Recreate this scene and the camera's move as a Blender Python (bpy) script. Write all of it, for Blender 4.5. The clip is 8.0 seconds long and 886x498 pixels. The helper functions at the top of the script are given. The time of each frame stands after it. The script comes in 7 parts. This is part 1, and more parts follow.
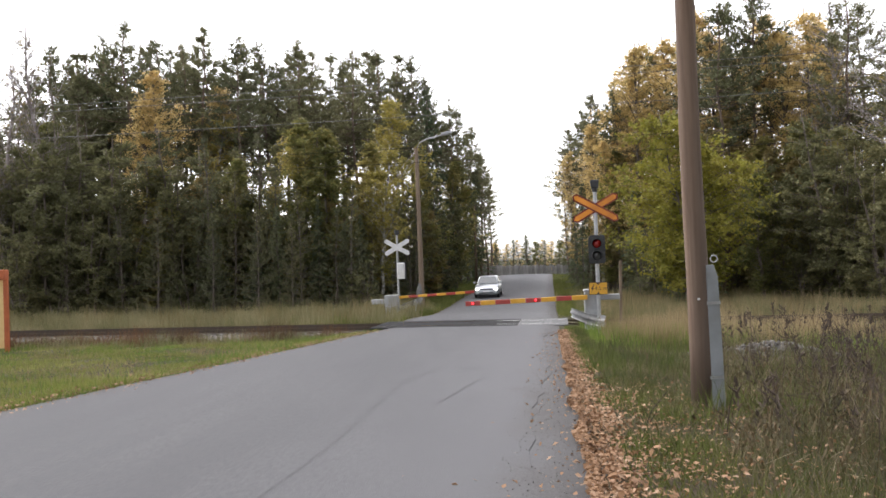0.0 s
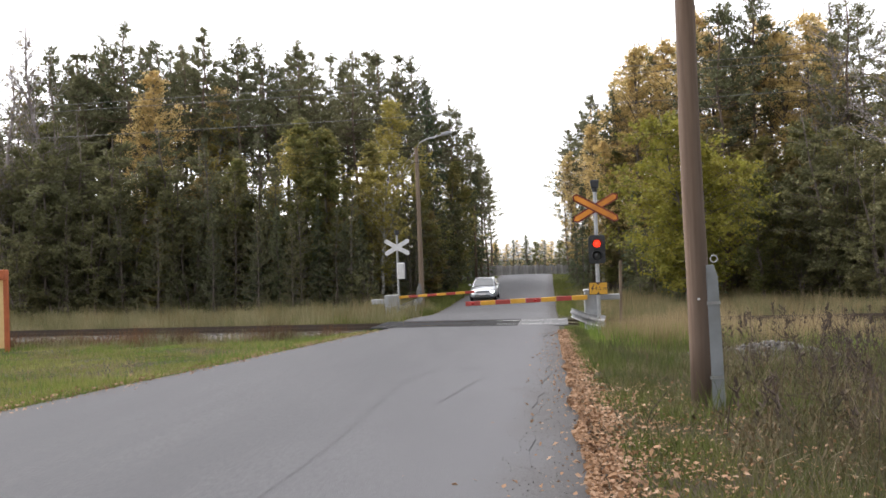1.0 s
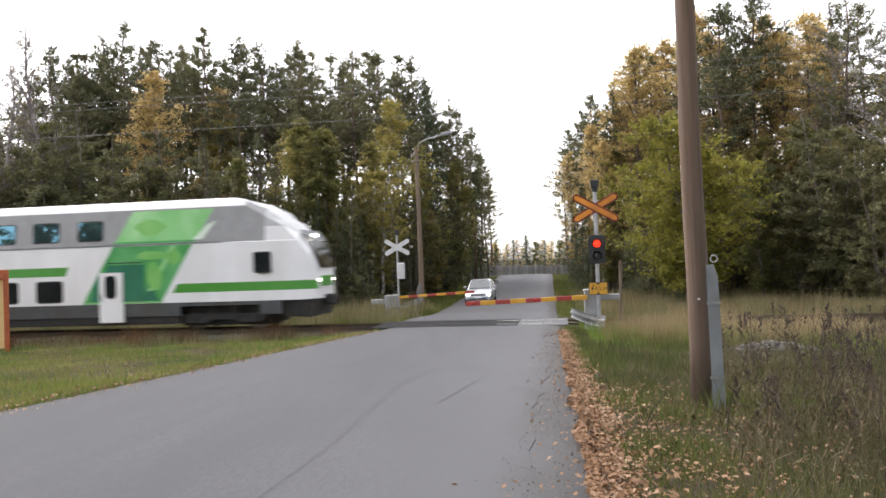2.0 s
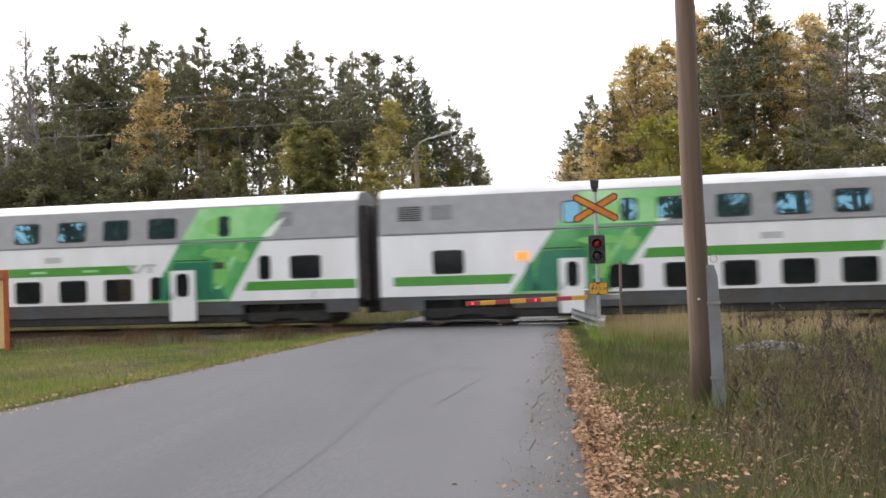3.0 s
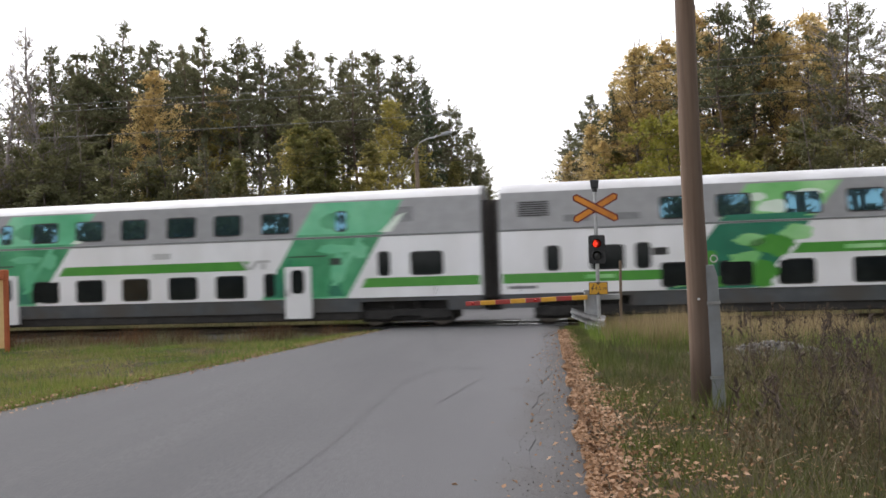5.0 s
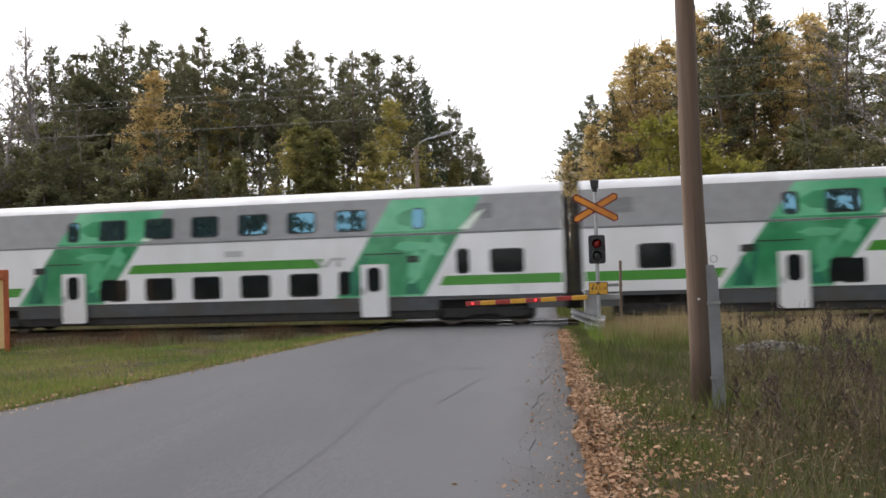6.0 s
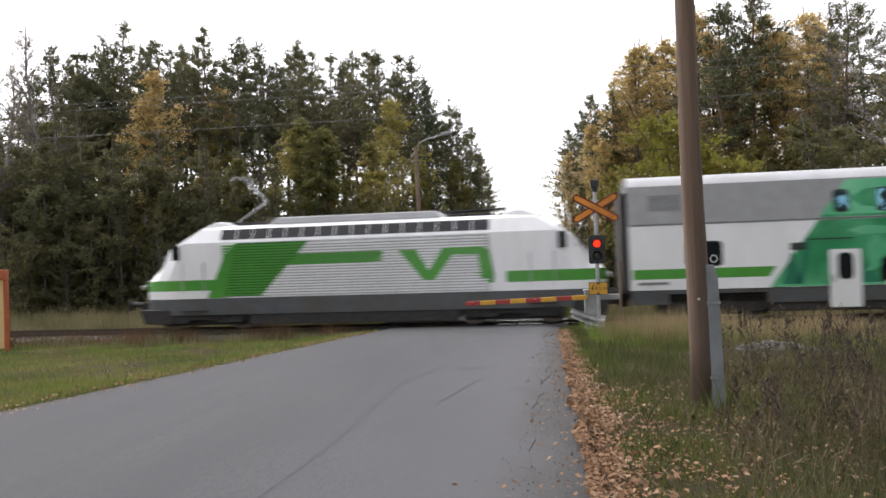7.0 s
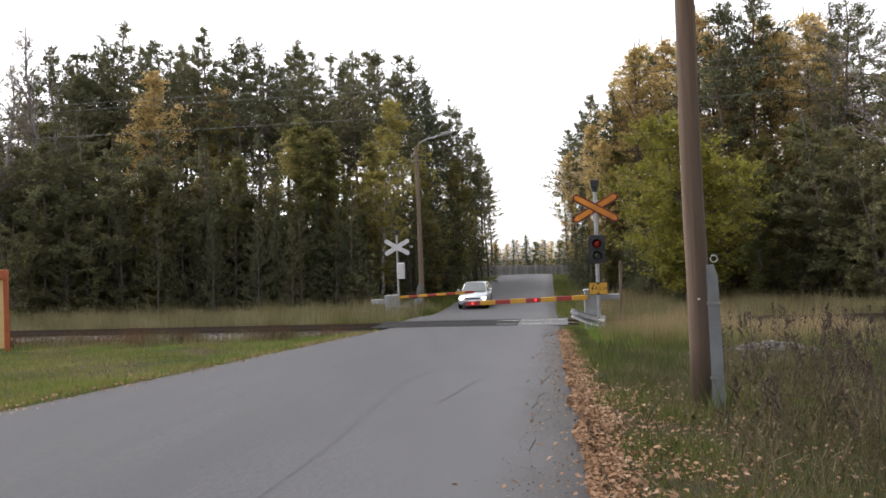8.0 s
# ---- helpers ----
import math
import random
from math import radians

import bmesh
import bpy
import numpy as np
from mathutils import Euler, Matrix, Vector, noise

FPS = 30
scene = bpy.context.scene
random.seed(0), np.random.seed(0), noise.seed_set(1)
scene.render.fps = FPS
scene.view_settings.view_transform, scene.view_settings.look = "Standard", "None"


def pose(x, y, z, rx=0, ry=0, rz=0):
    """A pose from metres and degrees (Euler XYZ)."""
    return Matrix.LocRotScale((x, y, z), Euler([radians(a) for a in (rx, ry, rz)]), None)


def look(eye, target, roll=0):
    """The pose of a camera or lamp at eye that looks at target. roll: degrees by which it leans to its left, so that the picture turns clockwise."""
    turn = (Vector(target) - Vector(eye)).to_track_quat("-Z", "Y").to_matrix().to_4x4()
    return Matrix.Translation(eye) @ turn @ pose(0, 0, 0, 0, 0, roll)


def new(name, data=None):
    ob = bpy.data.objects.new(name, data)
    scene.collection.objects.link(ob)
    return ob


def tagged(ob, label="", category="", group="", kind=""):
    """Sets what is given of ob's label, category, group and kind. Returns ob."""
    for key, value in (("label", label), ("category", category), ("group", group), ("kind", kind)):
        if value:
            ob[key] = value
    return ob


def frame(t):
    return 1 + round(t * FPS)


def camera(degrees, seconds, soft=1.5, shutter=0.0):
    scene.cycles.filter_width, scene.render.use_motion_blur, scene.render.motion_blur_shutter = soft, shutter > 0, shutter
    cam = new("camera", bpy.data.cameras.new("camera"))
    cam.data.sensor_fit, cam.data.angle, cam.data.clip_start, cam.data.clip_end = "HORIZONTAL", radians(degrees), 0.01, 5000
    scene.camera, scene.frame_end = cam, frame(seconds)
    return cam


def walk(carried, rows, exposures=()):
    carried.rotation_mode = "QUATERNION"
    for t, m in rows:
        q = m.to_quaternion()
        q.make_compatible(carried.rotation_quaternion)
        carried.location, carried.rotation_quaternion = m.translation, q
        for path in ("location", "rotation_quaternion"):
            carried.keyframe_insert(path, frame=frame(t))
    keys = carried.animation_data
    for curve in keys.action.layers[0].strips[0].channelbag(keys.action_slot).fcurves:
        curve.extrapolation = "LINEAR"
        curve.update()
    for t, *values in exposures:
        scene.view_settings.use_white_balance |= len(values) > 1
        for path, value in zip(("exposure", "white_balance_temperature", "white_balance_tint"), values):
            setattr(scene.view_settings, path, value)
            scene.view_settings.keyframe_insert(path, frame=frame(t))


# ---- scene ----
# Level crossing on a forest road: z = 0 at the rail heads, the camera looks along +y.
cam = camera(60.3, 8.0, soft=1.6, shutter=0.25)
EYE = (0.0, 0.0, 2.38)
AIM = (0.0, 10.0, 2.38 + 0.1556)
walk(cam, [(0.0, look(EYE, AIM, -1.89)), (8.0, look(EYE, AIM, -1.89))], [(0.0, 1.72, 6600, 13), (3.2, 1.68, 6600, 13), (4.5, 1.38, 6600, 13), (6.5, 1.27, 6600, 13), (8.0, 1.33, 6600, 13)])

# ---------------------------------------------------------------- light: bright overcast
SUN_UP, SUN_TURN = radians(58), radians(-50)
world = bpy.data.worlds.new("overcast_sky")
scene.world = world
world.use_nodes = True
wn, wl = world.node_tree.nodes, world.node_tree.links
sky = wn.new("ShaderNodeTexSky")
sky.sky_type, sky.sun_disc = "NISHITA", False
sky.sun_elevation, sky.sun_rotation, sky.dust_density, sky.air_density = SUN_UP, SUN_TURN, 2.0, 1.0
grey = wn.new("ShaderNodeHueSaturation")
grey.inputs["Saturation"].default_value = 0.16
wl.new(sky.outputs[0], grey.inputs["Color"])
wl.new(grey.outputs[0], wn["Background"].inputs["Color"])
wn["Background"].inputs["Strength"].default_value = 0.15
sun = new("sun", bpy.data.lights.new("sun", "SUN"))
sun.data.energy, sun.data.angle, sun.data.color = 0.5, radians(40), (1.0, 0.97, 0.93)
sun.matrix_world = look((0, 0, 50), (-math.sin(SUN_TURN) * 50, -math.cos(SUN_TURN) * 50, 50 - 50 * math.tan(SUN_UP)))


# ---------------------------------------------------------------- materials
def ramp_node(nt, stops):
    n = nt.nodes.new("ShaderNodeValToRGB")
    el = n.color_ramp.elements
    while len(el) < len(stops):
        el.new(0.5)
    for e, (at, col) in zip(el, stops):
        e.position, e.color = at, (*col, 1)
    return n


def material(name, colours, scale=8.0, rough=0.7, metal=0.0, bump=0.0, bump_scale=60.0, stains=None, stain_scale=0.7,
             stretch=(1, 1, 1), vary="", spec=0.5, emit=0.0, coat=0.0):
    """Colour from fine noise over the given colours, darkened or tinted by broad stains, with fine relief."""
    m = bpy.data.materials.new(name)
    m.use_nodes = True
    nt = m.node_tree
    bsdf = nt.nodes["Principled BSDF"]
    co = nt.nodes.new("ShaderNodeTexCoord")
    mp = nt.nodes.new("ShaderNodeMapping")
    mp.inputs["Scale"].default_value = stretch
    nt.links.new(co.outputs["Object"], mp.inputs[0])
    no = nt.nodes.new("ShaderNodeTexNoise")
    no.inputs["Scale"].default_value, no.inputs["Detail"].default_value = scale, 6
    nt.links.new(mp.outputs[0], no.inputs["Vector"])
    n = len(colours)
    rp = ramp_node(nt, [(0.3 + 0.4 * i / max(1, n - 1), c) for i, c in enumerate(colours)])
    nt.links.new(no.outputs["Fac"], rp.inputs[0])
    out = rp.outputs[0]
    if stains:
        big = nt.nodes.new("ShaderNodeTexNoise")
        big.inputs["Scale"].default_value, big.inputs["Detail"].default_value = stain_scale, 4
        nt.links.new(mp.outputs[0], big.inputs["Vector"])
        sr = ramp_node(nt, [(0.42, (0, 0, 0)), (0.66, (1, 1, 1))])
        nt.links.new(big.outputs["Fac"], sr.inputs[0])
        mx = nt.nodes.new("ShaderNodeMixRGB")
        nt.links.new(sr.outputs[0], mx.inputs[0])
        nt.links.new(out, mx.inputs[1])
        mx.inputs[2].default_value = (*stains, 1)
        out = mx.outputs[0]
    if vary:
        src = nt.nodes.new("ShaderNodeObjectInfo" if vary == "object" else "ShaderNodeNewGeometry")
        hv = nt.nodes.new("ShaderNodeHueSaturation")
        ma = nt.nodes.new("ShaderNodeMapRange")
        ma.inputs["To Min"].default_value, ma.inputs["To Max"].default_value = 0.72, 1.3
        nt.links.new(src.outputs["Random" if vary == "object" else "Random Per Island"], ma.inputs[0])
        nt.links.new(ma.outputs[0], hv.inputs["Value"])
        nt.links.new(out, hv.inputs["Color"])
        out = hv.outputs[0]
    nt.links.new(out, bsdf.inputs["Base Color"])
    bsdf.inputs["Roughness"].default_value, bsdf.inputs["Metallic"].default_value = rough, metal
    bsdf.inputs["Specular IOR Level"].default_value = spec
    bsdf.inputs["Coat Weight"].default_value = coat
    if emit:
        nt.links.new(out, bsdf.inputs["Emission Color"])
        bsdf.inputs["Emission Strength"].default_value = emit
    if bump:
        bn = nt.nodes.new("ShaderNodeTexNoise")
        bn.inputs["Scale"].default_value, bn.inputs["Detail"].default_value = bump_scale, 5
        nt.links.new(mp.outputs[0], bn.inputs["Vector"])
        bb = nt.nodes.new("ShaderNodeBump")
        bb.inputs["Strength"].default_value, bb.inputs["Distance"].default_value = bump, 0.02
        nt.links.new(bn.outputs["Fac"], bb.inputs["Height"])
        nt.links.new(bb.outputs[0], bsdf.inputs["Normal"])
    return m


def leaf_material(name, colours, scale=0.6, through_light=0.45):
    """Leaves: hue wanders from clump to clump and leaf to leaf; some light comes through."""
    m = bpy.data.materials.new(name)
    m.use_nodes = True
    nt = m.node_tree
    bsdf = nt.nodes["Principled BSDF"]
    co = nt.nodes.new("ShaderNodeTexCoord")
    no = nt.nodes.new("ShaderNodeTexNoise")
    no.inputs["Scale"].default_value, no.inputs["Detail"].default_value = scale, 3
    nt.links.new(co.outputs["Object"], no.inputs["Vector"])
    info = nt.nodes.new("ShaderNodeObjectInfo")
    geo = nt.nodes.new("ShaderNodeNewGeometry")
    a1 = nt.nodes.new("ShaderNodeMath")
    a1.operation, a1.inputs[1].default_value = "MULTIPLY_ADD", 0.35
    nt.links.new(info.outputs["Random"], a1.inputs[0])
    a2 = nt.nodes.new("ShaderNodeMath")
    a2.operation, a2.inputs[1].default_value, a2.inputs[2].default_value = "MULTIPLY_ADD", 0.3, -0.32
    nt.links.new(geo.outputs["Random Per Island"], a2.inputs[0])
    nt.links.new(a2.outputs[0], a1.inputs[2])
    ad = nt.nodes.new("ShaderNodeMath")
    ad.operation = "ADD"
    nt.links.new(no.outputs["Fac"], ad.inputs[0])
    nt.links.new(a1.outputs[0], ad.inputs[1])
    n = len(colours)
    rp = ramp_node(nt, [(0.22 + 0.56 * i / max(1, n - 1), c) for i, c in enumerate(colours)])
    nt.links.new(ad.outputs[0], rp.inputs[0])
    nt.links.new(rp.outputs[0], bsdf.inputs["Base Color"])
    bsdf.inputs["Roughness"].default_value = 0.65
    bsdf.inputs["Specular IOR Level"].default_value = 0.25
    tr = nt.nodes.new("ShaderNodeBsdfTranslucent")
    nt.links.new(rp.outputs[0], tr.inputs["Color"])
    mx = nt.nodes.new("ShaderNodeMixShader")
    mx.inputs[0].default_value = through_light
    nt.links.new(bsdf.outputs[0], mx.inputs[1])
    nt.links.new(tr.outputs[0], mx.inputs[2])
    nt.links.new(mx.outputs[0], nt.nodes["Material Output"].inputs["Surface"])
    return m


def road_material():
    """Old asphalt: fine grain, long traffic-worn streaks, and grit and dust that creep in from both edges."""
    m = material("old_asphalt", [(0.048, 0.048, 0.052), (0.062, 0.062, 0.067), (0.076, 0.076, 0.081)], 42, 0.88, bump=0.3, bump_scale=150,
                 stains=(0.053, 0.053, 0.058), stain_scale=0.8, stretch=(1.0, 0.25, 1.0))
    nt = m.node_tree
    bsdf = nt.nodes["Principled BSDF"]
    paint = bsdf.inputs["Base Color"].links[0].from_socket
    co = nt.nodes.new("ShaderNodeTexCoord")

    def math_node(op, a, b, c=None):
        n = nt.nodes.new("ShaderNodeMath")
        n.operation = op
        for i, val in enumerate((a, b, c)):
            if val is None:
                continue
            if isinstance(val, (int, float)):
                n.inputs[i].default_value = val
            else:
                nt.links.new(val, n.inputs[i])
        return n.outputs[0]

    def noise_node(scale, detail, stretch):
        mp = nt.nodes.new("ShaderNodeMapping")
        mp.inputs["Scale"].default_value = stretch
        nt.links.new(co.outputs["Object"], mp.inputs[0])
        n = nt.nodes.new("ShaderNodeTexNoise")
        n.inputs["Scale"].default_value, n.inputs["Detail"].default_value = scale, detail
        nt.links.new(mp.outputs[0], n.inputs["Vector"])
        return n.outputs["Fac"]

    def blend(fac, under, colour):
        n = nt.nodes.new("ShaderNodeMixRGB")
        nt.links.new(fac, n.inputs[0])
        nt.links.new(under, n.inputs[1])
        n.inputs[2].default_value = (*colour, 1)
        return n.outputs[0]
    sep = nt.nodes.new("ShaderNodeSeparateXYZ")
    nt.links.new(co.outputs["Object"], sep.inputs[0])
    u = math_node("MULTIPLY_ADD", sep.outputs["Y"], -LEAN, sep.outputs["X"])
    coarse, speck, streak = noise_node(1.6, 5, (1, 0.6, 1)), noise_node(70, 2, (1, 1, 1)), noise_node(2.2, 4, (1, 0.05, 1))
    # long streaks left by wheels
    sr = ramp_node(nt, [(0.46, (0, 0, 0)), (0.62, (0.55, 0.55, 0.55))])
    nt.links.new(streak, sr.inputs[0])
    paint = blend(sr.outputs[0], paint, (0.05, 0.05, 0.055))
    # the right-hand lane is paler: a reflection put into the colour
    lane_sheen = ramp_node(nt, [(0.1, (0, 0, 0)), (0.9, (0.75, 0.75, 0.75))])
    nt.links.new(math_node("ADD", math_node("MULTIPLY_ADD", u, 0.45, 1.15), math_node("MULTIPLY_ADD", coarse, 0.5, -0.25)), lane_sheen.inputs[0])
    paint = blend(lane_sheen.outputs[0], paint, (0.084, 0.084, 0.09))
    # dust and grit along the edges
    right = math_node("MULTIPLY_ADD", u, 1.5, 0.6)
    left = math_node("MULTIPLY_ADD", u, -2.2, -12.1)
    edge = math_node("ADD", math_node("MAXIMUM", right, left), math_node("MULTIPLY_ADD", coarse, 1.5, -0.75))
    dust = ramp_node(nt, [(0.05, (0, 0, 0)), (0.6, (0.75, 0.75, 0.75))])
    nt.links.new(edge, dust.inputs[0])
    paint = blend(dust.outputs[0], paint, (0.062, 0.058, 0.057))
    grit = math_node("ADD", edge, math_node("MULTIPLY_ADD", speck, 2.8, -1.6))
    gr = ramp_node(nt, [(0.34, (0, 0, 0)), (0.46, (0.9, 0.9, 0.9))])
    nt.links.new(grit, gr.inputs[0])
    paint = blend(gr.outputs[0], paint, (0.043, 0.04, 0.04))
    nt.links.new(paint, bsdf.inputs["Base Color"])
    return m


LEAN = 0.139                      # the road runs along (0.139, 1)
M_ASPHALT = road_material()
M_GRAVEL = material("road_gravel", [(0.036, 0.034, 0.034), (0.075, 0.072, 0.073), (0.13, 0.124, 0.122)], 60, 0.95, bump=0.8, bump_scale=40,
                    stains=(0.068, 0.065, 0.066), stain_scale=0.9)
M_GROUND = material("turf_soil", [(0.023, 0.023, 0.01), (0.04, 0.038, 0.018), (0.065, 0.053, 0.029)], 6, 0.95, bump=0.9, bump_scale=18,
                    stains=(0.055, 0.044, 0.03), stain_scale=0.25, spec=0.08)
M_BALLAST = material("track_ballast", [(0.07, 0.058, 0.05), (0.125, 0.108, 0.095), (0.2, 0.18, 0.16)], 14, 0.95, bump=1.0, bump_scale=22)
M_STONE = material("grey_stones", [(0.063, 0.057, 0.055), (0.105, 0.098, 0.091), (0.161, 0.15, 0.14)], 9, 0.9, bump=0.5, vary="island")
M_RAIL = material("worn_rail_steel", [(0.05, 0.036, 0.028), (0.095, 0.07, 0.055)], 12, 0.7, 0.2)
M_RAIL_TOP = material("polished_rail_head", [(0.5, 0.5, 0.52), (0.62, 0.62, 0.64)], 5, 0.12, 1.0)
M_SLEEPER = material("concrete_sleeper", [(0.07, 0.064, 0.056), (0.12, 0.11, 0.1)], 8, 0.95, bump=0.4, spec=0.1)
M_RUBBER = material("black_rubber_deck", [(0.014, 0.014, 0.015), (0.03, 0.03, 0.031)], 14, 0.92, spec=0.15, bump=0.3)
# paler grey that paints a reflection onto the end slabs
M_DECK_SHEEN = material("reflection_grey_deck", [(0.06, 0.06, 0.062), (0.1, 0.1, 0.102)], 11, 0.75, bump=0.3, stains=(0.045, 0.045, 0.046), stain_scale=2.0)
M_CONCRETE = material("pale_concrete", [(0.104, 0.104, 0.104), (0.168, 0.168, 0.168)], 9, 0.85, bump=0.3, stains=(0.11, 0.108, 0.1), stain_scale=1.4)


# ---------------------------------------------------------------- building helpers
def thing(name, label, category, m=None, group=""):
    ob = tagged(new(name), label, category, group)
    ob.matrix_world = m if m is not None else Matrix()
    return ob


def mesh_of(name, bm, mat, smooth=False):
    me = bpy.data.meshes.new(name)
    bm.normal_update()
    bm.to_mesh(me)
    bm.free()
    for mt in (mat if isinstance(mat, (list, tuple)) else [mat]):
        me.materials.append(mt)
    if smooth:
        me.polygons.foreach_set("use_smooth", [True] * len(me.polygons))
    return me


def part(name, bm, mat, parent, label="", smooth=False, at=None):
    ob = new(name, bm if isinstance(bm, bpy.types.Mesh) else mesh_of(name, bm, mat, smooth))
    ob.parent = parent
    if at is not None:
        ob.matrix_basis = at
    if label:
        ob["label"] = label
    return ob


def structure(name, bm, mat, label, category, kind="structure", smooth=False):
    return tagged(new(name, mesh_of(name, bm, mat, smooth)), label, category, "", kind)


def raw_mesh(name, verts, faces, mat, smooth=False):
    """A mesh straight from arrays: verts (n, 3), faces (k, 3 or 4)."""
    me = bpy.data.meshes.new(name)
    verts, faces = np.asarray(verts, dtype=np.float32), np.asarray(faces, dtype=np.int32)
    k = faces.shape[1]
    me.vertices.add(len(verts))
    me.vertices.foreach_set("co", verts.ravel())
    me.loops.add(faces.size)
    me.loops.foreach_set("vertex_index", faces.ravel())
    me.polygons.add(len(faces))
    me.polygons.foreach_set("loop_start", np.arange(len(faces), dtype=np.int32) * k)
    me.polygons.foreach_set("loop_total", np.full(len(faces), k, dtype=np.int32))
    if smooth:
        me.polygons.foreach_set("use_smooth", [True] * len(faces))
    me.update(calc_edges=True)
    me.materials.append(mat)
    return me


def box(bm, x0, y0, z0, x1, y1, z1, bevel=0.0):
    vs = [bm.verts.new((x, y, z)) for z in (z0, z1) for y in (y0, y1) for x in (x0, x1)]
    fs = [bm.faces.new([vs[i] for i in f]) for f in ((0, 2, 3, 1), (4, 5, 7, 6), (0, 1, 5, 4), (2, 6, 7, 3), (0, 4, 6, 2), (1, 3, 7, 5))]
    if bevel:
        bmesh.ops.bevel(bm, geom=list({e for f in fs for e in f.edges}), offset=bevel, segments=2, affect="EDGES", profile=0.5)
    return bm


def tube(bm, points, radii, sides=8, caps=True):
    """A round bar through points with a radius at each."""
    pts = [Vector(p) for p in points]
    rings = []
    for i, p in enumerate(pts):
        d = (pts[min(i + 1, len(pts) - 1)] - pts[max(i - 1, 0)]).normalized()
        a = d.cross(Vector((0, 0, 1)) if abs(d.z) < 0.9 else Vector((1, 0, 0))).normalized()
        b = d.cross(a)
        r = radii[i] if isinstance(radii, (list, tuple)) else radii
        rings.append([bm.verts.new(p + (a * math.cos(2 * math.pi * k / sides) + b * math.sin(2 * math.pi * k / sides)) * r) for k in range(sides)])
    for r0, r1 in zip(rings, rings[1:]):
        for k in range(sides):
            bm.faces.new((r0[k], r0[(k + 1) % sides], r1[(k + 1) % sides], r1[k]))
    if caps:
        bm.faces.new(rings[0][::-1])
        bm.faces.new(rings[-1])
    return bm


def prism(bm, outline, y0, y1, bevel=0.0):
    """An outline of (x, z) points pushed from y0 to y1."""
    a = [bm.verts.new((x, y0, z)) for x, z in outline]
    b = [bm.verts.new((x, y1, z)) for x, z in outline]
    n = len(a)
    fs = [bm.faces.new(a), bm.faces.new(b[::-1])]
    for i in range(n):
        fs.append(bm.faces.new((a[i], b[i], b[(i + 1) % n], a[(i + 1) % n])))
    bmesh.ops.recalc_face_normals(bm, faces=fs)
    if bevel:
        bmesh.ops.bevel(bm, geom=list(fs[0].edges) + list(fs[1].edges), offset=bevel, segments=2, affect="EDGES", profile=0.5)
    return bm


# ---------------------------------------------------------------- the lie of the land
TRACK_TURN = math.atan(0.1556)    # the track runs along (cos, -sin) of this
TC, TS = math.cos(TRACK_TURN), math.sin(TRACK_TURN)
ROAD_L, ROAD_R = -5.75, -0.12       # the asphalt's edges at u = x - LEAN * y


def track_pose(s, v=0.0, z=0.0, turn=0.0):
    """A place s metres along the track and v metres beyond it, facing along it."""
    return pose(s * TC + v * TS, 29.0 - s * TS + v * TC, z, 0, 0, -math.degrees(TRACK_TURN) + turn)


def beyond(x, y):
    return (y - 29.0 + 0.1556 * x) * TC


def smooth_step(a, b, t):
    t = min(1, max(0, (t - a) / (b - a)))
    return t * t * (3 - 2 * t)


def road_z(v):
    if v < -1.5:
        return 0.047 * (-1.5 - max(v, -32.0))
    z = -0.36 * smooth_step(1.6, 12, v) + 0.014 * max(0, min(v, 66) - 15)
    return z - 1.6 * smooth_step(66, 110, v)


def ground_z(x, y):
    v, u = beyond(x, y), x - LEAN * y
    out = max(ROAD_L - u, u - ROAD_R - 0.5, 0.0)
    z = road_z(v) - 0.05 - 0.16 * smooth_step(0.2, 2.5, out) - 0.12 * smooth_step(2, 9, out)
    near = 1 - smooth_step(2.0, 5.0, abs(v))
    bed = -0.24 - 0.3 * smooth_step(1.5, 3.2, abs(v))
    k = near * smooth_step(0.2, 1.6, out)
    z = z * (1 - k) + min(z, bed) * k
    z += smooth_step(0.5, 3, out) * (0.10 * noise.noise((x * 0.25, y * 0.25, 1)) + 0.05 * noise.noise((x * 0.9, y * 0.9, 5)))
    z += 0.9 * smooth_step(16, 60, v) * smooth_step(6, 14, out) * (1 - smooth_step(120, 300, v))
    return z


def steps(parts):
    out = []
    for a, b, d in parts:
        out += list(np.arange(a, b - 1e-6, d))
    return out + [parts[-1][1]]


def build_ground():
    us = steps([(-1500, -300, 150), (-300, -80, 20), (-80, -26, 3), (-26, ROAD_L, 0.45), (ROAD_L, ROAD_R, 0.975), (ROAD_R, 14, 0.4), (14, 60, 2), (60, 300, 20), (300, 1500, 150)])
    ys = steps([(-300, -20, 40), (-20, 0, 4), (0, 36, 0.4), (36, 60, 1), (60, 130, 3.5), (130, 400, 30), (400, 2000, 200)])
    verts = [(u + LEAN * y if abs(u) < 200 else u, y, ground_z(u + LEAN * y, y)) for y in ys for u in us]
    n = len(us)
    faces = [(j * n + i, j * n + i + 1, (j + 1) * n + i + 1, (j + 1) * n + i) for j in range(len(ys) - 1) for i in range(n - 1)]
    ob = tagged(new("ground", raw_mesh("ground", verts, faces, M_GROUND, True)), "uneven verge soil with thin turf and litter", "ground", "", "structure")
    return ob


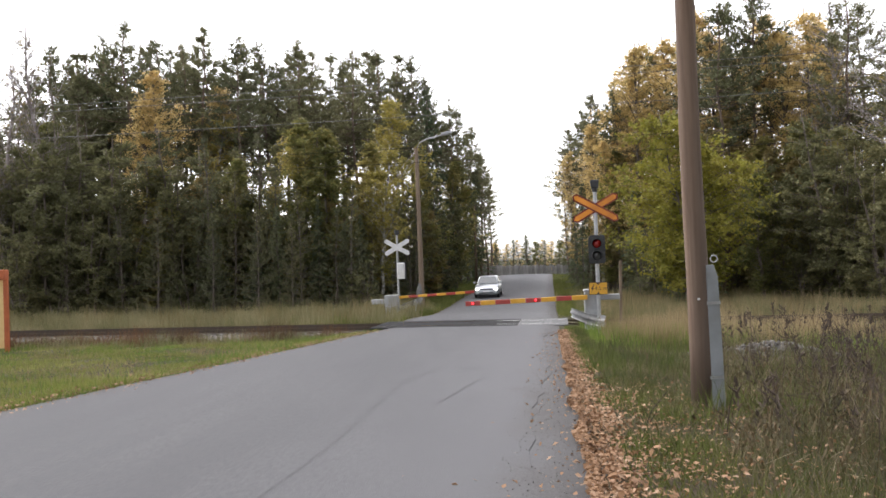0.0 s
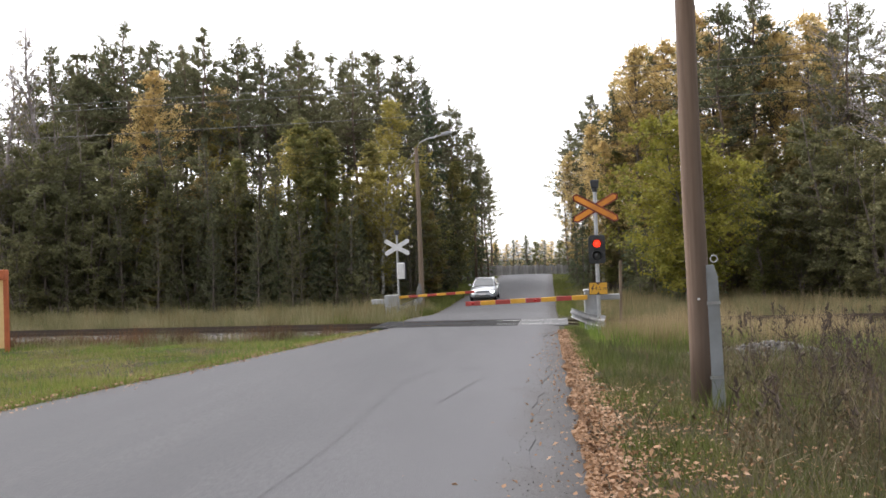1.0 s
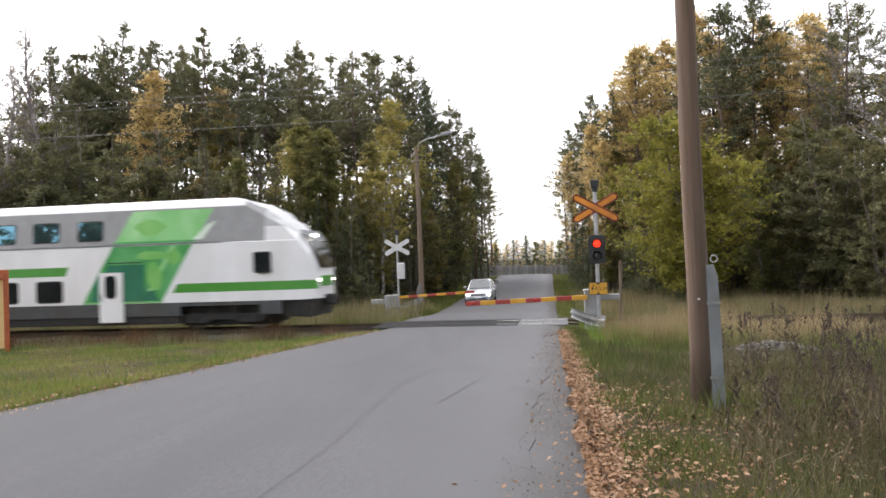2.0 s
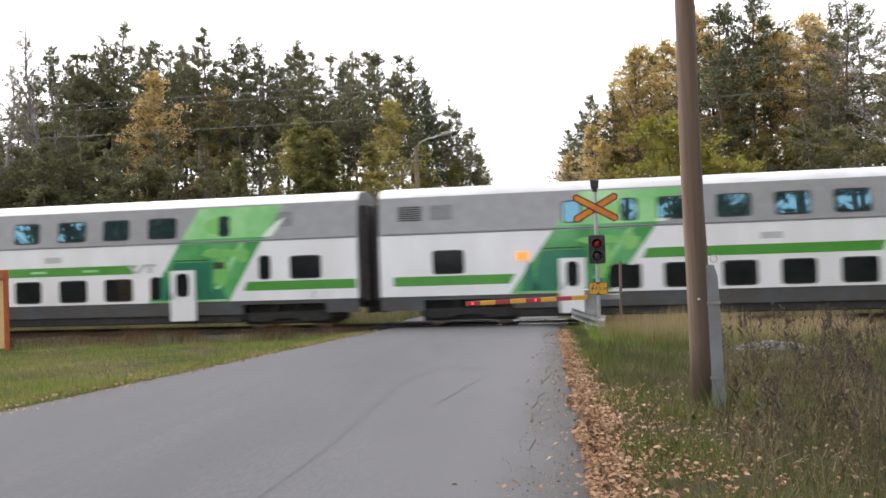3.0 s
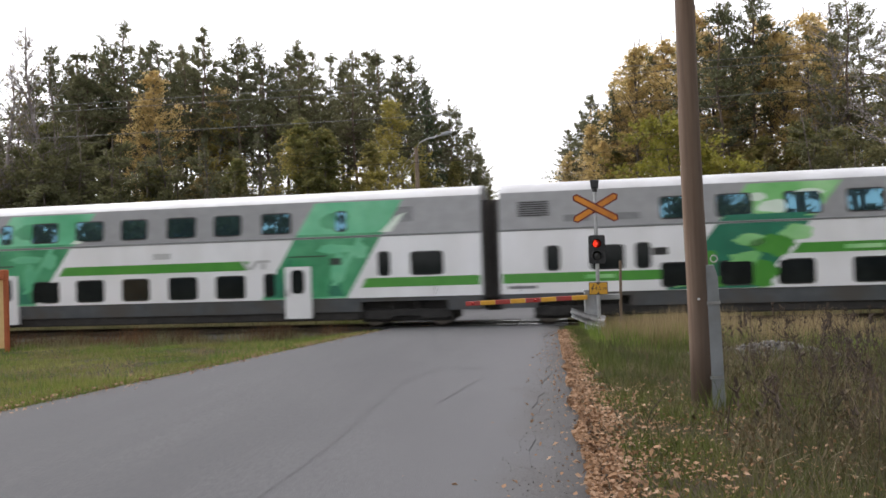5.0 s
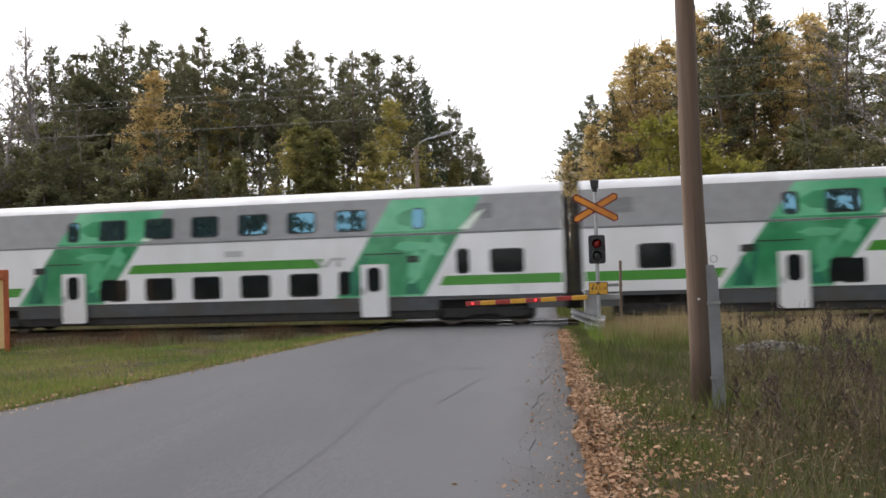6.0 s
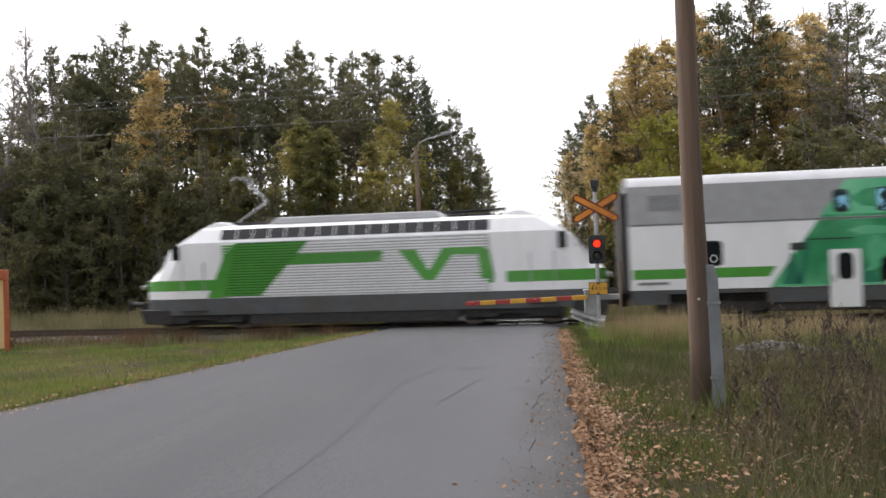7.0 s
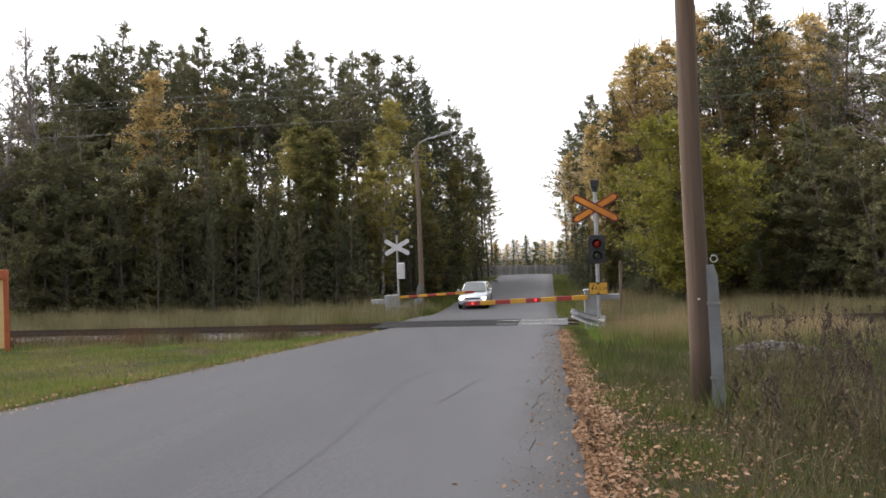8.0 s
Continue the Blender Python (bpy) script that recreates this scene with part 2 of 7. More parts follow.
def strip(name, u0, u1, v_from, v_to, lift, mat, label, cat, ragged=0.0, cols=8, drop0=0.0, drop1=0.0, dy=0.4, crown=0.03):
    """A sheet along the road between two edges, following its height; thin sides hang down to the ground."""
    vs = list(np.arange(v_from, v_to, dy)) + [v_to]
    bm = bmesh.new()
    rows = []
    for v in vs:
        line = []
        for i in range(cols + 1):
            u = u0 + (u1 - u0) * i / cols
            if i in (0, cols):
                u += ragged * (noise.noise((v * 0.7, u * 3, 2)) + 0.6 * noise.noise((v * 2.3, u * 3, 7))) * (1 if i else -1)
            y = (v / TC + 29.0 - 0.1556 * u) / (1 + 0.1556 * LEAN)
            c = (i / cols - 0.5) * 2
            line.append(bm.verts.new((u + LEAN * y, y, road_z(v) + lift - drop0 * max(0, 1 - 2 * i / cols) - drop1 * max(0, 2 * i / cols - 1) + crown * (1 - c * c) * min(1, max(0, abs(v) - 1.5) / 6))))
        low0 = bm.verts.new(line[0].co - Vector((0.03, 0, 0.12)))
        low1 = bm.verts.new(line[-1].co + Vector((0.03, 0, -0.12)))
        rows.append([low0] + line + [low1])
    for a, b in zip(rows, rows[1:]):
        for i in range(len(a) - 1):
            bm.faces.new((a[i], a[i + 1], b[i + 1], b[i]))
    return structure(name, bm, mat, label, cat)


build_ground()
for near_far, (v0, v1) in enumerate(((-42, -1.47), (1.47, 70)), 1):
    strip("road_%d" % near_far, ROAD_L, ROAD_R, v0, v1, 0.0, M_ASPHALT, "worn grey asphalt road with patched cracks", "road", 0.12, 10)
    strip("road_shoulder_%d" % near_far, ROAD_R - 0.2, ROAD_R + 0.42, v0, v1, -0.008, M_ASPHALT, "narrow gravel shoulder strewn with fallen leaves", "road shoulder", 0.05, 4, 0.0, 0.05, crown=0.0)
    strip("road_shoulder_%d" % (near_far + 2), ROAD_L - 0.4, ROAD_L + 0.1, v0, v1, -0.008, M_ASPHALT, "narrow gravel shoulder beside mown grass", "road shoulder", 0.05, 4, 0.05, 0.0, crown=0.0)


# ---------------------------------------------------------------- railway
def build_track():
    bed = bmesh.new()
    ss = list(np.arange(-260, 261, 2.0))
    prof = [(-2.3, -0.5), (-1.75, -0.19), (-0.9, -0.17), (0.9, -0.17), (1.75, -0.19), (2.3, -0.5)]
    for side in ((-260, -2.7), (4.7, 260)):
        rows = []
        for s in [q for q in ss if side[0] < q < side[1]] + [side[1] if side[0] < -100 else side[0]]:
            rows.append((s, [bed.verts.new((s, v + 0.05 * noise.noise((s, v, 3)), z + 0.04 * noise.noise((s * 1.3, v, 9)))) for v, z in prof]))
        rows.sort(key=lambda r: r[0])
        for (_, a), (_, b) in zip(rows, rows[1:]):
            for i in range(len(prof) - 1):
                bed.faces.new((a[i], b[i], b[i + 1], a[i + 1]))
    ob = structure("track_bed", bed, M_BALLAST, "brown ballast bed under the rails", "ballast")
    bmesh_fix = ob.data
    bmesh_fix.flip_normals()
    ob.matrix_world = track_pose(0)
    railway = thing("railway_track", "steel rails on concrete sleepers in ballast", "railway track", track_pose(0))
    railway["kind"] = "structure"
    for v in (-0.762, 0.762):
        bm = bmesh.new()
        out = [(-0.07, -0.172), (0.07, -0.172), (0.07, -0.15), (0.012, -0.13), (0.012, -0.045), (0.036, -0.035), (0.036, -0.006), (-0.036, -0.006), (-0.036, -0.035), (-0.012, -0.045), (-0.012, -0.13), (-0.07, -0.15)]
        a = [bm.verts.new((-260, v + y, z)) for y, z in out]
        b = [bm.verts.new((260, v + y, z)) for y, z in out]
        for i in range(len(out)):
            bm.faces.new((a[i], b[i], b[(i + 1) % len(out)], a[(i + 1) % len(out)]))
        bmesh.ops.recalc_face_normals(bm, faces=bm.faces)
        rail = part("rail", bm, M_RAIL, railway)
        part("rail_head", box(bmesh.new(), -260, v - 0.034, -0.005, 260, v + 0.034, 0.0), M_RAIL_TOP, rail, "polished running surface")
    bm = bmesh.new()
    prism(bm, [(-0.13, -0.25), (0.13, -0.25), (0.1, -0.145), (-0.1, -0.145)], -1.3, 1.3)
    me = mesh_of("sleeper", bm, M_SLEEPER)
    for i in range(-130, 131):
        s = i * 0.61
        if not -2.6 < s < 4.5:
            part("sleeper", me, None, railway, at=Matrix.Translation((s, 0, 0)))
    # the deck between and beside the rails where the road crosses
    deck = thing("crossing_deck", "dark rubber crossing slabs between rails, end ones painted paler for reflection", "crossing deck", track_pose(0))
    deck["kind"] = "structure"
    for v0, v1 in ((-1.45, -0.84), (-0.69, 0.69), (0.84, 1.45)):
        for i in range(8):
            s0 = -2.6 + i * 0.9
            bm = box(bmesh.new(), s0 + 0.008, v0, -0.2, s0 + 0.892, v1, -0.004 + 0.006 * random.random(), 0.012)
            # the last two slabs of each row hold the reflection as paler colour
            part("deck_slab", bm, M_RUBBER if i < 6 else M_DECK_SHEEN, deck)
    return railway


build_track()


def road_lines():
    """Sealed cracks and patch seams, thin dark ribbons on the asphalt."""
    seal = material("dark_crack_sealant", [(0.034, 0.034, 0.037), (0.056, 0.056, 0.06)], 20, 0.8)

    def ribbon(points, width):
        bm = bmesh.new()
        rows = []
        for i, (u, y) in enumerate(points):
            w = width * (0.5 + abs(noise.noise((u * 2, y * 2, 4))) * 1.6)
            q = Vector((points[min(i + 1, len(points) - 1)][0] - points[max(i - 1, 0)][0], points[min(i + 1, len(points) - 1)][1] - points[max(i - 1, 0)][1]))
            side = Vector((-q.y, q.x)).normalized() * w
            line = []
            for k in (-1, 1):
                uu, yy = u + side.x * k, y + side.y * k
                x = uu + LEAN * yy
                c = ((uu - ROAD_L) / (ROAD_R - ROAD_L) - 0.5) * 2
                v = beyond(x, yy)
                line.append(bm.verts.new((x, yy, road_z(v) + 0.006 + 0.03 * (1 - c * c) * min(1, max(0, abs(v) - 1.5) / 6))))
            rows.append(line)
        for a, b in zip(rows, rows[1:]):
            bm.faces.new((a[0], b[0], b[1], a[1]))
        bmesh.ops.recalc_face_normals(bm, faces=bm.faces)
        ob = structure("road_crack", bm, seal, "dark sealed crack in the asphalt", "crack")
        if ob.data.polygons[0].normal.z < 0:
            ob.data.flip_normals()

    def wander(u0, y0, u1, y1, n, amp, seed):
        return [(u0 + (u1 - u0) * i / n + amp * noise.noise((i * 0.35, seed, 0)), y0 + (y1 - y0) * i / n + amp * noise.noise((i * 0.3, seed, 5))) for i in range(n + 1)]
    ribbon(wander(-1.62, 3.0, -1.66, 5.6, 24, 0.06, 1), 0.0035)
    ribbon(wander(-1.66, 5.6, -1.9, 9.2, 40, 0.07, 9), 0.0045)
    ribbon(wander(-1.9, 9.2, -1.55, 14.5, 40, 0.16, 2), 0.009)
    ribbon(wander(-3.3, 13.2, -2.1, 12.5, 18, 0.1, 3), 0.022)
    ribbon(wander(-1.6, 11.5, -0.8, 11.25, 12, 0.08, 4), 0.022)
    ribbon(wander(-5.3, 4.5, -4.4, 16, 50, 0.2, 5), 0.008)
    ribbon(wander(-3.0, 17.5, -2.0, 16.8, 14, 0.1, 6), 0.02)
    ribbon(wander(-1.2, 7.8, -0.9, 10.2, 14, 0.15, 7), 0.010)
    ribbon(wander(-4.6, 24.0, -0.6, 23.2, 30, 0.15, 8), 0.03)


road_lines()


# ---------------------------------------------------------------- trees
M_BARK = material("grey_brown_bark", [(0.05, 0.04, 0.032), (0.11, 0.09, 0.075), (0.17, 0.145, 0.12)], 7, 0.95, bump=0.8, bump_scale=14, stretch=(1, 1, 0.25))
M_GREY_BARK = material("pale_grey_bark", [(0.14, 0.12, 0.11), (0.24, 0.21, 0.2), (0.34, 0.31, 0.3)], 7, 0.95, bump=0.4, bump_scale=14)
M_PINE_BARK = material("orange_pine_bark", [(0.06, 0.046, 0.038), (0.12, 0.082, 0.06), (0.18, 0.12, 0.08)], 6, 0.95, bump=0.8, bump_scale=12, stretch=(1, 1, 0.3), stains=(0.1, 0.08, 0.065), stain_scale=0.5)
M_BIRCH_BARK = material("white_birch_bark", [(0.16, 0.15, 0.14), (0.42, 0.41, 0.39), (0.55, 0.54, 0.52)], 4, 0.8, bump=0.3, stretch=(1, 1, 2.2), stains=(0.12, 0.11, 0.1), stain_scale=1.6)
L_PINE = leaf_material("pine_needles", [(0.076, 0.083, 0.042), (0.118, 0.122, 0.061), (0.178, 0.168, 0.086)], 0.5, 0.3)
L_YOUNG = leaf_material("young_pine_needles", [(0.072, 0.082, 0.045), (0.115, 0.118, 0.06), (0.178, 0.157, 0.08)], 0.4, 0.3)
L_SPRUCE = leaf_material("spruce_needles", [(0.059, 0.082, 0.046), (0.096, 0.115, 0.059), (0.155, 0.15, 0.077)], 0.5, 0.2)
L_GREEN = leaf_material("dull_green_leaves", [(0.088, 0.093, 0.043), (0.132, 0.132, 0.062), (0.195, 0.182, 0.086)], 0.45)
L_OLIVE = leaf_material("olive_leaves", [(0.095, 0.105, 0.036), (0.18, 0.175, 0.058), (0.3, 0.25, 0.085)], 0.45, 0.5)
L_YELLOW = leaf_material("yellow_green_leaves", [(0.17, 0.17, 0.05), (0.31, 0.27, 0.075), (0.48, 0.385, 0.115)], 0.45, 0.6)
L_MAPLE = leaf_material("bright_maple_leaves", [(0.125, 0.138, 0.024), (0.195, 0.195, 0.034), (0.28, 0.25, 0.045)], 0.5, 0.4)
L_GOLD = leaf_material("golden_autumn_leaves", [(0.3, 0.23, 0.1), (0.5, 0.37, 0.15), (0.64, 0.49, 0.22)], 0.45, 0.6)
L_BROWN = leaf_material("brown_green_leaves", [(0.107, 0.096, 0.047), (0.179, 0.148, 0.064), (0.295, 0.221, 0.088)], 0.45)


def leaf_quads(rng, centres, length, width, up=0.0, droop=None):
    """Small crossed blades at the centres: arrays of vertices and faces."""
    n = len(centres)
    d = rng.normal(size=(n, 3))
    d[:, 2] += up
    if droop is not None:
        d += droop
    d /= np.linalg.norm(d, axis=1)[:, None]
    w = np.cross(d, rng.normal(size=(n, 3)))
    w /= np.linalg.norm(w, axis=1)[:, None] + 1e-9
    size = rng.uniform(0.65, 1.35, n)[:, None]
    a, b = d * length * size * 0.5, w * width * size * 0.5
    v = np.stack([centres - a * 0.8 - b * 1.15, centres - a * 0.6 + b * 1.15, centres + a * 1.1], 1).reshape(-1, 3)
    return v, np.arange(n * 3).reshape(-1, 3)


def clump_points(rng, centre, radius, n, flat=0.7):
    p = rng.normal(size=(n, 3))
    p /= np.linalg.norm(p, axis=1)[:, None]
    p *= (rng.uniform(0.15, 1, n) ** 0.5)[:, None] * radius
    p[:, 2] *= flat
    return p + centre


def trunk_line(rng, h, bend):
    k = 7
    off = np.cumsum(rng.normal(size=(k + 1, 2)) * bend, axis=0)
    off[0] = 0
    return [(off[i][0], off[i][1], h * i / k) for i in range(k + 1)]


def on_line(line, f):
    f = max(0, min(0.999, f)) * (len(line) - 1)
    i = int(f)
    a, b = np.array(line[i]), np.array(line[i + 1])
    return a + (b - a) * (f - i)


def make_tree(kind, seed, fine=True):
    """Trunk mesh and crown mesh of a tree about ten metres high, its foot at the origin; fine ones have more, smaller leaves."""
    rng = np.random.default_rng(seed)
    bm = bmesh.new()
    h = 10.0
    if kind in ("pine", "young_pine"):
        return make_pine(rng, bm, h, kind == "young_pine", fine)
    pts, drops = [], None
    if kind == "spruce":
        line = trunk_line(rng, h, 0.02)
        tube(bm, line, [0.11 * (1 - i / 7) + 0.01 for i in range(8)], 7)
        drops = []
        limbs = 120 if fine else 56
        for i in range(limbs):
            f = 0.05 + 0.94 * (i / (limbs - 1))
            p = on_line(line, f)
            a = i * 2.4 + rng.normal() * 0.3
            reach = (0.1 + 1.65 * (1 - f) ** 0.8) * rng.uniform(0.55, 1.2)
            e = p + np.array([math.cos(a) * reach, math.sin(a) * reach, reach * (-0.4 + 0.6 * f)])
            tube(bm, [p, e], [0.018, 0.004], 3, False)
            m = int((12 + 44 * reach) * (1.0 if fine else 0.6))
            t = rng.uniform(0.12, 1.0, m)[:, None]
            side = np.array([-math.sin(a), math.cos(a), 0])
            pts.append(p + (e - p) * t + side * rng.normal(size=(m, 1)) * 0.2 * reach * (1.15 - t) + np.array([0, 0, -1]) * rng.uniform(0, 0.16, (m, 1)))
            drops.append(np.repeat((e - p)[None] / reach * 0.9 + np.array([[0, 0, -0.6]]), m, 0))
        v, f = leaf_quads(rng, np.concatenate(pts), 0.22 if fine else 0.32, 0.05 if fine else 0.08, 0.0, np.concatenate(drops))
        return bm, v, f
    spread = {"birch": 1.5, "tall_birch": 1.4, "bush": 1.95, "aspen": 1.45, "maple": 3.1, "bare": 1.25}[kind]
    low = {"birch": 0.09, "tall_birch": 0.16, "bush": 0.03, "aspen": 0.1, "maple": 0.14, "bare": 0.3}[kind]
    stems = {"bush": 5, "maple": 3}.get(kind, 1)
    hang = {"birch": -0.45, "tall_birch": -0.6, "bush": 0.25, "aspen": 0.1, "maple": 0.05, "bare": 0.9}[kind]
    lines = []
    for q in range(stems):
        line = trunk_line(rng, h * (1 if q == 0 else rng.uniform(0.65, 0.95)), 0.10)
        if stems > 1:
            ang = q * 6.28 / stems + rng.random()
            line = [(x + math.cos(ang) * spread * 0.55 * (z / h) + 0.1 * math.cos(ang), y + math.sin(ang) * spread * 0.55 * (z / h) + 0.1 * math.sin(ang), z) for x, y, z in line]
        lines.append(line)
        tube(bm, line, [(0.075 if stems > 1 else 0.085) * (1 - 0.9 * i / 7) + 0.006 for i in range(8)], 6)
    limbs = {"birch": 80, "tall_birch": 84, "bush": 100, "aspen": 70, "maple": 240, "bare": 60}[kind]
    if not fine:
        limbs = limbs // 2
    skew = rng.normal(size=2) * (0.0 if kind == "maple" else 0.1)
    for i in range(limbs):
        line = lines[i % stems]
        f = low + (0.985 - low) * (i / (limbs - 1))
        p = on_line(line, f * 0.97)
        a = rng.uniform(0, 6.28)
        g = (f - low) / (1 - low)
        if kind in ("maple", "bush"):
            shape = (1 - abs(2 * g - 0.85) ** 2.2 * 0.75) if g < 0.92 else 0.3
        else:
            shape = (0.4 + 0.95 * (g / 0.3) if g < 0.3 else 1.35 * (1 - (g - 0.3) / 0.7) ** 0.75 + 0.06) / 1.35
        reach = spread * max(0.06, shape) * rng.uniform(0.35, 1.15)
        rise = {"birch": 0.95, "tall_birch": 1.2, "bare": 1.5, "aspen": 0.7}.get(kind, 0.4)
        out = np.array([math.cos(a) + skew[0], math.sin(a) + skew[1], rise * rng.uniform(0.4, 1.2)])
        e = p + out * reach
        mid = p + (e - p) * 0.5 + np.array([0, 0, 0.1 * reach])
        thin = 1.05 if kind == "bare" else 1.0
        tube(bm, [p, mid, e], [0.026 * (1 - 0.7 * g) + 0.006, 0.013 * thin, 0.005 * thin], 3, False)
        twigs = {"bare": 9, "maple": 9, "bush": 8}.get(kind, 8) if fine else 5
        for q in range(twigs):
            t = rng.uniform(0.2, 1.0)
            b0 = p + (e - p) * t
            run = out * 0.35 + rng.normal(size=3) * 0.55 + np.array([0, 0, hang])
            run *= (0.16 + 0.32 * rng.random()) * (0.5 + 0.5 * min(1.0, reach / 0.9)) / (np.linalg.norm(run) + 1e-6) * (1.5 if kind in ("bare", "maple") else 1.15)
            if q < (9 if kind == "bare" else 2):
                tube(bm, [b0, b0 + run], [0.007 * thin, 0.004 * thin], 3, False)
            n = {"tall_birch": 14, "maple": 12, "bush": 12, "bare": 1, "aspen": 12}.get(kind, 14)
            n = n if fine or kind == "bare" else 7
            t = rng.uniform(0.0, 1.05, n)[:, None]
            pts.append(b0 + run * t + rng.normal(size=(n, 3)) * {"maple": 0.11, "tall_birch": 0.055}.get(kind, 0.075))
    size = {"tall_birch": 0.072, "maple": 0.14, "bush": 0.13, "bare": 0.07, "aspen": 0.12}.get(kind, 0.115) * (1.0 if fine else 2.1)
    v, f = leaf_quads(rng, np.concatenate(pts), size, size * 0.75, -0.3)
    return bm, v, f


def make_pine(rng, bm, h, young, fine):
    """A Scots pine: whorls of upswept boughs that end in tufts of needles; a young one is leafy to the ground."""
    line = trunk_line(rng, h, 0.03 if young else 0.07)
    tube(bm, line, [0.075 * (1 - 0.93 * i / 7) + 0.004 for i in range(8)], 7)
    base = 0.04 if young else rng.uniform(0.46, 0.62)
    broad = (1.75 if young else rng.uniform(1.0, 1.35))
    peak = 0.08 if young else rng.uniform(0.2, 0.34)
    pts, dirs = [], []
    whorls = 22 if young else 17
    if not fine:
        whorls = 11
    for w in range(whorls):
        g = (w + rng.uniform(0, 0.7)) / whorls
        f = base + (0.985 - base) * g
        turn = rng.uniform(0, 6.28)
        for k in range(int(rng.integers(4, 7))):
            if not young and rng.random() < 0.22:
                continue
            a = turn + k * 1.26 + rng.normal() * 0.25
            p = on_line(line, f + rng.normal() * 0.008)
            body = (g / peak) ** 0.6 if g < peak else (1 - (g - peak) / (1 - peak)) ** (0.85 if young else 1.1)
            reach = (0.05 + broad * body) * rng.uniform(0.45, 1.2)
            up = (0.15 if young else -0.1) + 0.75 * g + rng.normal() * 0.12
            e = p + np.array([math.cos(a) * reach, math.sin(a) * reach, reach * up])
            mid = (p + e) / 2 - np.array([0, 0, 0.1 * reach])
            tube(bm, [p, mid, e], [0.022 * (1.1 - g), 0.014 * (1.1 - g) + 0.003, 0.005], 3, False)
            tufts = 2 + int(6 * min(1.0, reach / broad))
            for q in range(tufts):
                t = 1.0 - 0.72 * (q / tufts) * rng.uniform(0.8, 1.1)
                side = np.array([-math.sin(a), math.cos(a), 0]) * rng.normal() * 0.2 * reach * (1.25 - t)
                c = mid + (e - mid) * (2 * t - 1) if t > 0.5 else p + (mid - p) * 2 * t
                c = c + side + np.array([0, 0, abs(rng.normal()) * 0.05])
                m = (11 if g < 0.7 else 7) if fine else 6
                lead = np.array([math.cos(a) * 0.5, math.sin(a) * 0.5, 0.95])
                along = rng.uniform(-0.3, 1.0, (m, 1))
                pts.append(c + lead * (0.17 - 0.08 * g) * along + rng.normal(size=(m, 3)) * (0.05 - 0.02 * g))
                dirs.append(np.repeat(lead[None] * 1.1, m, 0))
    m = 40
    t = rng.uniform(0.88, 1.0, m)
    pts.append(np.array([on_line(line, q) for q in t]) + rng.normal(size=(m, 3)) * 0.05)
    dirs.append(np.repeat(np.array([[0, 0, 1.6]]), m, 0))
    if not young:
        for i in range(12):   # dead snags below the crown
            p = on_line(line, rng.uniform(0.2, base))
            a = rng.uniform(0, 6.28)
            tube(bm, [p, p + np.array([math.cos(a), math.sin(a), -0.1]) * rng.uniform(0.3, 0.8)], [0.015, 0.005], 3, False)
    v, f = leaf_quads(rng, np.concatenate(pts), 0.17 if fine else 0.28, 0.034 if fine else 0.06, 0.0, np.concatenate(dirs))
    return bm, v, f


TREE_LABELS = {
    "pine": ("pine_tree", "tall Scots pine with bare reddish trunk and dark crown", "pine tree"),
    "spruce": ("spruce_tree", "dark green conical spruce with drooping branches", "spruce tree"),
    "green": ("alder_tree", "dull green leafy alder at the forest edge", "deciduous tree"),
    "olive": ("birch_tree", "olive green birch turning yellow at the forest edge", "birch tree"),
    "yellow": ("birch_tree", "slender birch with yellow-green autumn leaves", "birch tree"),
    "gold": ("birch_tree", "tall birch with golden orange autumn leaves", "birch tree"),
    "brown": ("alder_tree", "thin brownish green broadleaf tree in the thicket", "deciduous tree"),
    "young": ("young_pine", "young bluish green pine bushy down to the grass", "pine tree"),
    "maple": ("maple_tree", "round broad maple with bright yellow-green leaves", "maple tree"),
    "bare": ("bare_tree", "nearly leafless grey birch with fine twigs", "bare tree"),
}
TREE_MAKE = {"young": ("young_pine", M_BARK, L_YOUNG, 4), "pine": ("pine", M_PINE_BARK, L_PINE, 7), "spruce": ("spruce", M_BARK, L_SPRUCE, 3), "green": ("bush", M_BARK, L_GREEN, 3),
             "olive": ("birch", M_BARK, L_OLIVE, 3), "yellow": ("tall_birch", M_BIRCH_BARK, L_YELLOW, 3), "gold": ("tall_birch", M_BARK, L_GOLD, 3),
             "brown": ("aspen", M_BARK, L_BROWN, 3), "maple": ("maple", M_BARK, L_MAPLE, 1), "bare": ("bare", M_GREY_BARK, L_BROWN, 2)}
TREE_STOCK = {}


def tree(kind, x, y, h, wide=1.0, fine=True):
    """One tree of height h with its foot on the ground at (x, y)."""
    shape, bark, leaf, variants = TREE_MAKE[kind]
    pick = random.randrange(variants)
    key = (kind, pick, fine)
    if key not in TREE_STOCK:
        bm, v, f = make_tree(shape, 11 + pick * 7 + sum(map(ord, kind)), fine)
        TREE_STOCK[key] = (mesh_of("trunk", bm, bark, True), raw_mesh("crown", v, f, leaf))
    trunk, crown = TREE_STOCK[key]
    name, label, cat = TREE_LABELS[kind]
    ob = thing(name, label, cat, pose(x, y, ground_z(x, y) - 0.05, random.uniform(-1.5, 1.5), random.uniform(-1.5, 1.5), random.uniform(0, 360)), "forest beside the crossing")
    k = h / 10.0
    for nm, me in (("trunk", trunk), ("crown", crown)):
        p = part(nm, me, None, ob)
        w = wide * k * random.uniform(0.9, 1.1)
        p.scale = (w, w, k)
    return ob


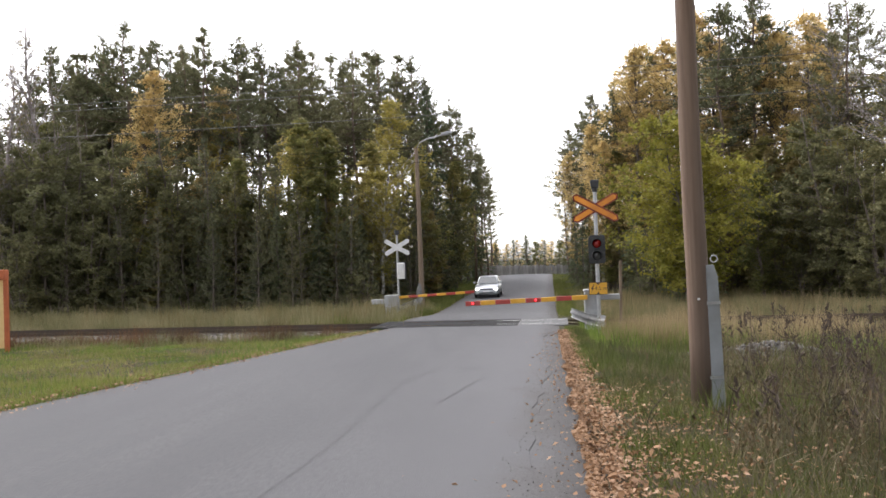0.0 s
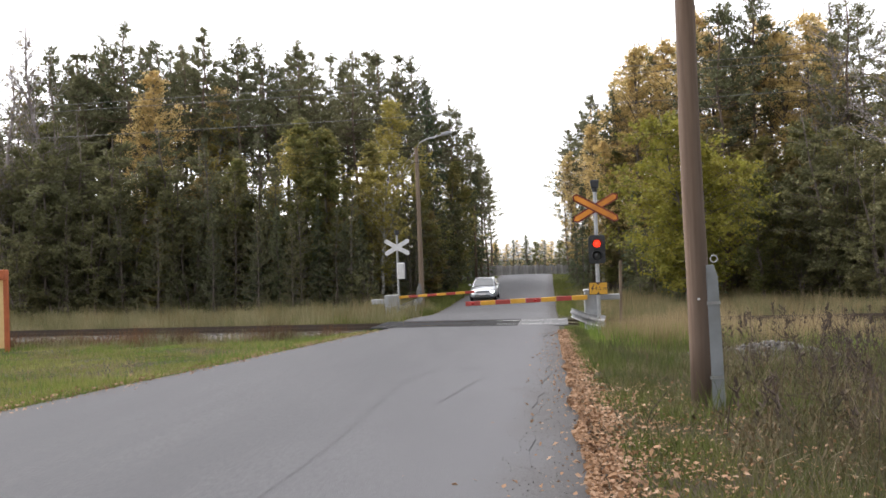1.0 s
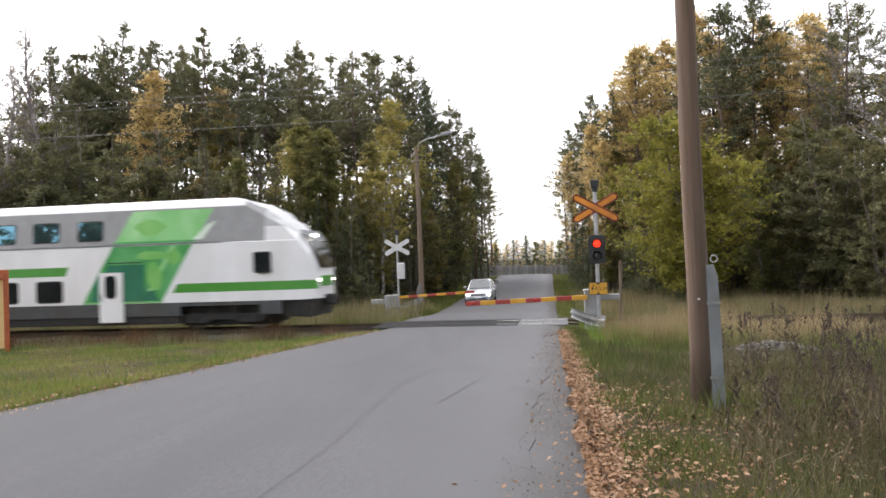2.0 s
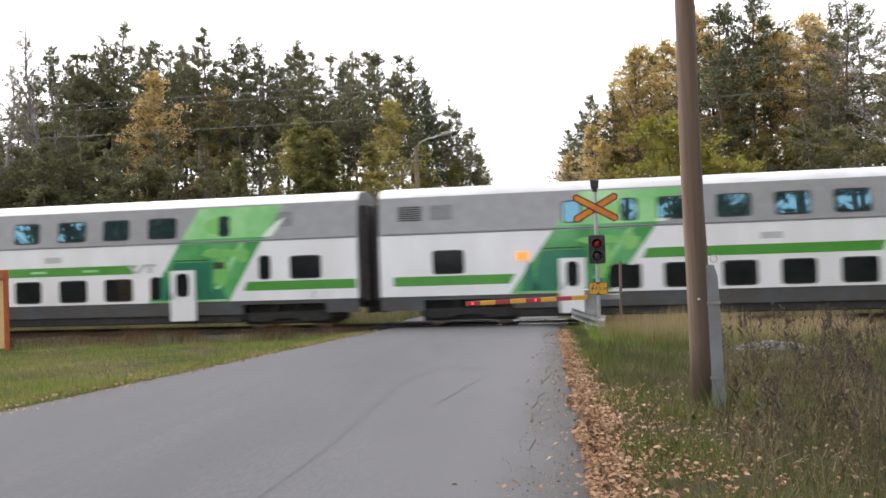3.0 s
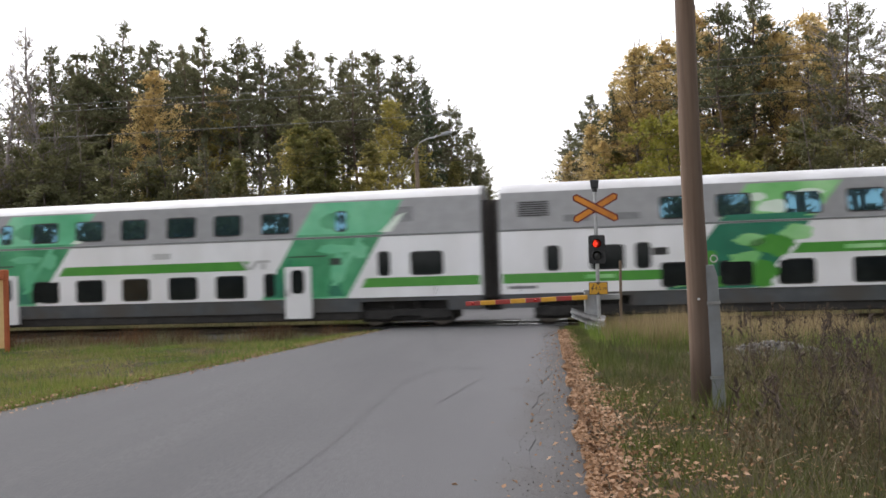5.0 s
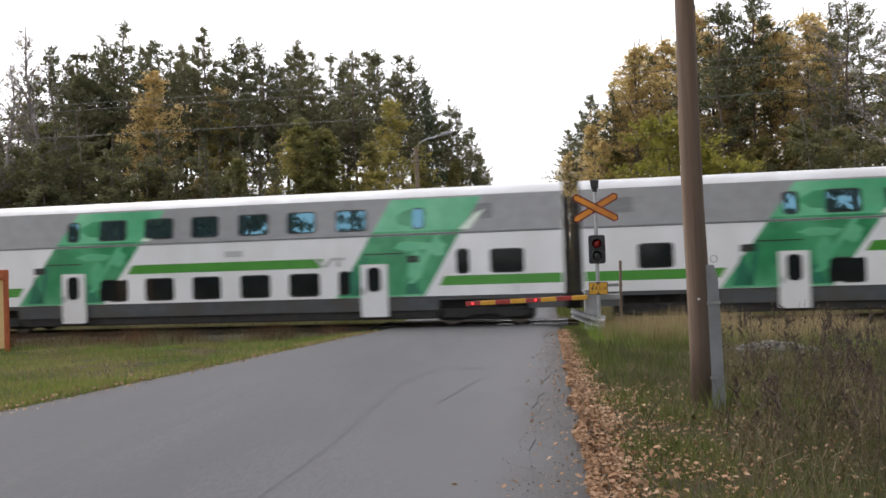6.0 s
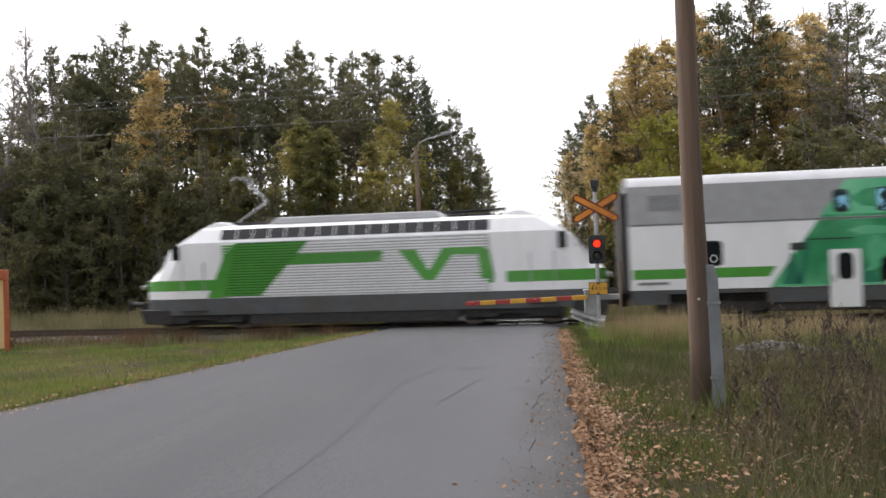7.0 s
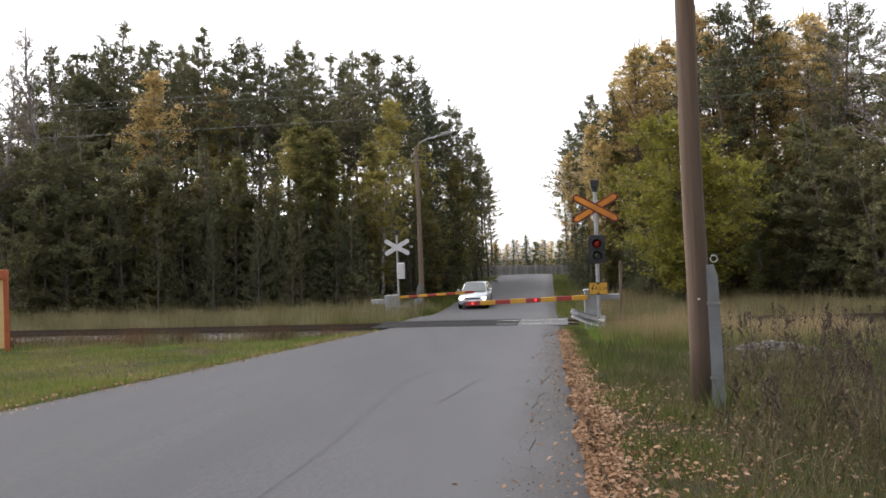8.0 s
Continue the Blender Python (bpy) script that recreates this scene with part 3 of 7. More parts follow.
# places as (x, y, height)
PINE_AT = [(-27.3, 57, 17.2), (-30.6, 62, 20), (-26.8, 58, 19.2), (-26.8, 60, 20.2), (-23.5, 58, 20.3), (-21.7, 60, 20.7), (-22.3, 66, 21.5), (-18.9, 60, 21.2), (-18.8, 64, 21.3), (-15, 58, 19.6), (-13.9, 62, 19.9), (-11.5, 60, 19.4), (-11.4, 68, 19.9), (-9.1, 62, 20), (-8.4, 66, 19.5), (-6.3, 60, 19.3), (-5.1, 64, 20.1), (-3.4, 62, 18.3), (-2.7, 70, 19.9), (0.5, 68, 16.8), (1.7, 74, 17.1), (-35.4, 64, 18), (-31.2, 60, 16.5), (-26.9, 70, 22.2), (-17.3, 72, 21.9), (-12.8, 74, 22.8), (-31.3, 66, 20.3), (-28.7, 68, 22), (-18.3, 66, 20.6)]
PINE2_AT = [(20.6, 50, 20.2), (3.2, 78, 15.9), (4.3, 84, 14.4), (5.4, 92, 13), (6.5, 100, 12), (6.2, 98, 8), (13.2, 78, 14.9), (12.4, 66, 15.9), (13.8, 62, 16.6), (13.6, 58, 15.1), (17.6, 48, 18.2), (20.2, 52, 19.3), (19.3, 56, 19.4), (25, 60, 21.6), (26.4, 56, 19.6), (25, 46, 17.3), (28.7, 50, 18.7), (31.2, 60, 20.3), (14.9, 90, 12.8), (16.3, 100, 7.7), (14.7, 72, 17.4), (18.6, 60, 18.2), (25.8, 44, 15.8)]
SPRUCE_AT = [(-0.9, 64, 17.5), (-26, 60, 18.2), (-7.7, 47, 6.6), (-9.9, 46, 6.1), (-6, 47, 5), (-14, 47, 5.8), (-5.1, 48, 5.6), (10.2, 56, 7.6), (12.1, 70, 6.9), (3.2, 76, 11.5), (13.1, 52, 7.1), (-16.8, 47, 4.5), (-11.3, 46, 4.6), (-19.7, 48, 5.3)]
GREEN_AT = [(-31.5, 57, 14.8), (-29.3, 57, 15.2), (-29.6, 52, 12.4), (-27.9, 53, 13.2), (-31, 56, 14), (-28.6, 50, 11), (-27.6, 49, 10.4), (-25.2, 48, 12.1), (-23.5, 49, 12.6), (-22.1, 50, 13.1), (-19.3, 47, 11), (-17.4, 49, 11.1), (-17.2, 52, 12.6), (-14.2, 50, 10.6), (-12.4, 52, 11.5), (-23.4, 46, 7.8), (-25.1, 45, 6.7), (-21.2, 46, 7), (-15.7, 47, 7.3), (-2.5, 56, 8), (0, 64, 9.7), (19.7, 44, 9.4), (21, 42, 10), (22.4, 40, 10.1), (22, 38, 7.5), (21.1, 40, 6.9)]
OLIVE_AT = [(-28.2, 55, 13.8), (-9.3, 49, 12.3), (-6.6, 50, 11.5), (-7.8, 48, 10.1), (-5.3, 52, 10.8), (-12.8, 48, 9.6), (-17.7, 47, 9.2), (1, 66, 11.5), (-1.2, 58, 10.4), (2.6, 78, 10), (12.1, 56, 10.5), (19.7, 48, 9.7), (21.6, 46, 10.2), (23, 44, 9.6), (18, 43, 7.1)]
YELLOW_AT = [(-3.6, 56, 15), (-9.5, 50, 12.1), (-18.4, 58, 14.2), (-4.1, 49, 10), (-5.2, 50, 8.7), (1, 68, 10.1), (25.8, 52, 14.9), (27, 48, 13.4)]
GOLD_AT = [(-21.4, 56, 17.5), (-16.9, 60, 17.4), (12, 60, 13.1), (12.6, 56, 11.3), (15.7, 58, 19.2), (18.1, 62, 19.7), (22.4, 52, 19), (22.8, 50, 17.1), (26.9, 54, 19.2), (14.2, 58, 14.2), (-20.6, 55, 15.1), (22.4, 56, 17.2), (27.4, 52, 16.7), (11.6, 66, 12), (24.6, 50, 18.4), (20.4, 54, 18.6), (15, 56, 18.2), (16.6, 57, 18.9), (13.6, 59, 15.4), (18.2, 54, 20.2)]
BROWN_AT = [(-27.1, 50, 8.3), (-25.4, 52, 9.6), (-21.5, 50, 8.8), (-18.5, 48, 8.2), (-15.9, 50, 8.6), (-12.8, 48, 7.2), (-11.5, 50, 7.8), (-9.1, 51, 8.2), (-6.9, 49, 7.9), (-5.2, 50, 7.2), (-3.9, 58, 7), (-0.9, 58, 6.5), (0.9, 66, 6.5), (14.9, 50, 9.9), (16.8, 48, 10.2), (19.1, 50, 11.6), (19.6, 47, 8.9), (20.7, 45, 7.9), (21.4, 43, 7.3), (22.4, 42, 6.5), (22.8, 40, 5.6), (13, 55, 6.6), (17, 52, 7.4)]
BARE_AT = [(-26.6, 50, 18.6), (-27.6, 48, 19.0), (-29, 50, 16.5), (24.5, 42, 15.8), (23.3, 46, 17.4)]
BACK_AT = [(-35.8, 71, 22.4), (-32.6, 67, 21.1), (-32.8, 70, 21.6), (-32.9, 73, 22.2), (-29.9, 69, 20.9), (-29.9, 72, 21.4), (-27, 68, 21.8), (-26.9, 71, 22.4), (-24.2, 67, 21.1), (-24, 70, 21.7), (-23.8, 73, 22.2), (-21.2, 69, 20.9), (-20.9, 72, 21.4), (-18.5, 68, 20.1), (-18, 71, 22.5), (-15.8, 67, 21.1), (-15.3, 70, 21.7), (-14.7, 73, 22.2), (-12.6, 69, 20.9), (-11.9, 72, 21.5), (-10, 68, 20.2), (-9.2, 71, 20.7), (-7.5, 67, 19.4), (-6.5, 70, 21.7), (-5.5, 73, 22.3), (-4, 69, 20.9), (-2.9, 72, 21.5)]
BACK2_AT = [(-1.9, 70, 18), (-0.4, 72, 17), (1.1, 76, 16.4), (2.7, 80, 15.6), (4.3, 86, 14.7), (12.9, 74, 14.5), (13.7, 70, 15.7), (14.5, 68, 15.7), (15.2, 64, 15.6), (16, 62, 17.7), (17.4, 62, 18.4), (24.5, 60, 19.2), (28.6, 56, 17)]
YOUNG_AT = [(-16.4, 48, 9.6), (-14.4, 47, 10.6), (-12.9, 47, 8.4), (-11.6, 48, 10.9), (-10.2, 47, 8.8), (-8.6, 46, 7.4), (-13.6, 45, 5.6), (-11.0, 45, 6.2), (-16.9, 45, 6.4), (-19.4, 46, 7.2), (-22.2, 45, 5.4), (-9.0, 45, 5.0), (-5.6, 46, 7.4), (-4.6, 49, 6.8), (-2.4, 54, 7.8), (-0.6, 60, 9.4), (20.2, 42, 5.8), (23.9, 42, 6.8)]
MAPLE_AT = [(13.3, 41, 9.9)]
for kind, places in (("pine", PINE_AT), ("pine", PINE2_AT), ("spruce", SPRUCE_AT), ("green", GREEN_AT), ("olive", OLIVE_AT), ("yellow", YELLOW_AT),
                     ("gold", GOLD_AT), ("brown", BROWN_AT), ("pine", BACK_AT), ("pine", BACK2_AT), ("young", YOUNG_AT), ("bare", BARE_AT), ("maple", MAPLE_AT)):
    for x, y, top in places:
        tree(kind, x, y, (top - ground_z(x, y)) * (1.0 if kind != "pine" else random.uniform(0.98, 1.07)), {"maple": 1.1, "bare": 1.3, "gold": 1.35, "yellow": 1.6, "pine": 1.35, "spruce": 1.05, "green": 1.3, "young": 1.15}.get(kind, 1.5))
# low thicket that closes the forest's foot
for i in range(120):
    s, v = random.uniform(-46, 44), random.uniform(15.5, 23)
    q = track_pose(s, v).translation
    u = q.x - LEAN * q.y
    if ROAD_L - 4.5 < u < ROAD_R + 5:
        continue
    tree(random.choice(("brown", "green", "green", "young", "young", "spruce", "olive")), q.x, q.y, random.uniform(3.0, 6.5), 1.7, i % 3 == 0)
for i in range(34):
    v = 44 + i * 1.6
    u = random.uniform(-24, -10) if i % 2 else random.uniform(5, 18)
    y = v + 29
    tree(random.choice(("brown", "green", "spruce", "olive", "pine")), u + LEAN * y, y, random.uniform(5, 9) + (3 if abs(u) > 14 else 0), 1.4, False)
# deeper wood that shuts out the horizon between the trunks
for i in range(170):
    s, v = random.uniform(-66, 62), random.uniform(24, 46)
    q = track_pose(s, v).translation
    u = q.x - LEAN * q.y
    if ROAD_L - 6 < u < ROAD_R + 6:
        continue
    tree(random.choice(("brown", "green", "spruce", "green", "young")), q.x, q.y, random.uniform(5.5, 8.5), 2.3, False)


# ---------------------------------------------------------------- the train
M_WHITE = material("white_train_paint", [(0.78, 0.79, 0.81), (0.84, 0.85, 0.87)], 2, 0.32, stains=(0.74, 0.745, 0.75), stain_scale=0.8, coat=0.3, stretch=(1, 1, 0.4))
M_ROOF = material("white_train_roof", [(0.46, 0.47, 0.49), (0.54, 0.55, 0.57)], 3, 0.5, stains=(0.42, 0.42, 0.43), stain_scale=0.5)
M_GREY = material("mid_grey_train_paint", [(0.27, 0.275, 0.28), (0.32, 0.325, 0.33)], 3, 0.4, coat=0.2)
M_SKIRT = material("dark_grey_skirt_paint", [(0.075, 0.085, 0.095), (0.11, 0.12, 0.13)], 3, 0.5, stains=(0.09, 0.085, 0.08), stain_scale=1.0)
M_GREEN = material("leaf_green_paint", [(0.05, 0.26, 0.03), (0.07, 0.3, 0.04)], 2, 0.35, coat=0.3)
M_PALE = material("pale_green_vinyl", [(0.22, 0.56, 0.2), (0.4, 0.7, 0.36)], 0.8, 0.35, stains=(0.14, 0.46, 0.13), stain_scale=0.5, coat=0.2)
M_MID = material("mid_green_vinyl", [(0.025, 0.24, 0.05), (0.06, 0.35, 0.09)], 0.8, 0.35, stains=(0.13, 0.43, 0.17), stain_scale=0.6, coat=0.2)
M_SEA = material("sea_green_vinyl", [(0.012, 0.2, 0.075), (0.03, 0.29, 0.12)], 0.8, 0.3, stains=(0.09, 0.4, 0.2), stain_scale=0.6, coat=0.3)
M_MINT = material("mint_green_vinyl", [(0.09, 0.46, 0.24), (0.2, 0.58, 0.34)], 0.8, 0.3, stains=(0.06, 0.36, 0.17), stain_scale=0.5, coat=0.3)
M_LEAFLIGHT = material("sunlit_leaf_vinyl", [(0.14, 0.45, 0.1), (0.26, 0.56, 0.17)], 1.0, 0.35, coat=0.2)
M_HAZE = material("white_haze_vinyl", [(0.6, 0.72, 0.6), (0.72, 0.8, 0.72)], 1.2, 0.35, coat=0.2)
M_TEAL = material("dark_teal_vinyl", [(0.008, 0.13, 0.075), (0.015, 0.19, 0.11)], 1.5, 0.35, coat=0.2)
M_DARK = material("black_underframe", [(0.012, 0.012, 0.012), (0.035, 0.032, 0.03)], 6, 0.7, bump=0.3)
M_BELLOWS = material("grey_brown_bellows", [(0.05, 0.045, 0.042), (0.1, 0.09, 0.085)], 5, 0.8, bump=0.4)
M_GLASS = material("dark_tinted_glass", [(0.008, 0.011, 0.012), (0.016, 0.02, 0.021)], 1.5, 0.05, spec=0.35)
M_BLUE_GLASS = material("blue_coated_glass", [(0.02, 0.035, 0.04), (0.03, 0.045, 0.05)], 1.5, 0.03, spec=1.0)
M_BLUE_GLASS.node_tree.nodes["Principled BSDF"].inputs["Specular Tint"].default_value = (0.3, 0.68, 0.88, 1)
M_BLUE_GLASS.node_tree.nodes["Principled BSDF"].inputs["IOR"].default_value = 2.3
M_SEAL = material("black_window_seal", [(0.015, 0.015, 0.015), (0.03, 0.03, 0.03)], 6, 0.6)
M_LOUVRE = material("grey_louvre", [(0.16, 0.165, 0.17), (0.22, 0.225, 0.23)], 6, 0.5)
M_LIGHT = material("light_grey_lettering", [(0.42, 0.43, 0.43), (0.5, 0.51, 0.51)], 9, 0.45)
M_VENT = material("dark_roof_vent", [(0.03, 0.031, 0.033), (0.055, 0.057, 0.06)], 9, 0.7, spec=0.2)
# darker white and green: the shade between the ribs as colour
M_GROOVE_SHADE = material("shaded_groove_white", [(0.3, 0.3, 0.3), (0.42, 0.42, 0.41)], 5, 0.7)
M_GROOVE_SHADE_GREEN = material("shaded_groove_green", [(0.015, 0.09, 0.012), (0.03, 0.14, 0.02)], 5, 0.7)
M_SILVER = material("galvanised_steel", [(0.34, 0.35, 0.36), (0.47, 0.48, 0.49)], 8, 0.45, 0.7, stains=(0.3, 0.3, 0.3), stain_scale=3)
M_STEEL = material("wheel_steel", [(0.1, 0.085, 0.075), (0.2, 0.18, 0.16)], 6, 0.45, 0.8)
M_LAMP_GLOW = material("lit_headlamp", [(1, 0.96, 0.88), (1, 0.97, 0.9)], 2, 0.3, emit=1.6)
M_ORANGE_GLOW = material("orange_display", [(1.0, 0.3, 0.05), (1.0, 0.38, 0.08)], 20, 0.4, emit=0.2)

LEVELS = [(0.62, 1.50), (1.12, 1.57), (1.125, 1.60), (3.34, 1.60), (3.36, 1.57), (4.72, 1.44), (4.9, 1.30), (5.04, 1.0), (5.12, 0.5), (5.15, 0.0)]


def side_y(z):
    for (z0, y0), (z1, y1) in zip(LEVELS, LEVELS[1:]):
        if z0 <= z <= z1:
            return y0 + (y1 - y0) * (z - z0) / (z1 - z0)
    return LEVELS[0][1]


def band(levels, x0, x1, sides=(-1, 1), closed_top=False):
    """A shell strip of the body between height levels, from x0 to x1, on both flanks."""
    bm = bmesh.new()
    lines = [[(-y, z) for z, y in levels] + [(y, z) for z, y in levels[::-1][1:]]] if closed_top else [[(s * y, z) for z, y in levels] for s in sides]
    for line in lines:
        a = [bm.verts.new((x0, y, z)) for y, z in line]
        b = [bm.verts.new((x1, y, z)) for y, z in line]
        for i in range(len(line) - 1):
            bm.faces.new((a[i], b[i], b[i + 1], a[i + 1]))
    return bm


def rounded(x0, z0, x1, z1, r, n=4):
    pts = []
    for cx, cz, a0 in ((x1 - r, z1 - r, 0), (x0 + r, z1 - r, 90), (x0 + r, z0 + r, 180), (x1 - r, z0 + r, 270)):
        for i in range(n + 1):
            a = radians(a0 + 90 * i / n)
            pts.append((cx + r * math.cos(a), cz + r * math.sin(a)))
    return pts


def plate(outline, lift, thick, side=-1, surf=None):
    """A plate with an (x, z) outline that lies on a flank, proud of it by lift."""
    surf = surf or side_y
    bm = bmesh.new()
    a = [bm.verts.new((x, side * (surf(z) + lift), z)) for x, z in outline]
    b = [bm.verts.new((x, side * (surf(z) + lift - thick), z)) for x, z in outline]
    n = len(a)
    fs = [bm.faces.new(a), bm.faces.new(b[::-1])] + [bm.faces.new((a[i], b[i], b[(i + 1) % n], a[(i + 1) % n])) for i in range(n)]
    bmesh.ops.recalc_face_normals(bm, faces=fs)
    return bm


def train_window(car, x0, z0, x1, z1, r, glass, side, surf=None):
    seal = part("window", plate(rounded(x0, z0, x1, z1, r), 0.010, 0.03, side, surf), M_SEAL, car)
    part("pane", plate(rounded(x0 + 0.045, z0 + 0.045, x1 - 0.045, z1 - 0.045, r * 0.8), 0.016, 0.02, side, surf), glass, seal)


def train_door(car, x0, x1, side):
    door = part("door", plate(rounded(x0 + 0.04, 0.42, x1 - 0.04, 2.34, 0.05, 2), 0.055, 0.1, side, lambda z: 1.6), M_WHITE, car, "white plug door with tall window")
    part("pane", plate(rounded(x0 + 0.29, 1.34, x1 - 0.29, 2.22, 0.17), 0.072, 0.02, side, lambda z: 1.6), M_GLASS, door)
    part("handle", plate(rounded(x0 + 0.12, 1.25, x0 + 0.16, 1.5, 0.015, 2), 0.085, 0.04, side, lambda z: 1.6), M_SEAL, door)


def wheel_mesh(r, w):
    bm = bmesh.new()
    tube(bm, [(0, -w / 2, 0), (0, -w / 2 + 0.02, 0), (0, w / 2, 0)], [r * 0.9, r, r], 20)
    return bm


def bogie(car, x, wheel_r=0.46, base=2.5):
    bg = part("bogie", prism(bmesh.new(), [(x - 1.75, 0.42), (x - 1.4, 0.3), (x - 0.6, 0.3), (x - 0.45, 0.42), (x + 0.45, 0.42), (x + 0.6, 0.3), (x + 1.4, 0.3), (x + 1.75, 0.42), (x + 1.7, 0.66), (x - 1.7, 0.66)], -1.28, -1.05, 0.02), M_DARK, car, "black bogie frame with springs")
    part("bogie_frame", box(bmesh.new(), x - 1.75, -1.0, 0.2, x + 1.75, 1.2, 0.97, 0.03), M_DARK, bg)
    for dx in (-base / 2, base / 2):
        for y in (-0.8, 0.8):
            part("wheel", wheel_mesh(wheel_r, 0.13), M_STEEL, bg, at=Matrix.Translation((x + dx, y, wheel_r + 0.002)))
        part("axle_box", box(bmesh.new(), x + dx - 0.2, -1.32, 0.3, x + dx + 0.2, -1.04, 0.68, 0.04), M_DARK, bg)
    for dx in (-0.45, 0.45):
        bm = bmesh.new()
        tube(bm, [(x + dx, -1.16, 0.6), (x + dx, -1.16, 1.0)], [0.13, 0.13], 10)
        part("spring", bm, M_DARK, bg)


def underframe(car, x0, x1, cut):
    """Skirt with openings over the bogies, and the dark gear under the floor."""
    low, top = LEVELS[0], LEVELS[1]
    for a, b in ((x0, cut[0][0]), (cut[0][1], cut[1][0]), (cut[1][1], x1)):
        for side in (-1, 1):
            part("skirt", band([low, top], a, b, (side,)), M_SKIRT, car)
    mid = (0.98, 1.55)
    for a, b in cut:
        for side in (-1, 1):
            part("skirt", band([mid, top], a, b, (side,)), M_SKIRT, car)
    part("floor_pan", box(bmesh.new(), x0 + 0.3, -1.3, 0.98, x1 - 0.3, 1.3, 1.1), M_DARK, car)
    part("under_floor_box", box(bmesh.new(), cut[0][1] + 0.1, -1.42, 0.3, cut[1][0] - 0.1, 1.42, 0.95, 0.05), M_DARK, car, "black equipment boxes under the floor")


def shell(car, x0, x1):
    for side in (-1, 1):
        part("side_wall", band([LEVELS[2], LEVELS[3]], x0, x1, (side,)), M_WHITE, car)
        part("upper_wall", band([(3.335, 1.603), LEVELS[4], LEVELS[5]], x0, x1, (side,)), M_GREY, car, "mid grey upper deck panel")
        part("rain_strip", band([(3.35, 1.615), (3.40, 1.62), (3.42, 1.58)], x0 + 0.05, x1 - 0.05, (side,)), M_LOUVRE, car)
    part("roof", band(LEVELS[5:], x0, x1, closed_top=True), M_ROOF, car, smooth=True)


def end_wall(car, x, out):
    """A grey-brown gangway end with its bellows."""
    outline = [(-y, z) for z, y in LEVELS[1:]] + [(y, z) for z, y in LEVELS[1:-1][::-1]]
    bm = bmesh.new()
    a = [bm.verts.new((x, y, z)) for y, z in outline]
    bm.faces.new(a if out < 0 else a[::-1])
    end = part("end_wall", bm, M_LOUVRE, car)
    for i in range(3):
        g = 0.06 + i * 0.0
        part("gangway_bellows", box(bmesh.new(), min(x + out * (0.02 + i * 0.09), x + out * (0.09 + i * 0.09)), -1.12 - g, 1.0, max(x + out * (0.02 + i * 0.09), x + out * (0.09 + i * 0.09)), 1.12 + g, 4.55, 0.03), M_BELLOWS, end)
    for y in (-0.9, 0.9):
        bm = bmesh.new()
        tube(bm, [(x, y, 0.95), (x + out * 0.3, y, 0.95), (x + out * 0.31, y, 0.95)], [0.09, 0.09, 0.2], 12)
        part("buffer", bm, M_DARK, end)
    part("coupling", box(bmesh.new(), min(x, x + out * 0.33), -0.45, 0.5, max(x, x + out * 0.33), 0.45, 1.05, 0.05), M_DARK, end)


def louvre(car, x0, z0, x1, z1, side, dark=False):
    lv = part("louvre", plate([(x0, z0), (x1, z0), (x1, z1), (x0, z1)], 0.006, 0.02, side), M_LOUVRE, car, "grey ventilation louvre")
    n = 7
    for i in range(n if dark else 0):
        z = z0 + (z1 - z0) * (i + 0.2) / n
        part("louvre_slat", plate([(x0 + 0.03, z), (x1 - 0.03, z), (x1 - 0.03, z + 0.03), (x0 + 0.03, z + 0.03)], 0.02, 0.03, side), M_SEAL, lv)


def slant(x0, x1, z0, z1, lean):
    return [(x0, z0), (x1, z0), (x1 + lean * (z1 - z0), z1), (x0 + lean * (z1 - z0), z1)]


def stripe(car, x0, x1, z0, z1, side=-1, mat=None, lean0=0.0, lean1=0.0, lift=0.006, name="stripe", label=""):
    return part(name, plate([(x0, z0), (x1, z0), (x1 + lean1 * (z1 - z0), z1), (x0 + lean0 * (z1 - z0), z1)], lift, 0.012, side), mat or M_GREEN, car, label)


def blob(cx, cz, rx, rz, rng, n=14, wild=0.22):
    """A wavy closed outline round a centre."""
    return [(cx + rx * math.cos(i * 2 * math.pi / n) * rng.uniform(1 - wild, 1 + wild), cz + rz * math.sin(i * 2 * math.pi / n) * rng.uniform(1 - wild, 1 + wild)) for i in range(n)]


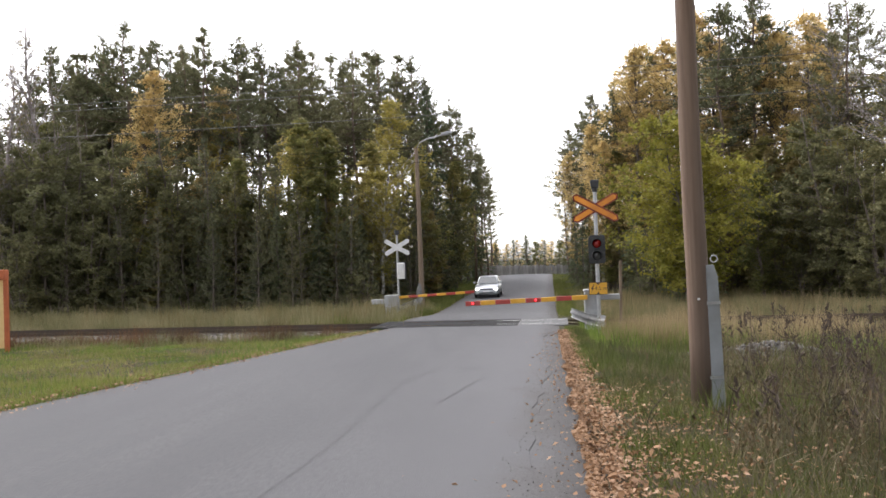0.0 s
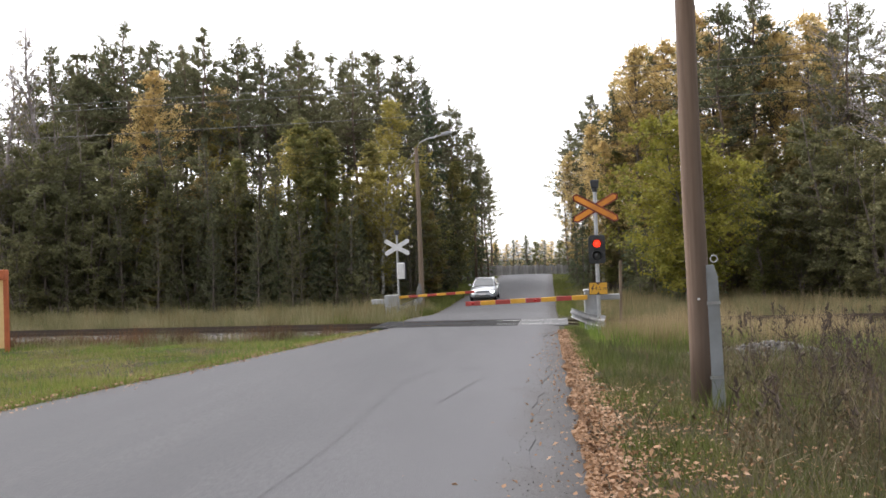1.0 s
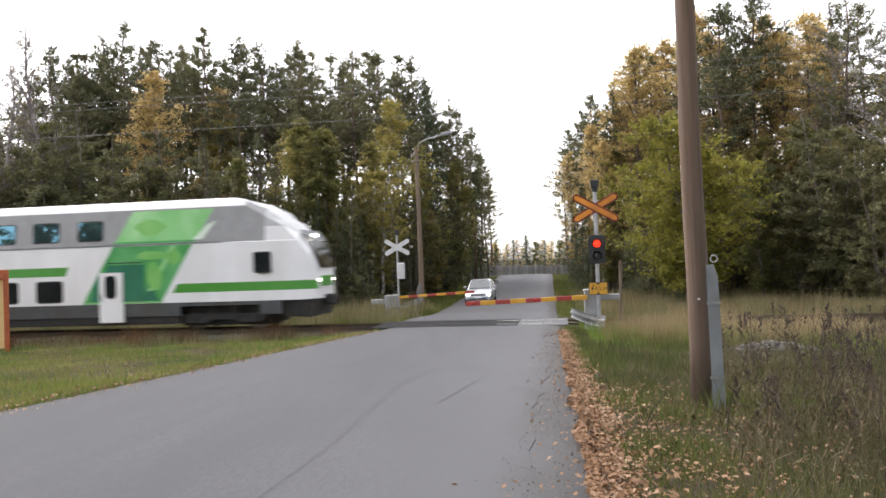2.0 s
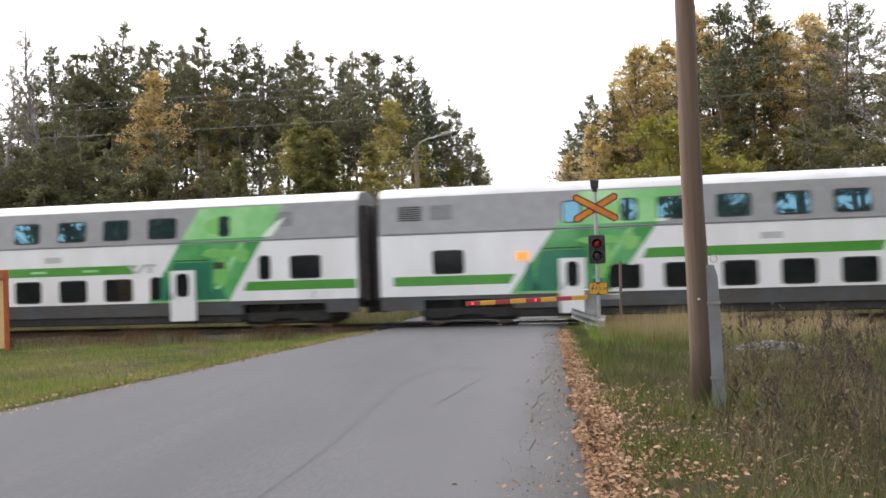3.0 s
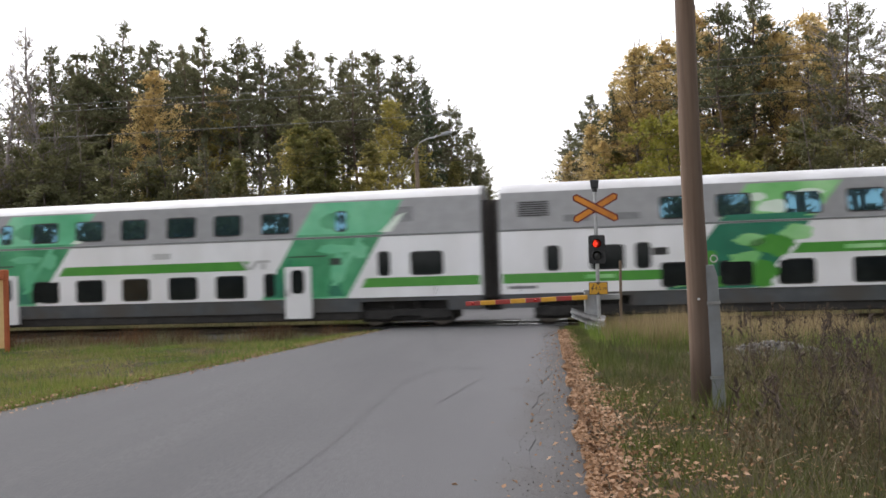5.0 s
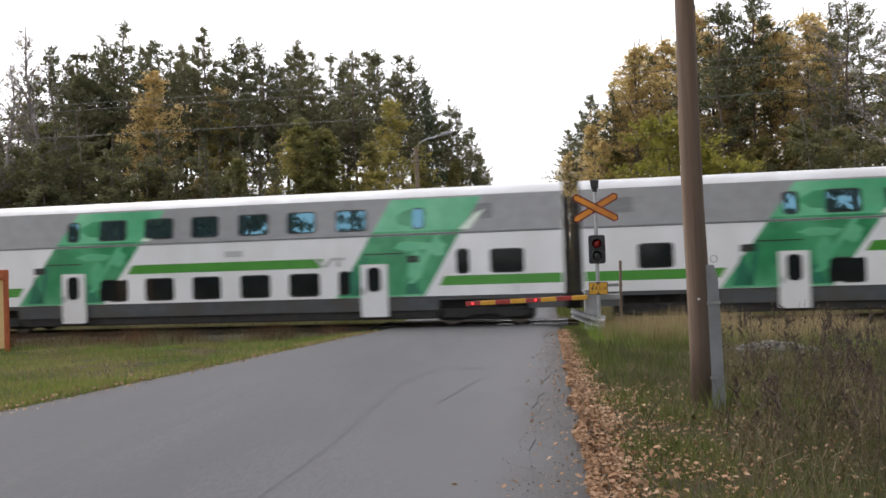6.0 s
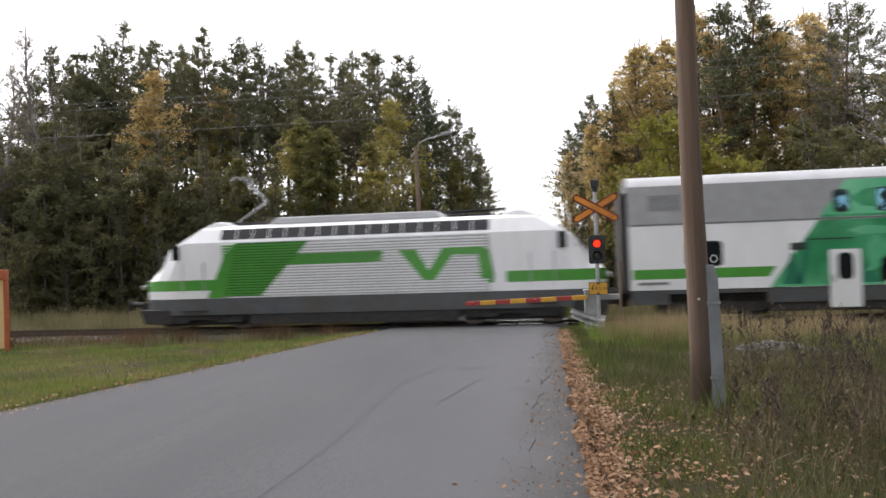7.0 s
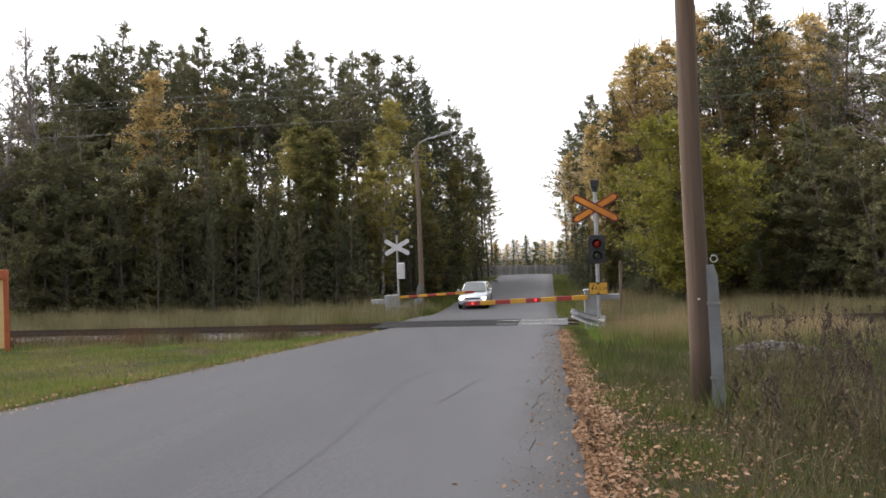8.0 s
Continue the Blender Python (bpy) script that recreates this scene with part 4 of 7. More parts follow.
def foliage_art(car, x0, x1, side, lean, seed=1, style="shield"):
    """A slanted forest mural on both decks: vinyl in greens with fir shapes, haze and shafts of light."""
    rng = random.Random(seed)
    deep, mid, pale = {"shield": (M_TEAL, M_MID, M_PALE), "plain": (M_TEAL, M_SEA, M_MINT), "restaurant": (M_TEAL, M_TEAL, M_PALE)}[style]
    low = part("mural", plate(slant(x0, x1, 1.14, 3.33, lean), 0.009, 0.014, side), mid, car, "slanted green forest mural")
    up0, up1 = x0 + lean * 2.3, x1 + lean * 2.3
    part("mural_top", plate(slant(up0, up1, 3.43, 4.66, lean), 0.009, 0.014, side), pale, low)
    part("mural_rim", plate(slant(up0 - 0.05, up1 - 0.05, 3.36, 3.5, lean), 0.03, 0.014, side), mid if style != "restaurant" else M_TEAL, low)
    at = lambda f, z: x0 + (x1 - x0) * f + lean * (z - 1.14)
    if style == "restaurant":
        # birch leaves and pale undergrowth over dark teal
        for f, z, rx, rz, m in ((0.12, 1.45, 0.5, 0.28, M_PALE), (0.42, 1.35, 0.6, 0.2, M_GREEN), (0.9, 1.6, 0.55, 0.42, M_GREEN), (0.62, 2.1, 0.55, 0.3, M_PALE),
                                (0.8, 2.55, 0.6, 0.34, M_GREEN), (0.5, 2.75, 0.5, 0.2, M_PALE), (0.95, 2.95, 0.5, 0.25, M_PALE), (0.2, 2.2, 0.28, 0.3, M_GREEN)):
            part("birch_leaf", plate(blob(at(f, z), z, rx, rz, rng, 14, 0.3), 0.0125, 0.012, side), m, low)
        for f, z, rx, rz in ((0.55, 3.85, 0.55, 0.22), (0.25, 4.2, 0.4, 0.14), (0.8, 4.3, 0.45, 0.12)):
            part("white_haze", plate(blob(at(f, z) - lean * 0.2, z, rx, rz, rng), 0.013, 0.012, side), M_HAZE, low)
        part("dark_rim", plate(slant(at(0.02, 3.45), at(0.9, 3.45), 3.45, 3.62, lean), 0.034, 0.012, side), M_TEAL, low)
    else:
        mid_x = (x0 + x1) / 2
        # firs low down, a deep surround of the entrance
        for f, w, top in ((0.2, 0.34, 2.3), (0.34, 0.42, 2.75), (0.86, 0.36, 2.05)):
            cx = x0 + (x1 - x0) * f
            fir = [(cx - w, 1.22), (cx + w, 1.22), (cx + w * 0.5, 1.22 + (top - 1.22) * 0.4), (cx + w * 0.62, 1.22 + (top - 1.22) * 0.42), (cx, top), (cx - w * 0.62, 1.22 + (top - 1.22) * 0.42), (cx - w * 0.5, 1.22 + (top - 1.22) * 0.4)]
            part("fir_shape", plate(fir, 0.0115, 0.012, side), deep, low)
        part("entrance_panel", plate([(mid_x - 0.75, 1.2), (mid_x + 0.95, 1.2), (mid_x + 0.95, 2.62), (mid_x - 0.45, 2.62)], 0.0125, 0.012, side), deep if style == "shield" else mid, low)
        for f, z, rx, rz in ((0.72, 2.2, 0.28, 0.6), (0.55, 2.95, 0.7, 0.16), (0.85, 2.85, 0.3, 0.3)):
            part("light_haze", plate(blob(at(f, z), z, rx, rz, rng), 0.014, 0.012, side), M_LEAFLIGHT if style == "shield" else M_MINT, low)
        part("light_shaft", plate(slant(x1 - 0.6, x1 - 0.38, 1.6, 3.33, lean), 0.0125, 0.012, side), pale, low)
        part("hem", plate([(x0 + 0.05, 1.15), (x1 - 0.1, 1.15), (x1 - 0.08, 1.21), (x0 + 0.09, 1.21)], 0.014, 0.012, side), pale, low)
        part("top_edge", plate([(up1 - 0.1, 3.5), (up1 + 0.3, 3.5), (up1 + 0.25 + lean, 4.2), (up1 + lean * 0.8, 4.05)], 0.0115, 0.014, side), M_HAZE, low)
        part("top_shade", plate(blob(at(0.35, 3.95), 4.0, 0.6, 0.3, rng), 0.012, 0.012, side), mid if style == "plain" else M_LEAFLIGHT, low)
        part("door_line", plate([(mid_x - 0.6, 2.68), (mid_x + 0.9, 2.68), (mid_x + 0.9, 2.72), (mid_x - 0.6, 2.72)], 0.018, 0.012, side), M_SEAL, low)
    part("mural_edge", plate(slant(x1 - 0.02, x1 + 0.22, 1.14, 3.33, lean), 0.011, 0.014, side), M_WHITE, low)


LOW_WINDOWS = [(-11.0, -9.8), (-4.85, -3.67), (-2.95, -1.77), (-1.02, 0.12), (0.89, 2.07), (2.8, 3.98), (10.29, 11.49)]
LOW_SMALL = [(4.7, 5.18), (9.07, 9.54)]
TOP_WINDOWS = [(-4.88, -3.7), (-2.97, -1.78), (-1.06, 0.05), (0.83, 2.03), (2.74, 3.85), (4.62, 5.8)]
TOP_SMALL = [(-6.2, -5.68), (7.46, 7.95)]


def passenger_car(label, style):
    car = thing("passenger_carriage", label, "railway carriage", None, "train")
    x0, x1 = -12.88, 12.88
    shell(car, x0, x1)
    underframe(car, x0, x1, ((-11.6, -8.4), (8.4, 11.6)))
    for x in (-10.0, 10.0):
        bogie(car, x)
    end_wall(car, x0, -1)
    end_wall(car, x1, 1)
    for side in (-1, 1):
        if style == "restaurant":
            lows = [(-9.73, -8.56), (-7.36, -6.2), (-5.48, -4.29), (-3.55, -2.35), (-1.18, 0.03), (0.76, 1.92), (2.66, 3.85)]
            small_low, doors = [(-11.27, -10.76), (-8.2, -7.67), (9.22, 9.77), (10.49, 11.0)], [(5.45, 6.5)]
            tops, small_top = [(-7.32, -6.16), (-5.46, -4.25), (-3.27, -2.06), (-1.27, -0.07), (0.68, 1.87), (2.72, 3.9)], [(7.25, 7.77)]
        else:
            lows, small_low, doors, tops, small_top = LOW_WINDOWS, LOW_SMALL, [(-6.45, -5.4), (5.5, 6.58)], TOP_WINDOWS, TOP_SMALL
        for a, b in lows:
            hi = 0.14 if abs(a) > 8 else 0.0
            train_window(car, a, (1.9 if hi else 1.22), b, (2.76 if hi else 2.08), 0.13, M_GLASS, side)
        for a, b in small_low:
            hi = 0.14 if abs(a) > 7.5 else 0.0
            train_window(car, a, (1.9 if hi else 1.22), b, (2.8 if hi else 2.12), 0.15, M_GLASS, side)
        for a, b in doors:
            train_door(car, a, b, side)
        for a, b in tops:
            train_window(car, a, 3.56, b, 4.36, 0.12, M_BLUE_GLASS, side)
        for a, b in small_top:
            train_window(car, a, 3.56, b, 4.34, 0.15, M_BLUE_GLASS, side)
        # green bands
        if style == "restaurant":
            stripe(car, -12.8, -7.1, 1.5, 1.84, side)
            stripe(car, -3.1, 4.6, 2.26, 2.6, side, lean0=0.5)
            stripe(car, 8.7, 12.8, 1.5, 1.84, side, lean0=0.5)
            foliage_art(car, -7.2, -4.2, side, 0.8, 5, style)
            foliage_art(car, 4.4, 8.4, side, 0.35, 9, style)
            for i in range(2):
                stripe(car, -1.4 + i * 2.1, -0.2 + i * 2.1, 2.36, 2.5, side, M_PALE, lift=0.012, name="lettering_bar")
            part("destination_display", plate(rounded(7.5, 2.42, 7.85, 2.6, 0.03, 2), 0.03, 0.02, side), M_ORANGE_GLOW, car, "lit orange destination display")
            stripe(car, -9.9, -8.9, 1.6, 1.74, side, M_PALE, lift=0.012, name="lettering_bar")
            for i in range(2):
                stripe(car, -10.6 + i * 1.5, -9.7 + i * 1.7, 3.62, 3.86, side, M_LOUVRE, lift=0.012, name="lettering_bar")
        else:
            stripe(car, -12.8, -8.3, 1.5, 1.84, side, lean1=0.6)
            stripe(car, -3.75, 4.0, 2.26, 2.6, side, lean0=0.5, lean1=0.4)
            stripe(car, 8.45, 12.8, 1.5, 1.84, side, lean0=0.5)
            foliage_art(car, -8.3, -4.7, side, 0.72, 7, style)
            foliage_art(car, 4.6, 7.9, side, 0.6, 11, style)
            for i in range(3 if style == "shield" else 0):
                stripe(car, -2.5 + i * 2.2, -1.85 + i * 2.2, 2.38, 2.47, side, M_PALE, lift=0.012, name="lettering_bar")
        stripe(car, 0.3, 1.0, 2.78, 3.0, side, M_LIGHT, lift=0.008, name="number_panel")
        # pale emblem made of plain strokes at the end of the band
        em = stripe(car, 4.05, 4.2, 2.28, 2.62, side, M_LIGHT, lean0=-0.8, lean1=-0.8, lift=0.012, name="emblem")
        stripe(em, 4.12, 4.28, 2.28, 2.62, side, M_LIGHT, lean0=0.9, lean1=0.9, lift=0.012)
        stripe(em, 4.5, 4.95, 2.52, 2.62, side, M_LIGHT, lift=0.012)
        stripe(em, 4.62, 4.78, 2.28, 2.5, side, M_LIGHT, lift=0.012)
        louvre(car, -12.2, 3.85, -11.1, 4.4, side, style == "restaurant")
        louvre(car, 9.35, 3.85, 10.4, 4.4, side, style == "restaurant")
        louvre(car, -7.62, 2.35, -7.1, 2.6, side, True)
        louvre(car, 7.25, 2.35, 7.75, 2.6, side, True)
        stripe(car, -12.6, -11.6, 1.3, 1.4, side, M_LOUVRE, lift=0.008, name="data_plate")
        for x in (-12.2, 11.2):
            bm = bmesh.new()
            tube(bm, [(x, side * 1.6, 1.2), (x, side * 1.66, 1.25), (x, side * 1.66, 1.42), (x, side * 1.6, 1.46)], 0.012, 6)
            part("grab_rail", bm, M_SEAL, car)
        if style == "shield":
            sh = part("emblem_shield", plate([(-9.6, 4.32), (-8.6, 4.42), (-8.5, 4.6), (-7.9, 4.6), (-7.8, 4.42), (-7.0, 4.4), (-7.25, 3.95), (-7.45, 3.37), (-9.2, 3.37), (-9.4, 3.95)], 0.02, 0.02, side), M_TEAL, car, "dark green shield with pale bars")
            part("shield_tip", plate([(-9.2, 3.33), (-7.45, 3.33), (-7.9, 2.75), (-8.2, 2.5), (-8.4, 2.5), (-8.7, 2.75)], 0.02, 0.02, side), M_TEAL, sh)
            for z, w in ((3.95, 0.72), (3.6, 0.66), (3.12, 0.5), (2.75, 0.25)):
                part("lettering_bar", plate([(-8.3 - w, z), (-8.3 + w, z), (-8.3 + w * 0.95, z + 0.18), (-8.3 - w * 0.95, z + 0.18)], 0.026, 0.01, side), M_WHITE, sh)
    return car


def loft(stations, levels, mats, pick):
    """A nose: stations (x, top, width factor); each ring follows the levels up to its top. pick(z) chooses the paint."""
    bm = bmesh.new()
    rings = []
    for x, top, w in stations:
        half = [(min(z, top), y * w * (1.0 if z <= top else max(0.0, 1 - (z - top) * 0.9))) for z, y in levels]
        rings.append([bm.verts.new((x, -y, z)) for z, y in half] + [bm.verts.new((x, y, z)) for z, y in half[::-1][1:]])
    n = len(rings[0])
    for a, b in zip(rings, rings[1:]):
        for i in range(n - 1):
            f = bm.faces.new((a[i], a[i + 1], b[i + 1], b[i]))
            f.material_index = pick(f.calc_center_median().z, f.calc_center_median().x)
    cap = bm.faces.new(rings[0])
    cap.material_index = 0
    bmesh.ops.remove_doubles(bm, verts=bm.verts, dist=0.0005)
    bmesh.ops.recalc_face_normals(bm, faces=bm.faces)
    return bm


def driving_trailer():
    """The leading double-deck car with a sloping cab; its nose points along +x."""
    car = thing("driving_trailer", "white and green double-deck driving trailer with sloping cab", "railway carriage", None, "train")
    x0, x1 = -13.8, 9.7
    shell(car, x0, x1)
    underframe(car, x0, 11.95, ((-12.2, -9.0), (7.9, 11.1)))
    for x in (-10.6, 9.5):
        bogie(car, x)
    end_wall(car, x0, -1)
    levels = [(1.12, 1.57), (1.125, 1.6), (1.5, 1.6), (1.84, 1.6), (2.3, 1.6), (2.8, 1.6), (3.34, 1.6), (3.36, 1.57), (3.9, 1.52), (4.3, 1.48), (4.72, 1.44), (4.9, 1.30), (5.04, 1.0), (5.12, 0.5), (5.15, 0.0)]
    stations = [(13.2, 1.95, 0.62), (13.15, 2.4, 0.74), (12.97, 3.0, 0.84), (12.6, 3.55, 0.9), (12.05, 4.05, 0.94), (11.35, 4.55, 0.97), (10.6, 4.9, 0.99), (9.7, 5.15, 1.0)]
    nose = part("cab_nose", loft(stations, levels, None, lambda z, x: 1 if 1.5 < z < 1.84 else (2 if 3.36 < z < 4.72 and x < 11.6 else (3 if z > 3.7 else 0))), [M_WHITE, M_GREEN, M_GREY, M_ROOF], car, "white sloping driver's cab", smooth=False)
    # windscreen, visor, lamps, coupler
    bm = bmesh.new()
    ring = [(13.28, -0.8, 2.28), (13.28, 0.8, 2.28), (12.92, 1.02, 3.3), (12.92, -1.02, 3.3)]
    bmesh.ops.recalc_face_normals(bm, faces=[bm.faces.new([bm.verts.new(p) for p in ring])])
    part("windscreen", bm, M_GLASS, nose, "wide dark windscreen")
    bm = bmesh.new()
    bmesh.ops.recalc_face_normals(bm, faces=[bm.faces.new([bm.verts.new(p) for p in [(12.92, -1.02, 3.34), (12.92, 1.02, 3.34), (12.58, 1.15, 3.74), (12.58, -1.15, 3.74)]])])
    part("visor", bm, M_SKIRT, nose)
    part("top_lamp", box(bmesh.new(), 12.66, -0.18, 3.48, 12.86, 0.18, 3.6, 0.03), M_LAMP_GLOW, nose)
    for y in (-0.95, 0.95):
        part("headlamp", box(bmesh.new(), 13.05, y * 0.93 - 0.12, 1.76, 13.24, y * 0.93 + 0.12, 1.87, 0.04), M_LAMP_GLOW, nose, "lit white headlamp")
    part("green_panel", box(bmesh.new(), 13.19, -0.7, 1.58, 13.25, 0.7, 1.98, 0.02), M_GREEN, nose)
    part("apron", prism(bmesh.new(), [(11.9, 0.5), (13.0, 0.45), (13.15, 1.15), (11.9, 1.15)], -1.3, 1.3, 0.05), M_DARK, nose)
    part("coupling", box(bmesh.new(), 13.15, -0.25, 0.85, 13.55, 0.25, 1.25, 0.06), M_DARK, nose)
    for side in (-1, 1):
        lows = [(-11.85, -10.7), (-5.7, -4.55), (-3.8, -2.62), (-1.88, -0.72), (0.02, 1.16), (1.92, 3.08)]
        for a, b in lows:
            hi = 0.14 if abs(a) > 8 else 0.0
            train_window(car, a, (1.9 if hi else 1.22), b, (2.76 if hi else 2.08), 0.13, M_GLASS, side)
        for a, b in [(-7.2, -6.5), (-5.2, -4.6), (-3.95, -2.82), (-2.0, -0.84), (-0.1, 1.06), (1.78, 2.95), (3.7, 4.8)]:
            train_window(car, a, 3.56, b, 4.36, 0.12, M_BLUE_GLASS, side)
        train_window(car, 10.9, 2.15, 11.6, 2.95, 0.1, M_GLASS, side)
        train_door(car, -7.4, -6.4, side)
        train_door(car, 4.6, 5.65, side)
        stripe(car, -13.3, -9.1, 1.5, 1.84, side, lean1=0.6)
        stripe(car, -4.5, 3.2, 2.26, 2.6, side, lean0=0.5, lean1=0.4)
        stripe(car, 7.4, 9.7, 1.5, 1.84, side, lean0=0.5)
        foliage_art(car, -9.1, -5.6, side, 0.72, 21)
        foliage_art(car, 3.9, 7.2, side, 0.6, 22)
        louvre(car, -13.1, 3.85, -12.2, 4.4, side, True)
        louvre(car, -11.9, 3.85, -11.1, 4.4, side)
        stripe(car, -0.6, 0.1, 2.78, 3.0, side, M_LIGHT, lift=0.008, name="number_panel")
        part("destination_display", plate(rounded(-8.85, 2.3, -8.4, 2.62, 0.03, 2), 0.02, 0.02, side), M_ORANGE_GLOW, car, "lit orange destination display")
    return car


LOCO_LEVELS = [(0.62, 1.42), (1.24, 1.48), (1.245, 1.5), (1.55, 1.5), (1.95, 1.5), (3.35, 1.5), (3.42, 1.46), (3.85, 1.22), (3.98, 0.95), (4.0, 0.0)]


def loco_side(z):
    for (z0, y0), (z1, y1) in zip(LOCO_LEVELS, LOCO_LEVELS[1:]):
        if z0 <= z <= z1:
            return y0 + (y1 - y0) * (z - z0) / (z1 - z0)
    return 1.42


def locomotive():
    loco = thing("electric_locomotive", "white and green electric locomotive with ribbed sides and raised pantograph", "locomotive", None, "train")
    L = 9.49
    fwd = [(-L + 0.68, 1.6, 0.5), (-L + 0.74, 1.96, 0.62), (-L + 0.95, 2.2, 0.76), (-L + 1.3, 2.65, 0.86), (-L + 1.8, 3.15, 0.93), (-L + 2.45, 3.6, 0.97), (-L + 3.1, 3.93, 1.0), (-L + 4.2, 4.0, 1.0)]
    pick = lambda z, x: 1 if z < 1.24 else (2 if 1.55 < z < 1.95 else 0)
    body = part("body", loft([(-L + 4.65, 4.0, 1.0), (L - 3.75, 4.0, 1.0)], LOCO_LEVELS, None, lambda z, x: 1 if z < 1.24 else 0), [M_WHITE, M_SKIRT, M_GREEN], loco)
    for sgn in (1, -1):
        nose = part("cab", loft([(x * sgn, t, w) for x, t, w in fwd], LOCO_LEVELS, None, pick), [M_WHITE, M_SKIRT, M_GREEN], loco, "white sloping driver's cab", at=Matrix.Translation((0.45, 0, 0)))
        bm = bmesh.new()
        f = bm.faces.new([bm.verts.new(p) for p in [(sgn * (-L + 1.42), -1.0, 2.78), (sgn * (-L + 1.42), 1.0, 2.78), (sgn * (-L + 2.4), 0.95, 3.58), (sgn * (-L + 2.4), -0.95, 3.58)]])
        bmesh.ops.recalc_face_normals(bm, faces=[f])
        bmesh.ops.translate(bm, verts=bm.verts, vec=(-0.05 * sgn, 0, 0.04))
        part("windscreen", bm, M_GLASS, nose)
        part("hood_fairing", prism(bmesh.new(), [(sgn * (-L + 2.9), 3.9), (sgn * (-L + 3.55), 4.15), (sgn * (-L + 3.9), 4.16), (sgn * (-L + 4.5), 3.95)], -0.85, 0.85, 0.04), M_WHITE, nose)
        for y in (-0.95, 0.95):
            bm = bmesh.new()
            tube(bm, [(sgn * (-L + 0.6), y, 1.05), (sgn * (-L + 0.06), y, 1.05), (sgn * (-L + 0.02), y, 1.05)], [0.1, 0.1, 0.24], 12)
            part("buffer", bm, M_DARK, nose)
            part("headlamp", box(bmesh.new(), min(sgn * (-L + 0.5), sgn * (-L + 0.66)), y * 0.95 - 0.13, 1.62, max(sgn * (-L + 0.5), sgn * (-L + 0.66)), y * 0.95 + 0.13, 1.8, 0.03), M_SILVER, nose)
        part("apron", prism(bmesh.new(), [(sgn * (-L + 1.9), 0.25), (sgn * (-L + 0.75), 0.3), (sgn * (-L + 0.6), 0.85), (sgn * (-L + 1.9), 0.85)], -1.35, 1.35, 0.04), M_DARK, nose)
        part("coupling", box(bmesh.new(), min(sgn * -L, sgn * (-L + 0.6)), -0.3, 0.6, max(sgn * -L, sgn * (-L + 0.6)), 0.3, 1.1, 0.05), M_DARK, nose)
        for side in (-1, 1):
            a, b = sorted((sgn * (-L + 2.05), sgn * (-L + 2.35)))
            train_window(nose, a, 2.72, b, 3.3, 0.04, M_GLASS, side, loco_side)
            bm = bmesh.new()
            tube(bm, [(sgn * (-L + 1.75), side * 1.5, 2.75), (sgn * (-L + 1.75), side * 1.68, 2.78), (sgn * (-L + 1.75), side * 1.68, 3.1), (sgn * (-L + 1.75), side * 1.5, 3.12)], 0.018, 6)
            part("mirror_frame", bm, M_SEAL, nose)
            for dx in (2.5, 3.35):
                bm = bmesh.new()
                tube(bm, [(sgn * (-L + dx), side * 1.5, 1.45), (sgn * (-L + dx), side * 1.57, 1.5), (sgn * (-L + dx), side * 1.57, 2.55), (sgn * (-L + dx), side * 1.5, 2.6)], 0.02, 6)
                part("handrail", bm, M_SILVER, nose)
            part("step", box(bmesh.new(), min(sgn * (-L + 2.4), sgn * (-L + 3.4)), min(side * 1.3, side * 1.52), 0.75, max(sgn * (-L + 2.4), sgn * (-L + 3.4)), max(side * 1.3, side * 1.52), 0.8), M_DARK, nose)
    for side in (-1, 1):
        # ribbed panels
        n = 19
        for i in range(n):
            z = 1.33 + i * (3.27 - 1.33) / n
            x0, x1 = -L + 4.55, L - 4.4
            ed = -4.5 + 0.95 * (z - 1.36)       # slanted edge of the green field
            part("rib", plate([(x0, z), (ed + 1.15, z), (ed + 1.15, z + 0.06), (x0, z + 0.06)], 0.05, 0.055, side, lambda q: 1.5), M_GREEN, body)
            band_here = 2.42 < z < 2.78
            a = ed + 1.15
            if band_here:
                part("rib", plate([(a, z), (1.25, z), (1.25, z + 0.06), (a, z + 0.06)], 0.05, 0.055, side, lambda q: 1.5), M_GREEN, body)
                a = 1.25
            part("rib", plate([(a, z), (x1, z), (x1, z + 0.06), (a, z + 0.06)], 0.05, 0.055, side, lambda q: 1.5), M_WHITE, body)
        # panels behind the ribs carry the grooves' shade in their colour
        part("groove_panel", plate([(-3.4, 1.3), (L - 4.35, 1.3), (L - 4.35, 3.3), (-1.55, 3.3)], 0.004, 0.012, side, lambda q: 1.5), M_GROOVE_SHADE, body, "recessed grooves with shade painted in")
        part("groove_panel", plate([(-L + 4.6, 1.3), (-3.4, 1.3), (-1.55, 3.3), (-L + 5.1, 3.3)], 0.009, 0.012, side, lambda q: 1.5), M_GROOVE_SHADE_GREEN, body)
        part("green_field", plate([(-L + 3.9, 1.26), (-L + 4.62, 1.26), (-L + 5.12, 3.3), (-L + 5.1, 3.31), (-L + 4.65, 2.9)], 0.006, 0.012, side, lambda q: 1.5), M_GREEN, body, "slanted leaf green field")
        part("green_band", plate([(-2.5, 2.42), (0.9, 2.42), (1.35, 2.78), (-2.1, 2.78)], 0.006, 0.012, side, lambda q: 1.5), M_GREEN, body)
        part("green_band", plate([(L - 4.5, 1.55), (L - 4.2, 1.55), (L - 4.2, 1.95), (L - 4.9, 1.95)], 0.006, 0.012, side, lambda q: 1.5), M_GREEN, body)
        # emblem of plain green strokes
        emb = part("emblem_stroke", plate([(1.85, 2.82), (2.5, 2.82), (3.15, 1.72), (2.75, 1.72)], 0.056, 0.02, side, lambda q: 1.5), M_GREEN, body, "green emblem stroke")
